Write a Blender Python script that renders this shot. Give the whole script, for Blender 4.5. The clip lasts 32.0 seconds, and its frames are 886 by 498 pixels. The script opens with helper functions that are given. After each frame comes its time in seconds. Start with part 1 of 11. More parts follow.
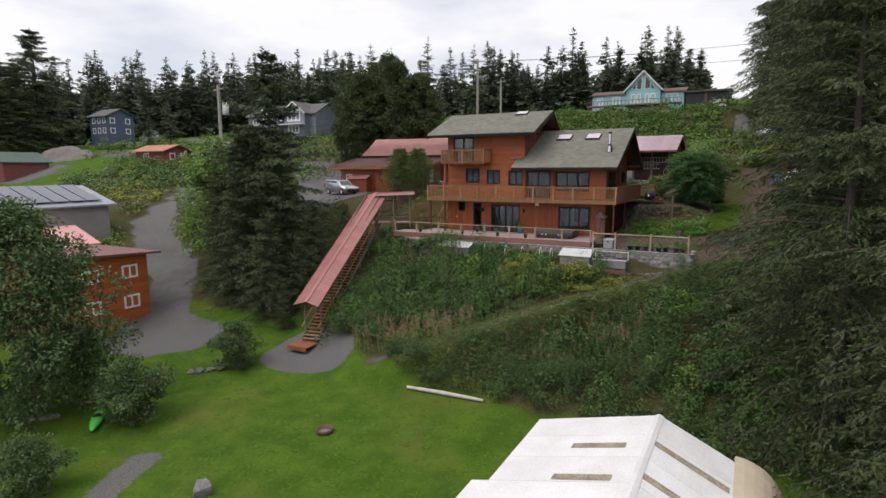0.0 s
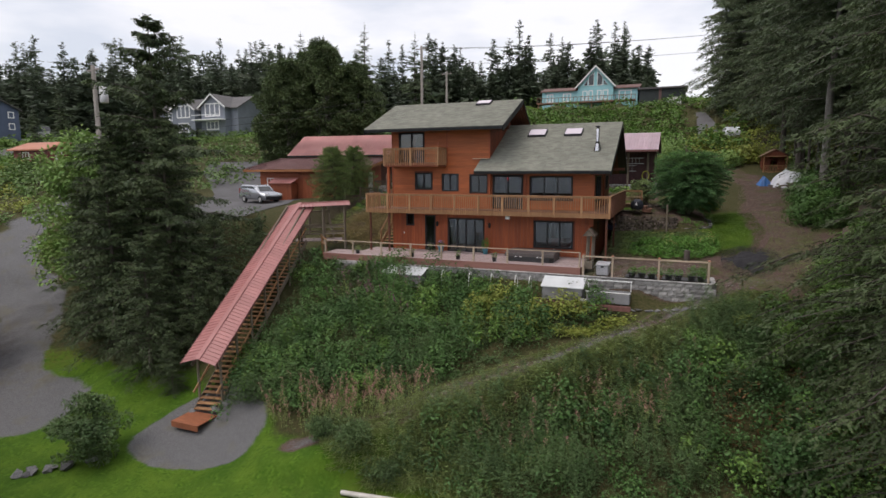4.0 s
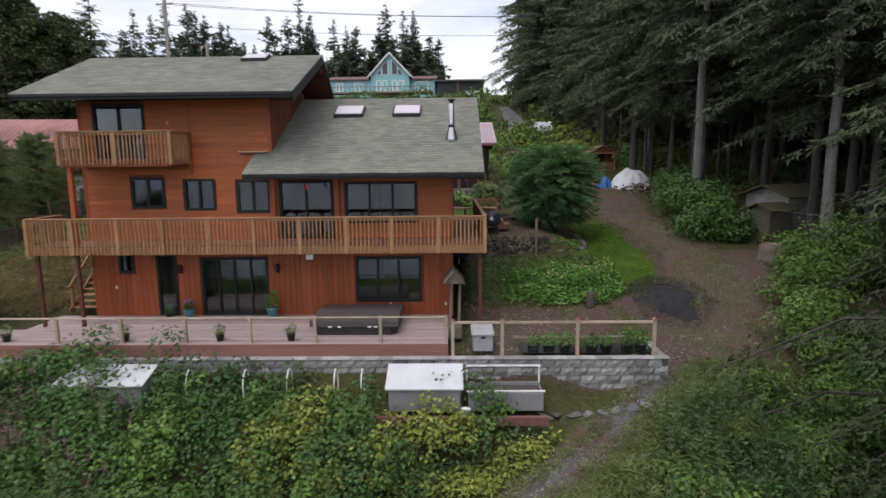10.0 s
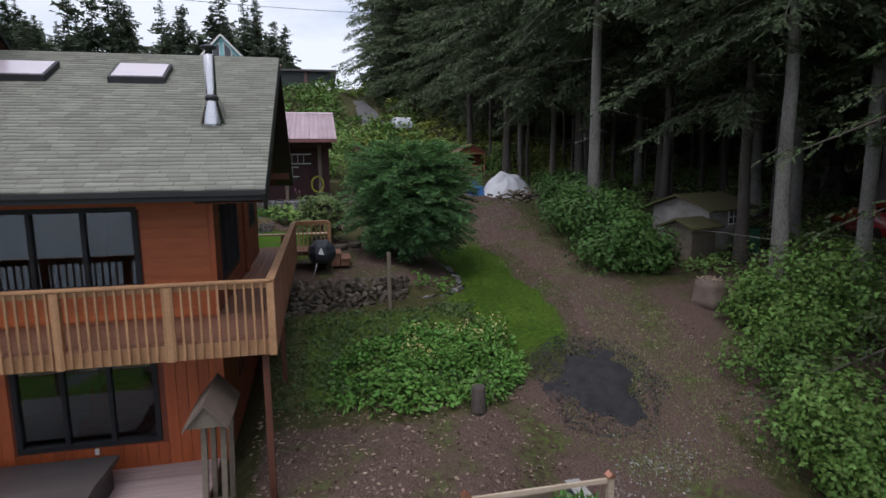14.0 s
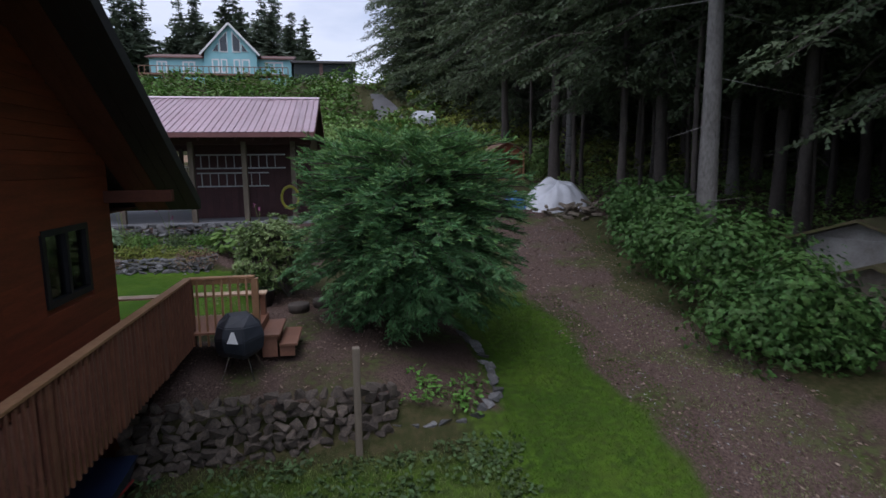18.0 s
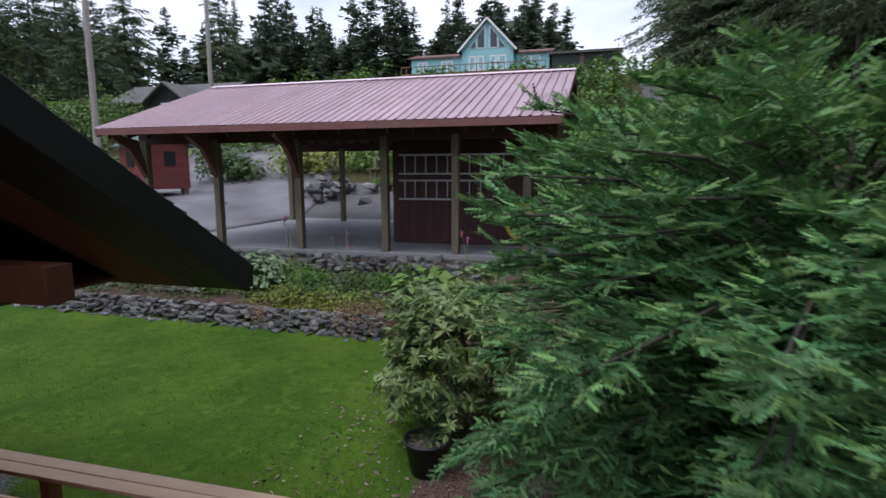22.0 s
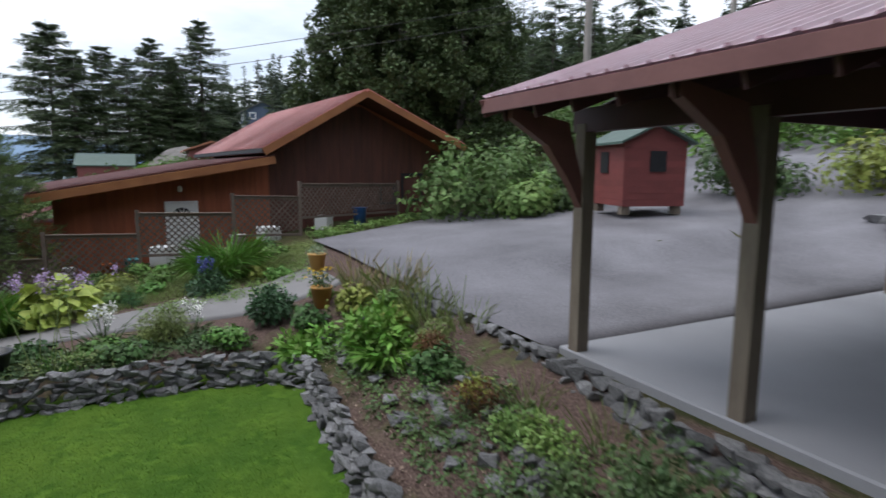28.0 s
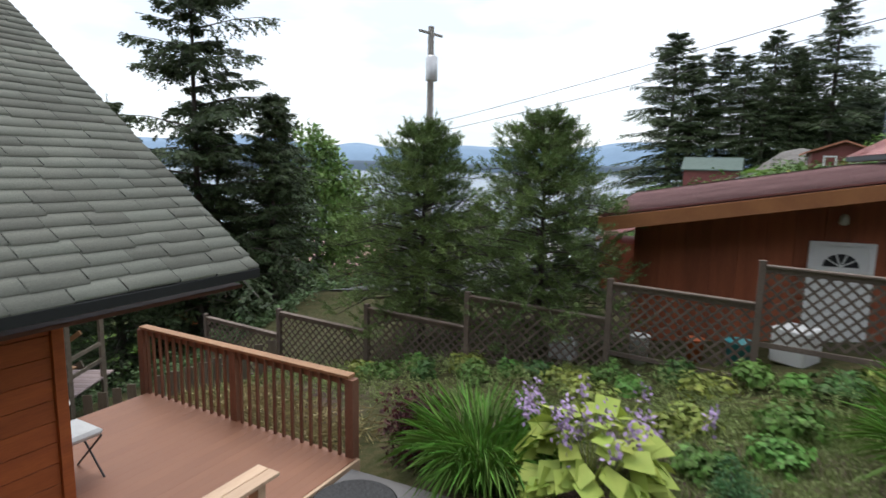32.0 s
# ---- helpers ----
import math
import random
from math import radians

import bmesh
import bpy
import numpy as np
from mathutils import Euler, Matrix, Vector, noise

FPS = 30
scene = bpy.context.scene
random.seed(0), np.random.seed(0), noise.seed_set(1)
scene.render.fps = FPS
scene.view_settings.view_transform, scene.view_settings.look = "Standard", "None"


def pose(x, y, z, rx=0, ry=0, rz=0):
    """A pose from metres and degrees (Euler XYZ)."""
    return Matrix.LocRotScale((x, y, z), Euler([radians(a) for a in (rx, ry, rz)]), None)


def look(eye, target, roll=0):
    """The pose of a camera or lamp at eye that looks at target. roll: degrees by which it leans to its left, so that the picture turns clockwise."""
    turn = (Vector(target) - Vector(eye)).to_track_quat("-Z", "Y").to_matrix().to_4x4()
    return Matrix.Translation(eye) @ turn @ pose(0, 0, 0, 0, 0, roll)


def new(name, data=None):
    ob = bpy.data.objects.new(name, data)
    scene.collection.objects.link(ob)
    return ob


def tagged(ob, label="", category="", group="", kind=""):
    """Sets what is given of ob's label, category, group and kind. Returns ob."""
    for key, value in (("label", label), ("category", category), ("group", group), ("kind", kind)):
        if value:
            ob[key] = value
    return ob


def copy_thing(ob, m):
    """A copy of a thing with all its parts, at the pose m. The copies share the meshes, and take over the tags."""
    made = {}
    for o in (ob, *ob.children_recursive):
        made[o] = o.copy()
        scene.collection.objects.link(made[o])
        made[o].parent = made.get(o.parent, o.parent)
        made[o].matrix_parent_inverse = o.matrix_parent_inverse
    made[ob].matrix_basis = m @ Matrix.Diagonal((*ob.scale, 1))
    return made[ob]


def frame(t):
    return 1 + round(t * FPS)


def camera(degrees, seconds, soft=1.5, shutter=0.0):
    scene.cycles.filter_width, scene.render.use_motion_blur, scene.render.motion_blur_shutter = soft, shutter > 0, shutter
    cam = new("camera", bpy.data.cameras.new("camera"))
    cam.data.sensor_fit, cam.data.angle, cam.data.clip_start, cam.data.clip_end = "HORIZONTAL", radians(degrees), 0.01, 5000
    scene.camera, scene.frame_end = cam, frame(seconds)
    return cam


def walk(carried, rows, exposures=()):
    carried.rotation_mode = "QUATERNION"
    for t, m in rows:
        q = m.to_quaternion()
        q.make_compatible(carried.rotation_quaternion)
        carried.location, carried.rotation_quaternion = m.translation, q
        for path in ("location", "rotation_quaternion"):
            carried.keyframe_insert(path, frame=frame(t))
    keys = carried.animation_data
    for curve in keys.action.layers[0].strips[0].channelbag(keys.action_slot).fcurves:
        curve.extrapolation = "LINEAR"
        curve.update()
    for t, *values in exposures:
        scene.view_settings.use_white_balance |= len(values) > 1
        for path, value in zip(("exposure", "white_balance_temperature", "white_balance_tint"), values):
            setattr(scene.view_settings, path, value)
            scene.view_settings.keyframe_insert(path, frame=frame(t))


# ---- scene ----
cam = camera(76.1, 32.0, soft=1.5, shutter=0.4)
METRES, EYE, TILT, LEAN, TURN = 72.0, 5.27, 0.0, 0.0, 28.5
ROWS = [
    (0.0, 0.0, 0.0, 0.0, -0.04, -8.11, 0.25),
    (0.5, 0.0004, 0.0188, 0.0001, -0.23, -8.1, 0.23),
    (1.0, 0.0005, 0.0371, 0.0003, -0.66, -8.08, 0.23),
    (1.5, 0.0001, 0.0551, 0.0006, -1.46, -8.08, 0.24),
    (2.0, -0.0006, 0.0729, 0.0011, -2.35, -8.08, 0.25),
    (2.5, -0.0015, 0.0906, 0.0016, -3.26, -8.09, 0.25),
    (4.5, -0.0039, 0.16, 0.0033, -7.24, -8.14, 0.3),
    (5.0, -0.0036, 0.1774, 0.0034, -8.39, -8.14, 0.32),
    (5.5, -0.0027, 0.195, 0.0034, -9.64, -8.15, 0.35),
    (6.0, -0.0015, 0.2127, 0.0032, -11.0, -8.16, 0.38),
    (6.5, 0.0005, 0.2303, 0.003, -12.48, -8.17, 0.41),
    (7.0, 0.003, 0.2479, 0.0029, -14.13, -8.17, 0.44),
    (7.5, 0.0062, 0.2649, 0.0029, -15.95, -8.17, 0.44),
    (8.0, 0.0098, 0.282, 0.0032, -17.88, -8.22, 0.44),
    (8.5, 0.0145, 0.2988, 0.0034, -19.92, -8.25, 0.46),
    (9.0, 0.0205, 0.3152, 0.0033, -22.26, -8.26, 0.49),
    (9.5, 0.0275, 0.3307, 0.0032, -24.77, -8.3, 0.54),
    (10.0, 0.0353, 0.3457, 0.0034, -27.46, -8.36, 0.56),
    (10.5, 0.0441, 0.3602, 0.0032, -30.19, -8.37, 0.64),
    (11.0, 0.0537, 0.3742, 0.0033, -32.79, -8.42, 0.64),
    (11.5, 0.064, 0.3878, 0.0032, -35.5, -8.42, 0.61),
    (12.0, 0.075, 0.4006, 0.0034, -38.06, -8.44, 0.57),
    (12.5, 0.0864, 0.4131, 0.004, -39.74, -8.47, 0.62),
    (13.0, 0.0981, 0.4255, 0.0044, -40.49, -8.47, 0.65),
    (13.5, 0.1097, 0.4377, 0.0049, -40.83, -8.47, 0.66),
    (14.0, 0.1214, 0.4501, 0.0053, -40.99, -8.43, 0.62),
    (14.5, 0.1331, 0.4626, 0.0059, -41.02, -8.44, 0.58),
    (16.5, 0.1773, 0.5098, 0.0064, -40.72, -8.41, 0.69),
    (17.0, 0.1866, 0.5209, 0.0065, -40.47, -8.36, 0.65),
    (17.5, 0.1959, 0.5322, 0.0068, -39.68, -8.34, 0.66),
    (18.0, 0.2055, 0.5439, 0.0073, -37.94, -8.34, 0.66),
    (18.5, 0.2145, 0.5559, 0.0077, -35.3, -8.33, 0.61),
    (19.0, 0.2228, 0.5683, 0.008, -32.12, -8.29, 0.54),
    (19.5, 0.2302, 0.5812, 0.0082, -28.99, -8.24, 0.48),
    (20.0, 0.237, 0.5949, 0.0085, -25.89, -8.19, 0.43),
    (20.5, 0.2432, 0.6088, 0.0087, -22.79, -8.16, 0.38),
    (21.0, 0.2486, 0.6218, 0.0088, -19.65, -8.13, 0.4),
    (21.5, 0.2527, 0.6338, 0.0089, -16.45, -8.04, 0.2),
    (22.0, 0.2557, 0.6447, 0.0092, -12.9, -8.06, 0.28),
    (22.5, 0.2573, 0.6534, 0.0092, -9.35, -7.98, 0.15),
    (23.0, 0.2582, 0.6611, 0.0094, -5.54, -7.99, 0.21),
    (23.5, 0.2586, 0.6678, 0.0094, -2.42, -7.96, 0.14),
    (24.0, 0.259, 0.676, 0.0096, -0.26, -8.01, 0.12),
    (24.5, 0.2592, 0.687, 0.01, 1.32, -8.07, 0.1),
    (26.5, 0.2513, 0.7456, 0.0112, 14.51, -8.01, 0.04),
    (27.0, 0.2457, 0.7612, 0.0115, 20.0, -7.96, -0.06),
    (27.5, 0.2383, 0.7759, 0.012, 26.71, -7.95, -0.16),
    (28.0, 0.2292, 0.7893, 0.0124, 34.38, -7.92, -0.29),
    (28.5, 0.2186, 0.8012, 0.0127, 42.15, -7.93, -0.39),
    (29.0, 0.2065, 0.8113, 0.0129, 50.01, -7.94, -0.55),
    (29.5, 0.1934, 0.8195, 0.0131, 57.88, -7.95, -0.73),
    (30.0, 0.1795, 0.8258, 0.0132, 65.69, -8.05, -0.8),
    (30.5, 0.165, 0.8303, 0.0133, 73.22, -8.1, -0.94),
    (31.0, 0.1504, 0.8333, 0.0137, 79.64, -8.18, -0.99),
    (31.5, 0.1355, 0.835, 0.0141, 84.37, -8.21, -1.04),
    (32.0, 0.1213, 0.8372, 0.0144, 89.97, -8.26, -1.09),
]
walk(cam, [(t, pose(0, 0, EYE, TILT, LEAN, TURN) @ pose(METRES * x, METRES * y, METRES * z, 90 + pitch, roll, yaw)) for t, x, y, z, yaw, pitch, roll in ROWS],
     ((0.0, 0.06, 6850, 15), (3.0, 0.07, 6800, 15), (7.0, 0.10, 6500, 15), (11.0, 0.12, 6350, 15), (12.5, 0.08, 6200, 14), (14.0, 0.0, 6150, 15), (17.0, -0.2, 5850, 18), (20.0, -0.15, 5750, 17), (22.0, 0.18, 6000, 16), (24.5, 0.22, 6300, 15),
      (27.0, 0.27, 6100, 12), (29.0, 0.32, 6100, 10), (32.0, 0.45, 6300, 9)))

# ---- world, sun, exposure ----
world = bpy.data.worlds.new("overcast_sky")
scene.world = world
world.use_nodes = True
wn, wl = world.node_tree.nodes, world.node_tree.links
wn.clear()
sky = wn.new("ShaderNodeTexSky")
sky.sky_type, sky.sun_disc = "NISHITA", False
sky.sun_elevation, sky.sun_rotation = radians(65), radians(210)
bg_sky, bg_cloud = wn.new("ShaderNodeBackground"), wn.new("ShaderNodeBackground")
wl.new(sky.outputs[0], bg_sky.inputs[0])
bg_sky.inputs[1].default_value = 0.04
cloud_noise, cloud_ramp = wn.new("ShaderNodeTexNoise"), wn.new("ShaderNodeValToRGB")
cloud_noise.inputs["Scale"].default_value, cloud_noise.inputs["Detail"].default_value = 3.2, 6.0
cloud_ramp.color_ramp.elements[0].position, cloud_ramp.color_ramp.elements[1].position = 0.36, 0.56
cloud_ramp.color_ramp.elements[0].color = (0.62, 0.66, 0.72, 1)
cloud_ramp.color_ramp.elements[1].color = (0.90, 0.905, 0.91, 1)
sky_at, sky_split, sky_rise, sky_stretch = wn.new("ShaderNodeTexCoord"), wn.new("ShaderNodeSeparateXYZ"), wn.new("ShaderNodeMapRange"), wn.new("ShaderNodeMapping")
sky_stretch.inputs["Scale"].default_value = (1, 1, 3.2)
wl.new(sky_at.outputs["Generated"], sky_stretch.inputs[0])
wl.new(sky_stretch.outputs[0], cloud_noise.inputs[0])
wl.new(sky_at.outputs["Generated"], sky_split.inputs[0])
wl.new(sky_split.outputs["Z"], sky_rise.inputs[0])
# an overcast sky is brighter overhead than near the horizon
sky_rise.inputs["From Min"].default_value, sky_rise.inputs["From Max"].default_value = 0.0, 0.8
sky_rise.inputs["To Min"].default_value, sky_rise.inputs["To Max"].default_value = 0.80, 1.16
wl.new(cloud_noise.outputs[0], cloud_ramp.inputs[0])
wl.new(cloud_ramp.outputs[0], bg_cloud.inputs[0])
wl.new(sky_rise.outputs[0], bg_cloud.inputs[1])
sky_add, sky_out = wn.new("ShaderNodeAddShader"), wn.new("ShaderNodeOutputWorld")
wl.new(bg_sky.outputs[0], sky_add.inputs[0])
wl.new(bg_cloud.outputs[0], sky_add.inputs[1])
wl.new(sky_add.outputs[0], sky_out.inputs[0])
sun = new("sun", bpy.data.lights.new("sun", "SUN"))
sun.data.energy, sun.data.angle, sun.data.color = 1.5, radians(35), (1.0, 0.96, 0.9)
sun.matrix_world = look((-14, -24, 60), (0, 0, 0))

# ---- small builders ----
RNG = np.random.default_rng(11)
MESHES = {}


def thing(name, label, category, group="", kind="", at=(0, 0, 0)):
    ob = new(name)
    ob.location = at
    ob.empty_display_size = 0.2
    return tagged(ob, label, category, group, kind)


def hang(ob, parent):
    if parent is not None:
        ob.parent = parent
        ob.matrix_parent_inverse = Matrix.Translation(parent.location).inverted() if parent.parent is None else world_of(parent).inverted()
    return ob


def world_of(ob):
    m = ob.matrix_basis
    if ob.parent is not None:
        m = world_of(ob.parent) @ ob.matrix_parent_inverse @ m
    return m


def part(name, data, material, parent, label=""):
    """Links a bmesh or mesh as one object under a thing or a part."""
    if isinstance(data, bmesh.types.BMesh):
        me = bpy.data.meshes.new(name)
        data.to_mesh(me)
        data.free()
        data = me
    if material is not None and not data.materials:
        data.materials.append(material)
    ob = hang(new(name, data), parent)
    return tagged(ob, label) if label else ob


def lone(name, data, material, label, category, group="", kind=""):
    return tagged(part(name, data, material, None), label, category, group, kind)


def box_mesh(size, material, c=0.004):
    key = (tuple(round(v, 4) for v in size), material.name, c)
    if key not in MESHES:
        bm = bmesh.new()
        bmesh.ops.create_cube(bm, size=1.0)
        bmesh.ops.scale(bm, vec=size, verts=bm.verts)
        if c and min(size) > 2.5 * c:
            bmesh.ops.bevel(bm, geom=bm.edges[:], offset=c, segments=1, affect="EDGES")
        me = bpy.data.meshes.new("box")
        bm.to_mesh(me)
        bm.free()
        me.materials.append(material)
        MESHES[key] = me
    return MESHES[key]


def slab(name, lo, hi, material, parent, label="", c=0.004, turn=0.0):
    size = [abs(b - a) for a, b in zip(lo, hi)]
    ob = new(name, box_mesh(size, material, c))
    ob.matrix_basis = Matrix.Translation([(a + b) / 2 for a, b in zip(lo, hi)]) @ Matrix.Rotation(radians(turn), 4, "Z")
    hang(ob, parent)
    return tagged(ob, label) if label else ob


def beam(name, p, q, w, h, material, parent, label="", c=0.004, roll=0.0):
    """A bar from p to q, w wide and h high."""
    p, q = Vector(p), Vector(q)
    d = q - p
    ob = new(name, box_mesh((d.length, w, h), material, c))
    x = d.normalized()
    up = Vector((0, 0, 1)) if abs(x.z) < 0.98 else Vector((0, 1, 0))
    y = up.cross(x).normalized()
    z = x.cross(y)
    rot = Matrix((x, y, z)).transposed().to_4x4() @ Matrix.Rotation(radians(roll), 4, "X")
    ob.matrix_basis = Matrix.Translation((p + q) / 2) @ rot
    hang(ob, parent)
    return tagged(ob, label) if label else ob


def rod(bm, p, q, r0, r1=None, n=8):
    """A round bar added to a bmesh."""
    p, q = Vector(p), Vector(q)
    d = q - p
    m = Matrix.Translation((p + q) / 2) @ d.to_track_quat("Z", "Y").to_matrix().to_4x4()
    bmesh.ops.create_cone(bm, cap_ends=True, segments=n, radius1=r0, radius2=r0 if r1 is None else r1, depth=d.length, matrix=m)


def prism(points, axis, a, b):
    """A polygon pushed from a to b along the axis. Points are the other two coordinates in order."""
    bm = bmesh.new()

    def put(u, v, w):
        return {"x": (w, u, v), "y": (u, w, v), "z": (u, v, w)}[axis]
    va = [bm.verts.new(put(u, v, a)) for u, v in points]
    vb = [bm.verts.new(put(u, v, b)) for u, v in points]
    n = len(points)
    bm.faces.new(va)
    bm.faces.new(vb)
    for i in range(n):
        bm.faces.new((va[i], va[(i + 1) % n], vb[(i + 1) % n], vb[i]))
    bmesh.ops.recalc_face_normals(bm, faces=bm.faces)
    return bm


def lathe(profile, n=20, at=(0, 0, 0)):
    """A round thing from (radius, height) pairs."""
    bm = bmesh.new()
    rings = []
    for r, z in profile:
        rings.append([bm.verts.new((at[0] + r * math.cos(2 * math.pi * k / n), at[1] + r * math.sin(2 * math.pi * k / n), at[2] + z)) for k in range(n)])
    for a, b in zip(rings, rings[1:]):
        for k in range(n):
            bm.faces.new((a[k], a[(k + 1) % n], b[(k + 1) % n], b[k]))
    bm.faces.new(rings[0])
    bm.faces.new(rings[-1])
    bmesh.ops.recalc_face_normals(bm, faces=bm.faces)
    for f in bm.faces:
        f.smooth = len(f.verts) == 4
    return bm


def tri_mesh(name, verts, tris, material, smooth=False):
    me = bpy.data.meshes.new(name)
    n, m = len(verts), len(tris)
    me.vertices.add(n)
    me.vertices.foreach_set("co", np.asarray(verts, np.float32).ravel())
    me.loops.add(3 * m)
    me.loops.foreach_set("vertex_index", np.asarray(tris, np.int32).ravel())
    me.polygons.add(m)
    me.polygons.foreach_set("loop_start", np.arange(0, 3 * m, 3, dtype=np.int32))
    if smooth:
        me.polygons.foreach_set("use_smooth", np.ones(m, bool))
    me.update(calc_edges=True)
    me.validate()
    if material is not None:
        me.materials.append(material)
    return me


def grid_mesh(name, X, Y, Z, material, smooth=True):
    ny, nx = X.shape
    i = np.arange(nx * ny).reshape(ny, nx)
    a, b, c, d = i[:-1, :-1].ravel(), i[:-1, 1:].ravel(), i[1:, 1:].ravel(), i[1:, :-1].ravel()
    tris = np.concatenate([np.stack([a, b, c], 1), np.stack([a, c, d], 1)])
    return tri_mesh(name, np.stack([X.ravel(), Y.ravel(), Z.ravel()], 1), tris, material, smooth)


# ---- materials ----
def mat(name, color, other=None, rough=0.7, scale=6.0, fine=60.0, bump=0.15, metal=0.0, piece=0.0, island=0.0, stretch=(1, 1, 1),
        spec=0.5, glow=0.0, through_leaf=0.0, contrast=0.25, coat=0.0):
    """A two-scale noise material. piece: spread from object to object; island: from leaf to leaf."""
    m = bpy.data.materials.new(name)
    m.use_nodes = True
    n, l = m.node_tree.nodes, m.node_tree.links
    b = n["Principled BSDF"]
    other = other or tuple(v * 0.65 for v in color)
    tc, mp = n.new("ShaderNodeTexCoord"), n.new("ShaderNodeMapping")
    mp.inputs["Scale"].default_value = stretch
    info = n.new("ShaderNodeObjectInfo")
    shift = n.new("ShaderNodeVectorMath")
    shift.operation = "MULTIPLY_ADD"
    shift.inputs[1].default_value = (37, 53, 71)
    l.new(info.outputs["Random"], shift.inputs[0])
    l.new(tc.outputs["Object"], shift.inputs[2])
    l.new(shift.outputs[0], mp.inputs[0])
    big, small = n.new("ShaderNodeTexNoise"), n.new("ShaderNodeTexNoise")
    for tex, s, dt in ((big, scale, 4.0), (small, fine, 3.0)):
        tex.inputs["Scale"].default_value, tex.inputs["Detail"].default_value = s, dt
        l.new(mp.outputs[0], tex.inputs[0])
    mix = n.new("ShaderNodeMix")
    mix.data_type = "RGBA"
    mix.inputs["A"].default_value, mix.inputs["B"].default_value = (*color, 1), (*other, 1)
    ramp = n.new("ShaderNodeMapRange")
    ramp.inputs["From Min"].default_value, ramp.inputs["From Max"].default_value = 0.35, 0.68
    both = n.new("ShaderNodeMath")
    both.operation = "MULTIPLY_ADD"
    both.inputs[1].default_value = contrast
    half = n.new("ShaderNodeMath")
    half.operation = "MULTIPLY"
    half.inputs[1].default_value = 1 - contrast
    l.new(small.outputs[0], both.inputs[0])
    l.new(big.outputs[0], half.inputs[0])
    l.new(half.outputs[0], both.inputs[2])
    l.new(both.outputs[0], ramp.inputs[0])
    l.new(ramp.outputs[0], mix.inputs["Factor"])
    out = mix.outputs["Result"]
    if piece or island:
        hsv = n.new("ShaderNodeHueSaturation")
        rnd = n.new("ShaderNodeMapRange")
        s = piece or island
        rnd.inputs["To Min"].default_value, rnd.inputs["To Max"].default_value = 1 - s, 1 + s
        if piece:
            l.new(info.outputs["Random"], rnd.inputs[0])
        else:
            geo = n.new("ShaderNodeNewGeometry")
            l.new(geo.outputs["Random Per Island"], rnd.inputs[0])
            hue = n.new("ShaderNodeMapRange")
            hue.inputs["To Min"].default_value, hue.inputs["To Max"].default_value = 0.485, 0.515
            l.new(geo.outputs["Random Per Island"], hue.inputs[0])
            l.new(hue.outputs[0], hsv.inputs["Hue"])
        l.new(rnd.outputs[0], hsv.inputs["Value"])
        l.new(out, hsv.inputs["Color"])
        out = hsv.outputs[0]
    l.new(out, b.inputs["Base Color"])
    b.inputs["Roughness"].default_value, b.inputs["Metallic"].default_value = rough, metal
    b.inputs["Specular IOR Level"].default_value = spec
    b.inputs["Coat Weight"].default_value = coat
    if bump:
        bp = n.new("ShaderNodeBump")
        bp.inputs["Strength"].default_value, bp.inputs["Distance"].default_value = bump, 0.02
        l.new(both.outputs[0], bp.inputs["Height"])
        l.new(bp.outputs[0], b.inputs["Normal"])
    if through_leaf:
        tr, ms = n.new("ShaderNodeBsdfTranslucent"), n.new("ShaderNodeMixShader")
        l.new(out, tr.inputs[0])
        ms.inputs[0].default_value = through_leaf
        l.new(b.outputs[0], ms.inputs[1])
        l.new(tr.outputs[0], ms.inputs[2])
        l.new(ms.outputs[0], n["Material Output"].inputs[0])
    if glow:
        b.inputs["Emission Color"].default_value = (*color, 1)
        b.inputs["Emission Strength"].default_value = glow
    return m


def leaf(name, color, other, spread=0.35, rough=0.55, through_leaf=0.13, scale=0.8):
    return mat(name, color, other, rough, scale=scale, fine=9.0, bump=0.0, island=spread, spec=0.22, through_leaf=through_leaf)


def glass_mat(name, tint=(0.02, 0.025, 0.03), rough=0.03):
    m = bpy.data.materials.new(name)
    m.use_nodes = True
    n, l = m.node_tree.nodes, m.node_tree.links
    b = n["Principled BSDF"]
    b.inputs["Base Color"].default_value = (*tint, 1)
    b.inputs["Roughness"].default_value = rough
    b.inputs["IOR"].default_value = 1.5
    clear, fac, ms = n.new("ShaderNodeBsdfTransparent"), n.new("ShaderNodeFresnel"), n.new("ShaderNodeMixShader")
    clear.inputs[0].default_value = (0.62, 0.66, 0.66, 1)
    gl = n.new("ShaderNodeBsdfGlossy")
    gl.inputs["Roughness"].default_value = rough
    gl.inputs["Color"].default_value = (0.95, 0.97, 1, 1)
    fac.inputs["IOR"].default_value = 1.75
    l.new(fac.outputs[0], ms.inputs[0])
    l.new(clear.outputs[0], ms.inputs[1])
    l.new(gl.outputs[0], ms.inputs[2])
    l.new(ms.outputs[0], n["Material Output"].inputs[0])
    return m


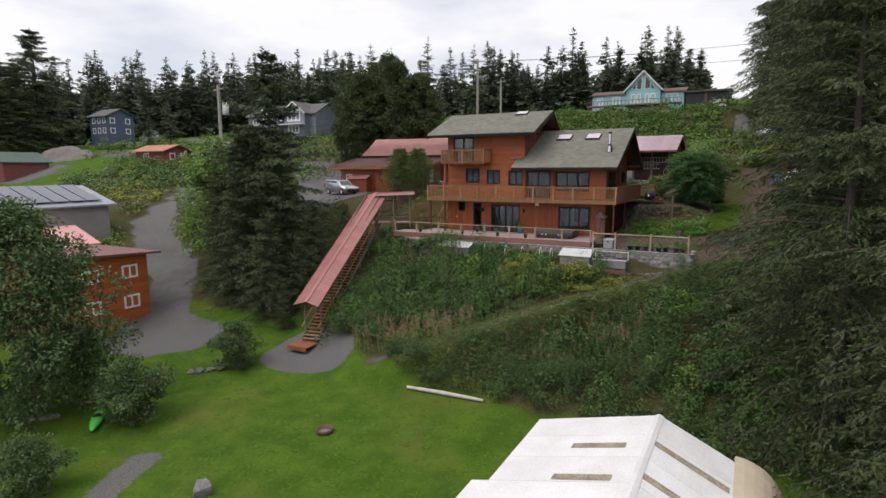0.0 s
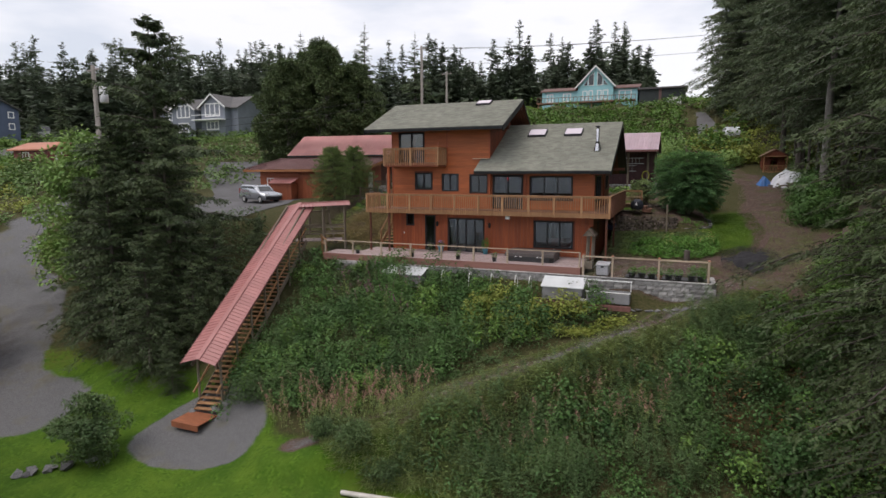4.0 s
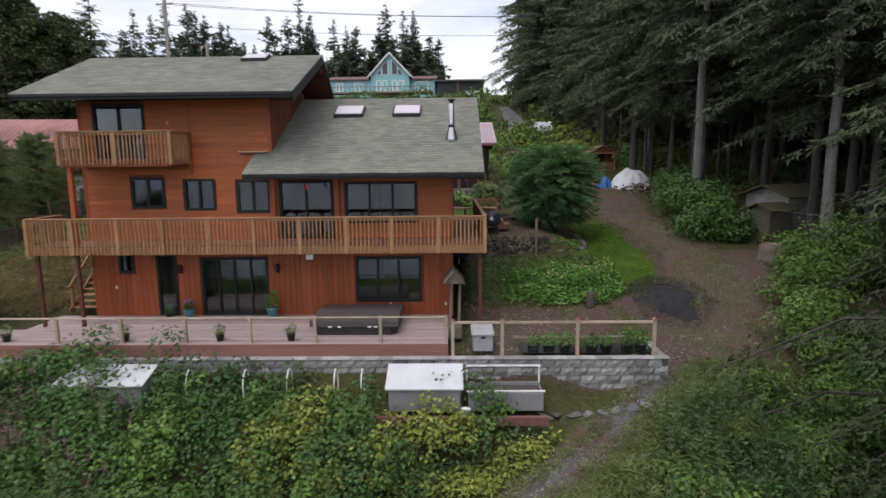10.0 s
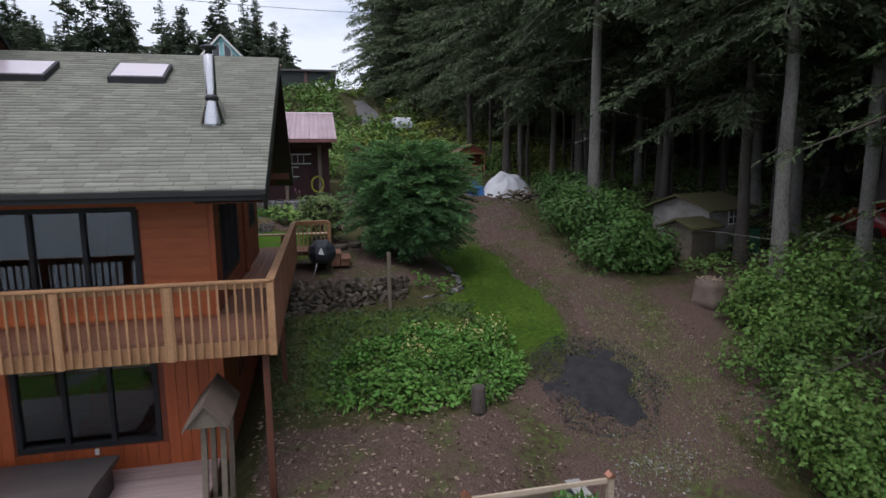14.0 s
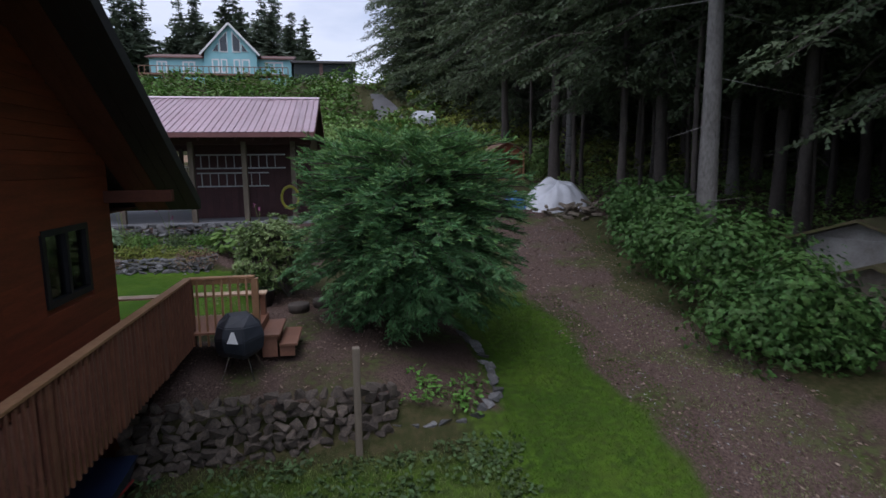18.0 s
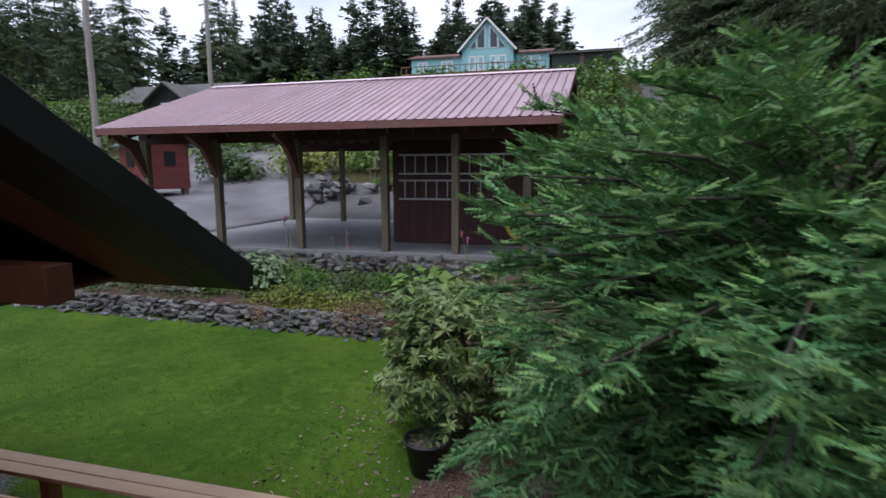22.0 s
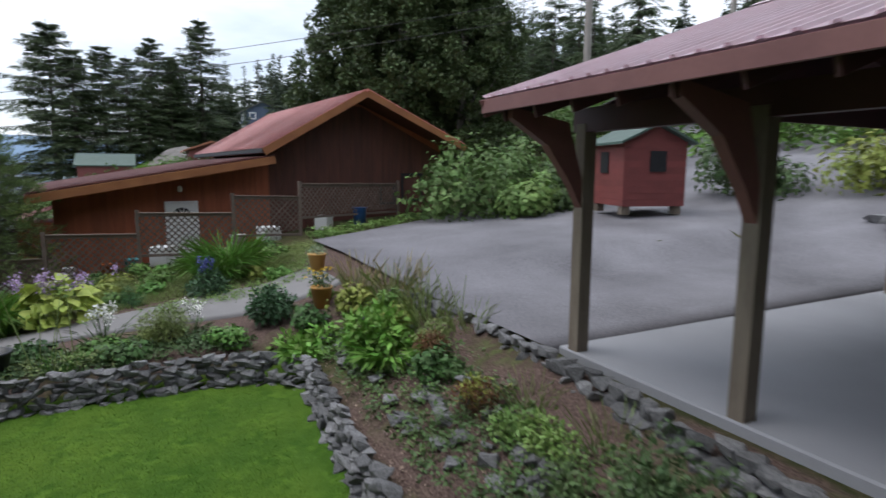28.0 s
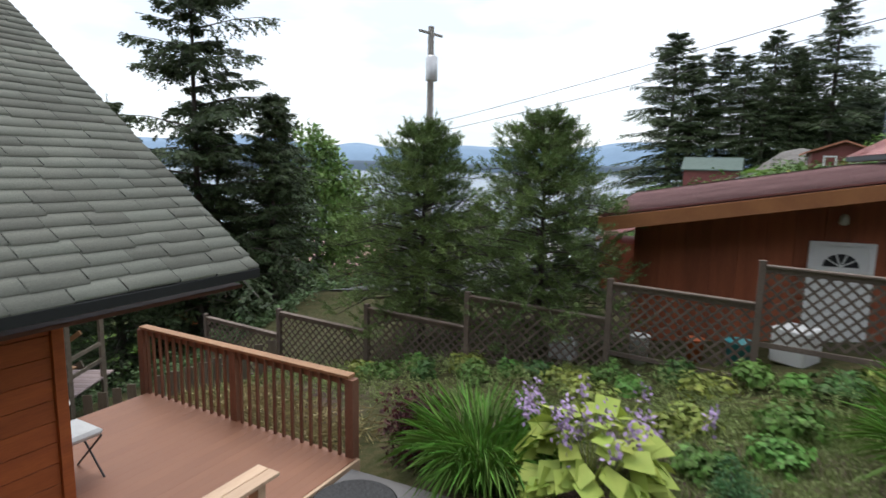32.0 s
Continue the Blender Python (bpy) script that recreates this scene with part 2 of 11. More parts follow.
CEDAR = mat("cedar_siding", (0.49, 0.130, 0.034), (0.32, 0.077, 0.022), 0.55, 1.3, 14, 0.12, piece=0.16, stretch=(0.7, 6, 6), contrast=0.4)
CEDAR_UP = mat("cedar_vertical", (0.42, 0.098, 0.026), (0.25, 0.054, 0.017), 0.5, 1.3, 14, 0.12, piece=0.15, stretch=(6, 6, 0.6), contrast=0.4)
# darker cedar copy: shade on the side and rear walls is put into colour
CEDAR_DARK = mat("cedar_shaded", (0.235, 0.055, 0.021), (0.12, 0.03, 0.013), 0.6, 1.3, 14, 0.12, piece=0.15, stretch=(6, 0.7, 6), contrast=0.4)
DECKWOOD = mat("stained_deck_wood", (0.41, 0.225, 0.11), (0.26, 0.13, 0.062), 0.65, 2.0, 20, 0.15, piece=0.18, contrast=0.4)
DECKRED = mat("red_brown_deck", (0.24, 0.115, 0.07), (0.17, 0.075, 0.045), 0.6, 1.5, 25, 0.1, piece=0.1, contrast=0.4)
GREYDECK = mat("weathered_deck_boards", (0.43, 0.34, 0.335), (0.29, 0.21, 0.20), 0.7, 1.2, 18, 0.15, piece=0.14, stretch=(0.5, 5, 5), contrast=0.4)
BROWNBOARD = mat("brown_patio_decking", (0.26, 0.115, 0.062), (0.22, 0.095, 0.052), 0.6, 1.0, 60, 0.05, piece=0.05)
POSTWOOD = mat("weathered_post", (0.20, 0.165, 0.125), (0.12, 0.095, 0.07), 0.8, 2.0, 20, 0.2, piece=0.15, stretch=(5, 5, 0.6), contrast=0.4)
PALEWOOD = mat("new_lumber", (0.62, 0.44, 0.30), (0.50, 0.33, 0.21), 0.6, 1.5, 18, 0.1, piece=0.1, stretch=(0.6, 5, 5), contrast=0.4)
LATTICEWOOD = mat("weathered_lattice", (0.165, 0.125, 0.100), (0.088, 0.064, 0.050), 0.8, 2.0, 25, 0.15, piece=0.2, contrast=0.4)
SHINGLE = mat("green_grey_shingle", (0.250, 0.250, 0.208), (0.172, 0.176, 0.148), 0.9, 1.2, 90, 0.3, island=0.15, contrast=0.5, spec=0.3)
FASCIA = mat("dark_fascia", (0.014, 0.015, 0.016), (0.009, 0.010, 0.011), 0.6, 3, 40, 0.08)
PINKROOF = mat("faded_red_metal_roof", (0.66, 0.35, 0.33), (0.56, 0.28, 0.265), 0.42, 0.6, 9, 0.03, piece=0.05, contrast=0.35)
STAIRROOF = mat("dull_red_metal_roof", (0.36, 0.155, 0.145), (0.29, 0.12, 0.112), 0.45, 0.8, 9, 0.03, piece=0.09, contrast=0.4)
# base colour raised towards pale lilac: grazing sky sheen is painted in
PALEROOF = mat("sky_sheen_pink_roof", (0.76, 0.60, 0.66), (0.62, 0.45, 0.49), 0.32, 0.9, 7, 0.03, piece=0.07, contrast=0.4, spec=0.9)
GARAGEWALL = mat("garage_boards", (0.31, 0.085, 0.034), (0.20, 0.052, 0.022), 0.65, 1.2, 14, 0.12, piece=0.12, stretch=(6, 6, 0.6), contrast=0.4)
REDPAINT = mat("barn_red_paint", (0.21, 0.055, 0.05), (0.15, 0.04, 0.037), 0.6, 1.5, 30, 0.08, piece=0.08)
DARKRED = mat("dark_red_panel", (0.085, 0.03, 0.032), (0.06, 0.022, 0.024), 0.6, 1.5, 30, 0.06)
TRIMRED = mat("red_fascia_paint", (0.20, 0.085, 0.075), (0.15, 0.06, 0.055), 0.55, 2, 30, 0.05)
ASPHALT = mat("worn_asphalt", (0.225, 0.218, 0.235), (0.075, 0.071, 0.077), 0.74, 0.35, 28, 0.3, contrast=0.42, spec=0.3)
OLDROAD = mat("old_grey_road", (0.135, 0.132, 0.138), (0.07, 0.068, 0.068), 0.85, 0.35, 28, 0.3, contrast=0.42, spec=0.2)
CONCRETE = mat("smooth_concrete", (0.30, 0.30, 0.315), (0.23, 0.23, 0.24), 0.75, 0.5, 60, 0.06, contrast=0.3)
WALKCONC = mat("path_concrete", (0.20, 0.19, 0.187), (0.135, 0.128, 0.125), 0.8, 0.8, 60, 0.1, contrast=0.35)
BLOCK = mat("split_face_block", (0.36, 0.35, 0.34), (0.19, 0.185, 0.18), 0.9, 4, 40, 0.6, piece=0.32, contrast=0.5)
STONE = mat("dark_field_stone", (0.225, 0.222, 0.222), (0.042, 0.042, 0.045), 0.75, 7, 45, 1.0, piece=0.5, contrast=0.5)
BROWNSTONE = mat("brown_rubble_stone", (0.165, 0.130, 0.102), (0.042, 0.036, 0.032), 0.85, 5, 40, 0.9, piece=0.4, contrast=0.5)
BARK = mat("spruce_bark", (0.095, 0.078, 0.066), (0.042, 0.034, 0.029), 0.9, 3, 22, 0.7, stretch=(1, 1, 0.35), contrast=0.5)
PALEBARK = mat("lichen_grey_bark", (0.25, 0.235, 0.215), (0.095, 0.085, 0.076), 0.9, 2, 20, 0.7, stretch=(1, 1, 0.4), contrast=0.5)
WHITE = mat("white_paint", (0.78, 0.78, 0.77), (0.70, 0.70, 0.69), 0.5, 3, 40, 0.03)
DARKFRAME = mat("dark_window_frame", (0.026, 0.026, 0.029), (0.018, 0.018, 0.02), 0.5, 4, 40, 0.02, spec=0.25)
RAILTAN = mat("weathered_tan_rail", (0.46, 0.37, 0.28), (0.33, 0.25, 0.18), 0.75, 2.0, 20, 0.15, piece=0.15, contrast=0.4)
BLACK = mat("black_plastic", (0.02, 0.02, 0.022), (0.014, 0.014, 0.016), 0.45, 5, 60, 0.05)
STEEL = mat("stainless_steel", (0.62, 0.62, 0.63), (0.5, 0.5, 0.51), 0.25, 3, 40, 0.02, metal=1.0)
ALU = mat("aluminium", (0.62, 0.62, 0.62), (0.5, 0.5, 0.5), 0.4, 3, 40, 0.02, metal=0.6)
GLASS = glass_mat("window_glass")
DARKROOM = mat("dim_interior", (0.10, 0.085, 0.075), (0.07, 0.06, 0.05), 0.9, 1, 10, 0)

# ---- the lie of the land ----
def step(a, b, v):
    t = np.clip((v - a) / (b - a), 0, 1)
    return t * t * (3 - 2 * t)


def ripple(x, y):
    return (np.sin(0.71 * x + 1.3 * np.sin(0.43 * y)) * np.sin(0.63 * y + 0.9) + 0.6 * np.sin(1.9 * x + 0.7 * y) * np.sin(1.3 * y - 0.8 * x)
            + 0.35 * np.sin(4.3 * x - 1.1 * y) * np.sin(3.7 * y + 0.6 * x))


HILL_Y = (75, 95, 112, 130, 200, 400, 1500)
HILL_Z = (4.8, 9.5, 15.6, 18, 26, 42, 60)
# columns of the land: x, then heights at distances y
COLUMNS = (
    (-130, (-60, -8, 20, 45, 60, 80, 118), (-16, -9, -6, 3, 8.5, 13.0, 16)),
    (-64, (-60, -8, 24, 29, 37, 60, 80, 118), (-16, -9, -7.5, -4.5, -0.3, 4, 8, 16)),
    (-46, (-60, -8, 24, 30, 36, 46, 60, 75, 118), (-16, -9, -8, -6.8, -4.6, 1.8, 2.6, 6, 16)),
    (-36, (-60, -8, 24, 29, 33, 44, 47, 60, 64, 75), (-16, -9, -7.9, -7.3, -6, 1.9, 2.2, 3.2, 4.2, 5)),
    (-31, (-60, -8, 24, 29, 31, 41, 44, 48, 52, 56, 62, 75), (-16, -9, -7.9, -7.3, -6.6, -0.7, 0.1, 1.5, 2.4, 2.9, 4.0, 4.9)),
    (-26.5, (-60, -8, 24, 28, 29.5, 39.6, 42, 45, 48, 53, 54.5, 60, 62, 75), (-16, -9, -7.9, -7.6, -7.2, -1.2, -0.3, 0.2, 1.2, 2.5, 2.75, 3.35, 4.0, 4.4)),
    (-22.75, (-60, -8, 24, 28, 39.2, 40.3, 44, 47, 49, 53, 54.2, 55.5, 59.5, 61.9, 62.2, 75), (-16, -9, -7.9, -7.5, -1.5, -0.6, -0.3, 0.4, 1.6, 2.3, 2.6, 2.95, 3.1, 3.75, 3.9, 4.4)),
    (-22.35, (-60, -8, 24, 28, 39.2, 40.3, 51, 53, 53.9, 59.75, 60.15, 61.6, 62.1, 71, 75), (-16, -9, -7.9, -7.5, -1.5, -0.6, -0.3, 2.2, 2.64, 2.66, 3.0, 3.55, 3.84, 3.92, 4.3)),
    (-9.8, (-60, -8, 24, 28, 39.2, 40.3, 51, 53, 53.9, 59.3, 59.7, 61.6, 62.1, 71, 75), (-16, -9, -7.9, -7.7, -1.5, -0.6, -0.3, 2.2, 2.6, 2.66, 3.0, 3.5, 3.80, 3.80, 4.3)),
    (-9.2, (-60, -8, 24, 28, 38.9, 39.6, 40.3, 44.5, 50.6, 51.3, 53.5, 56, 60, 62, 75), (-16, -9, -7.9, -7.7, -1.6, -1.45, -0.6, 0.1, 1.05, 2.05, 2.3, 2.6, 2.7, 3.84, 4.3)),
    (-5.2, (-60, -8, 24, 28, 38.7, 39.6, 40.3, 44.5, 50.4, 51.3, 53.5, 56, 60, 62, 75), (-16, -9, -7.9, -7.7, -1.7, -1.4, -0.5, 0.1, 1.1, 2.0, 2.2, 2.5, 2.8, 3.8, 4.4)),
    (-2.6, (-60, -8, 24, 28, 36, 38.3, 40.2, 42.7, 44.5, 50.3, 57, 66, 75), (-16, -9, -7.9, -7.8, -3.4, -1.9, -1.1, -0.4, 0.05, 1.12, 1.75, 3.4, 4.7)),
    (3, (-60, -8, 22, 28, 40, 44.5, 50, 57, 66, 75), (-16, -9, -8, -7.6, -1.4, 0.3, 1.5, 2.4, 3.6, 4.9)),
    (40, (-60, -8, 22, 28, 40, 50, 57, 66, 75), (-16, -9, -8, -6, -1, 2.5, 3.6, 5.2, 6.5)),
)


def land(x, y, rough=True):
    x, y = np.asarray(x, float), np.asarray(y, float)
    cx = np.array([c[0] for c in COLUMNS], float)
    cols = np.stack([np.interp(y, [v for v in c[1] if v < 75] + list(HILL_Y if c[1][-1] <= 75 else [c[1][-1], 130, 200, 400, 1500]),
                               [z for v, z in zip(c[1], c[2]) if v < 75] + list(HILL_Z if c[1][-1] <= 75 else [c[2][-1], 18, 26, 42, 60])) for c in COLUMNS])
    k = np.clip(np.searchsorted(cx, x) - 1, 0, len(cx) - 2)
    f = np.clip((x - cx[k]) / (cx[k + 1] - cx[k]), 0, 1)
    lo, hi = np.take_along_axis(cols, k[None], 0)[0], np.take_along_axis(cols, k[None] + 1, 0)[0]
    z = lo * (1 - f) + hi * f
    z -= 22 * step(-92, -145, x) * step(48, 12, y - 0.15 * (x + 75) * -1)
    z -= 10 * step(-8, -60, y)
    if rough:
        flat = step(-64, -56, x) * step(-3, -8, x) * step(44, 46, y) * step(104, 98, y)
        amp = 0.05 + 0.25 * step(28, 32, y) * step(39, 36, y) + 0.5 * step(80, 100, y)
        z += amp * (1 - flat) * ripple(x, y)
    # the gravel track cut across the bank
    d, t = track_distance(x, y)
    tz = np.interp(t, [0, 0.25, 0.5, 0.75, 1], [-6.9, -5.0, -3.35, -1.95, -0.5])
    w = step(2.6, 1.1, d)
    z = z * (1 - w) + tz * w
    pad = step(-18.26, -18.2, x) * step(-6.2, -6.8, x) * step(62.2, 62.6, y) * step(71.6, 71.0, y)
    return np.where(pad > 0, np.minimum(z, 3.92 - 0.2 * pad), z)


TRACK = np.array([(-20.5, 28.6), (-15.3, 31.2), (-10.4, 34.0), (-5.6, 37.6), (-1.2, 42.2)])


def line_distance(x, y, pts):
    pts = np.asarray(pts, float)
    best, par = np.full(np.shape(x), 1e9), np.zeros(np.shape(x))
    for i, (p, q) in enumerate(zip(pts, pts[1:])):
        v = q - p
        s = np.clip(((x - p[0]) * v[0] + (y - p[1]) * v[1]) / (v @ v), 0, 1)
        d = np.hypot(x - p[0] - s * v[0], y - p[1] - s * v[1])
        par = np.where(d < best, (i + s) / (len(pts) - 1), par)
        best = np.minimum(best, d)
    return best, par


def track_distance(x, y):
    return line_distance(x, y, TRACK)


def on(x, y):
    return float(land(np.array([x]), np.array([y]))[0])


YARD_TRACK = [(-1.0, 42.2), (0.4, 46), (1.1, 49), (1.0, 52), (0.8, 56), (1.2, 60), (1.9, 66), (1.0, 72), (-3, 84), (-8, 100)]
LOWER_DRIVE = [(-37.6, 27.6), (-41, 28.2), (-44.8, 31.3), (-48.4, 35), (-54, 37), (-58.6, 40), (-61, 44), (-66, 52)]
HILL_LANE = [(-1.6, 97.5), (-2.2, 106)]
UPPER_ROAD = [(-90, 72), (-108, 73), (-104.5, 63), (-106, 52), (-128, 44)]
FAR_ROAD = [(-88, 78), (-104, 88), (-122, 92), (-128, 84), (-124, 72)]


def ground_zones(x, y):
    """Shares of grass, gravel and bare earth."""
    wob = 0.5 * ripple(x * 0.9, y * 0.9)
    lawn = step(31, 27.5, y + 0.12 * (x + 20) + wob) * step(-60, -40, x) * step(0, 8, y + 12)
    lawn = np.maximum(lawn, step(33.5, 31, y + wob) * step(-26, -30, x) * step(-48, -44, x))
    lawn = np.maximum(lawn, step(-22.6, -22.3, x) * step(-7.2, -8.0, x + 0.3 * wob) * step(53.5, 54.0, y) * step(60.0, 59.75, y + 0.036 * (x + 22.3)))
    # east strip is thinned with soil to darken it for canopy shade
    lawn = np.maximum(lawn, 0.6 * step(-4.6, -3.2, x + 0.3 * wob) * step(0.9, 0.0, x + 0.3 * wob) * step(45, 47, y + wob) * step(59.5, 56.5, y))
    lawn = np.maximum(lawn, 0.55 * step(-9, -8, x) * step(-2, -4, x) * step(44.2, 45.5, y) * step(50.6, 50, y))
    lawn = np.maximum(lawn, 0.45 * step(-31, -29.5, x) * step(-26.6, -27.6, x) * step(56, 58, y) * step(62.5, 61.8, y))
    lawn = np.maximum(lawn, 0.85 * step(70, 90, np.hypot(x + 12, y - 45)))
    d1, t1 = track_distance(x, y)
    gravel = 0.6 * step(1.0, 0.3, np.abs(d1 - 0.15) + 0.7 * wob) * step(1.0, 0.9, t1 + 0.05 * wob) * (0.5 + 0.5 * step(-0.3, 0.5, wob))
    lawn = np.maximum(lawn, 0.40 * step(1.9, 1.1, d1 + 0.4 * wob))
    gravel = np.maximum(gravel, step(3.0, 2.4, np.hypot((x + 26.3) * 0.8, y - 28.6) + 0.35 * wob))
    gravel = np.maximum(gravel, step(1.0, 0.5, line_distance(x, y, [(-24.4, 15.2), (-22.4, 10.5)])[0] + 0.4 * wob))
    d2, _ = line_distance(x, y, LOWER_DRIVE)
    gravel = np.maximum(gravel, step(2.5, 1.5, d2 + 0.4 * wob))
    gravel = np.maximum(gravel, step(4.4, 3.2, np.hypot((x + 39.5) * 0.8, y - 27.0) + 0.5 * wob))
    for way in (UPPER_ROAD, FAR_ROAD):
        gravel = np.maximum(gravel, step(3.6, 2.4, line_distance(x, y, way)[0] + 0.5 * wob))
    gravel = np.maximum(gravel, step(-37.5, -39, x) * step(-50, -47, x) * step(45, 46.5, y) * step(61, 59, y))
    gravel = np.maximum(gravel, step(-25, -24.5, x) * step(-11.5, -12.5, x) * step(53.0, 53.2, y) * step(54.2, 53.8, y + 0.2 * wob))
    gravel = np.maximum(gravel, step(-23, -21, x) * step(-7, -9, x) * step(70.4, 70.8, y) * step(77.5, 75.5, y + wob))
    d3, _ = line_distance(x, y, YARD_TRACK)
    dirt = np.maximum(step(2.0, 0.9, d3 + 0.5 * wob), 0.8 * step(1.3, 0.5, d1 + 0.6 * wob))
    dirt = np.maximum(dirt, step(0.6, 2, x) * step(8, 6, x) * step(40.5, 42.5, y) * step(50.5, 49, y))
    dirt = np.maximum(dirt, 0.75 * step(-4.0, -3.2, x) * step(1.5, 0.6, x) * step(40.4, 41, y) * step(46.5, 45, y))
    dirt = np.maximum(dirt, step(-9.4, -8.8, x) * step(-3.2, -4.2, x) * step(39.5, 40.3, y) * step(45, 44, y + 0.5 * wob))
    dirt = np.maximum(dirt, np.maximum(step(-8.2, -7.5, x), step(53.6, 53.2, y) * step(-10, -9.3, x)) * step(-2.4, -3.6, x) * step(50.8, 51.2, y) * step(58, 55.5, y + 0.7 * wob))
    dirt = np.maximum(dirt, 0.85 * step(-29, -28, x) * step(-22.4, -22.7, x) * step(53.6, 54.2, y) * step(62.6, 62.2, y))
    dirt = np.maximum(dirt, step(-21.5, -20.5, x) * step(-6, -7, x) * step(59.8, 60.2, y + 0.036 * (x + 22.3)) * step(62.6, 62, y))
    dirt = np.maximum(dirt, step(-31, -29, x) * step(-24, -26, x) * step(43, 45, y) * step(53, 51, y) * 0.7)
    dirt = np.maximum(dirt, 0.72 * step(3.5, 5.5, x + wob) * step(46, 49, y) * step(110, 90, y) * step(60, 40, x))
    return lawn, gravel, dirt


def ground_material():
    m = bpy.data.materials.new("ground")
    m.use_nodes = True
    n, l = m.node_tree.nodes, m.node_tree.links
    b = n["Principled BSDF"]
    b.inputs["Roughness"].default_value = 0.95
    b.inputs["Specular IOR Level"].default_value = 0.15
    tc = n.new("ShaderNodeTexCoord")

    def noise_at(s, d=5.0):
        t = n.new("ShaderNodeTexNoise")
        t.inputs["Scale"].default_value, t.inputs["Detail"].default_value = s, d
        l.new(tc.outputs["Object"], t.inputs[0])
        return t.outputs[0]

    def blend(fac, a, c, lo=0.4, hi=0.62):
        r = n.new("ShaderNodeMapRange")
        r.inputs["From Min"].default_value, r.inputs["From Max"].default_value = lo, hi
        l.new(fac, r.inputs[0])
        x = n.new("ShaderNodeMix")
        x.data_type = "RGBA"
        l.new(r.outputs[0], x.inputs["Factor"])
        for sock, v in (("A", a), ("B", c)):
            if isinstance(v, tuple):
                x.inputs[sock].default_value = (*v, 1)
            else:
                l.new(v, x.inputs[sock])
        return x.outputs["Result"]

    big, mid, fine, grit = noise_at(0.16), noise_at(0.7), noise_at(7.0), noise_at(38.0, 2.0)
    grass = blend(mid, (0.039, 0.089, 0.007), (0.075, 0.132, 0.012), 0.38, 0.66)
    grass = blend(big, grass, blend(fine, (0.146, 0.133, 0.039), (0.095, 0.129, 0.019)), 0.54, 0.78)
    grass = blend(noise_at(2.3), grass, blend(fine, (0.031, 0.081, 0.005), (0.084, 0.153, 0.014)), 0.46, 0.72)
    grass = blend(grit, grass, blend(fine, (0.024, 0.062, 0.005), (0.086, 0.159, 0.026)), 0.5, 0.8)
    soil = blend(fine, (0.045, 0.05, 0.018), (0.075, 0.065, 0.03))
    gravel = blend(grit, (0.060, 0.060, 0.062), (0.20, 0.198, 0.20), 0.36, 0.68)
    gravel = blend(mid, gravel, blend(fine, (0.11, 0.10, 0.07), (0.15, 0.145, 0.12)), 0.54, 0.74)
    dirt = blend(grit, (0.056, 0.036, 0.030), (0.165, 0.115, 0.095), 0.38, 0.68)
    dirt = blend(mid, dirt, blend(fine, (0.062, 0.046, 0.030), (0.080, 0.105, 0.030)), 0.49, 0.66)
    zone = n.new("ShaderNodeVertexColor")
    zone.layer_name = "zone"
    sep = n.new("ShaderNodeSeparateColor")
    l.new(zone.outputs[0], sep.inputs[0])
    col = soil
    for k, layer in ((0, grass), (2, dirt), (1, gravel)):
        edge = n.new("ShaderNodeMath")
        edge.operation = "MULTIPLY_ADD"
        edge.inputs[1].default_value = 0.5
        l.new(fine, edge.inputs[0])
        l.new(sep.outputs[k], edge.inputs[2])
        col = blend(edge.outputs[0], col, layer, 0.6, 0.9)
    l.new(col, b.inputs["Base Color"])
    bp = n.new("ShaderNodeBump")
    bp.inputs["Strength"].default_value, bp.inputs["Distance"].default_value = 0.6, 0.05
    ad = n.new("ShaderNodeMath")
    l.new(fine, ad.inputs[0])
    l.new(grit, ad.inputs[1])
    l.new(ad.outputs[0], bp.inputs["Height"])
    l.new(bp.outputs[0], b.inputs["Normal"])
    return m


def spaced(lo, a, b, hi, near, grow):
    """Coordinates close together from a to b and wider and wider outside."""
    mid = list(np.arange(a, b + near / 2, near))
    s, v = near, b
    while v < hi:
        s *= grow
        v += s
        mid.append(v)
    s, v, low = near, a, []
    while v > lo:
        s *= grow
        v -= s
        low.append(v)
    return np.array(low[::-1] + mid)


GX, GY = np.meshgrid(spaced(-4200, -48, 12, 4200, 0.33, 1.16), spaced(-4200, 6, 76, 4200, 0.33, 1.16))
GZ = land(GX, GY)
ground = grid_mesh("ground", GX, GY, GZ, ground_material())
zones = ground.color_attributes.new("zone", "FLOAT_COLOR", "POINT")
lawn_, gravel_, dirt_ = ground_zones(GX, GY)
zones.data.foreach_set("color", np.stack([lawn_, gravel_, dirt_, np.ones_like(lawn_)], -1).astype(np.float32).ravel())
lone("ground", ground, None, "sloping ground of lawn, gravel, bare earth and scrub", "ground", kind="structure")

SEA = mat("grey_sea", (0.10, 0.13, 0.16), (0.085, 0.115, 0.145), 0.18, 0.02, 0.4, 0.15)
wx, wy = np.meshgrid(np.linspace(-4500, 900, 12), np.linspace(-4500, 900, 12))
lone("water", grid_mesh("water", wx, wy, np.full_like(wx, -13.5), SEA), None, "calm grey sea reaching to far hills", "sea", kind="structure")


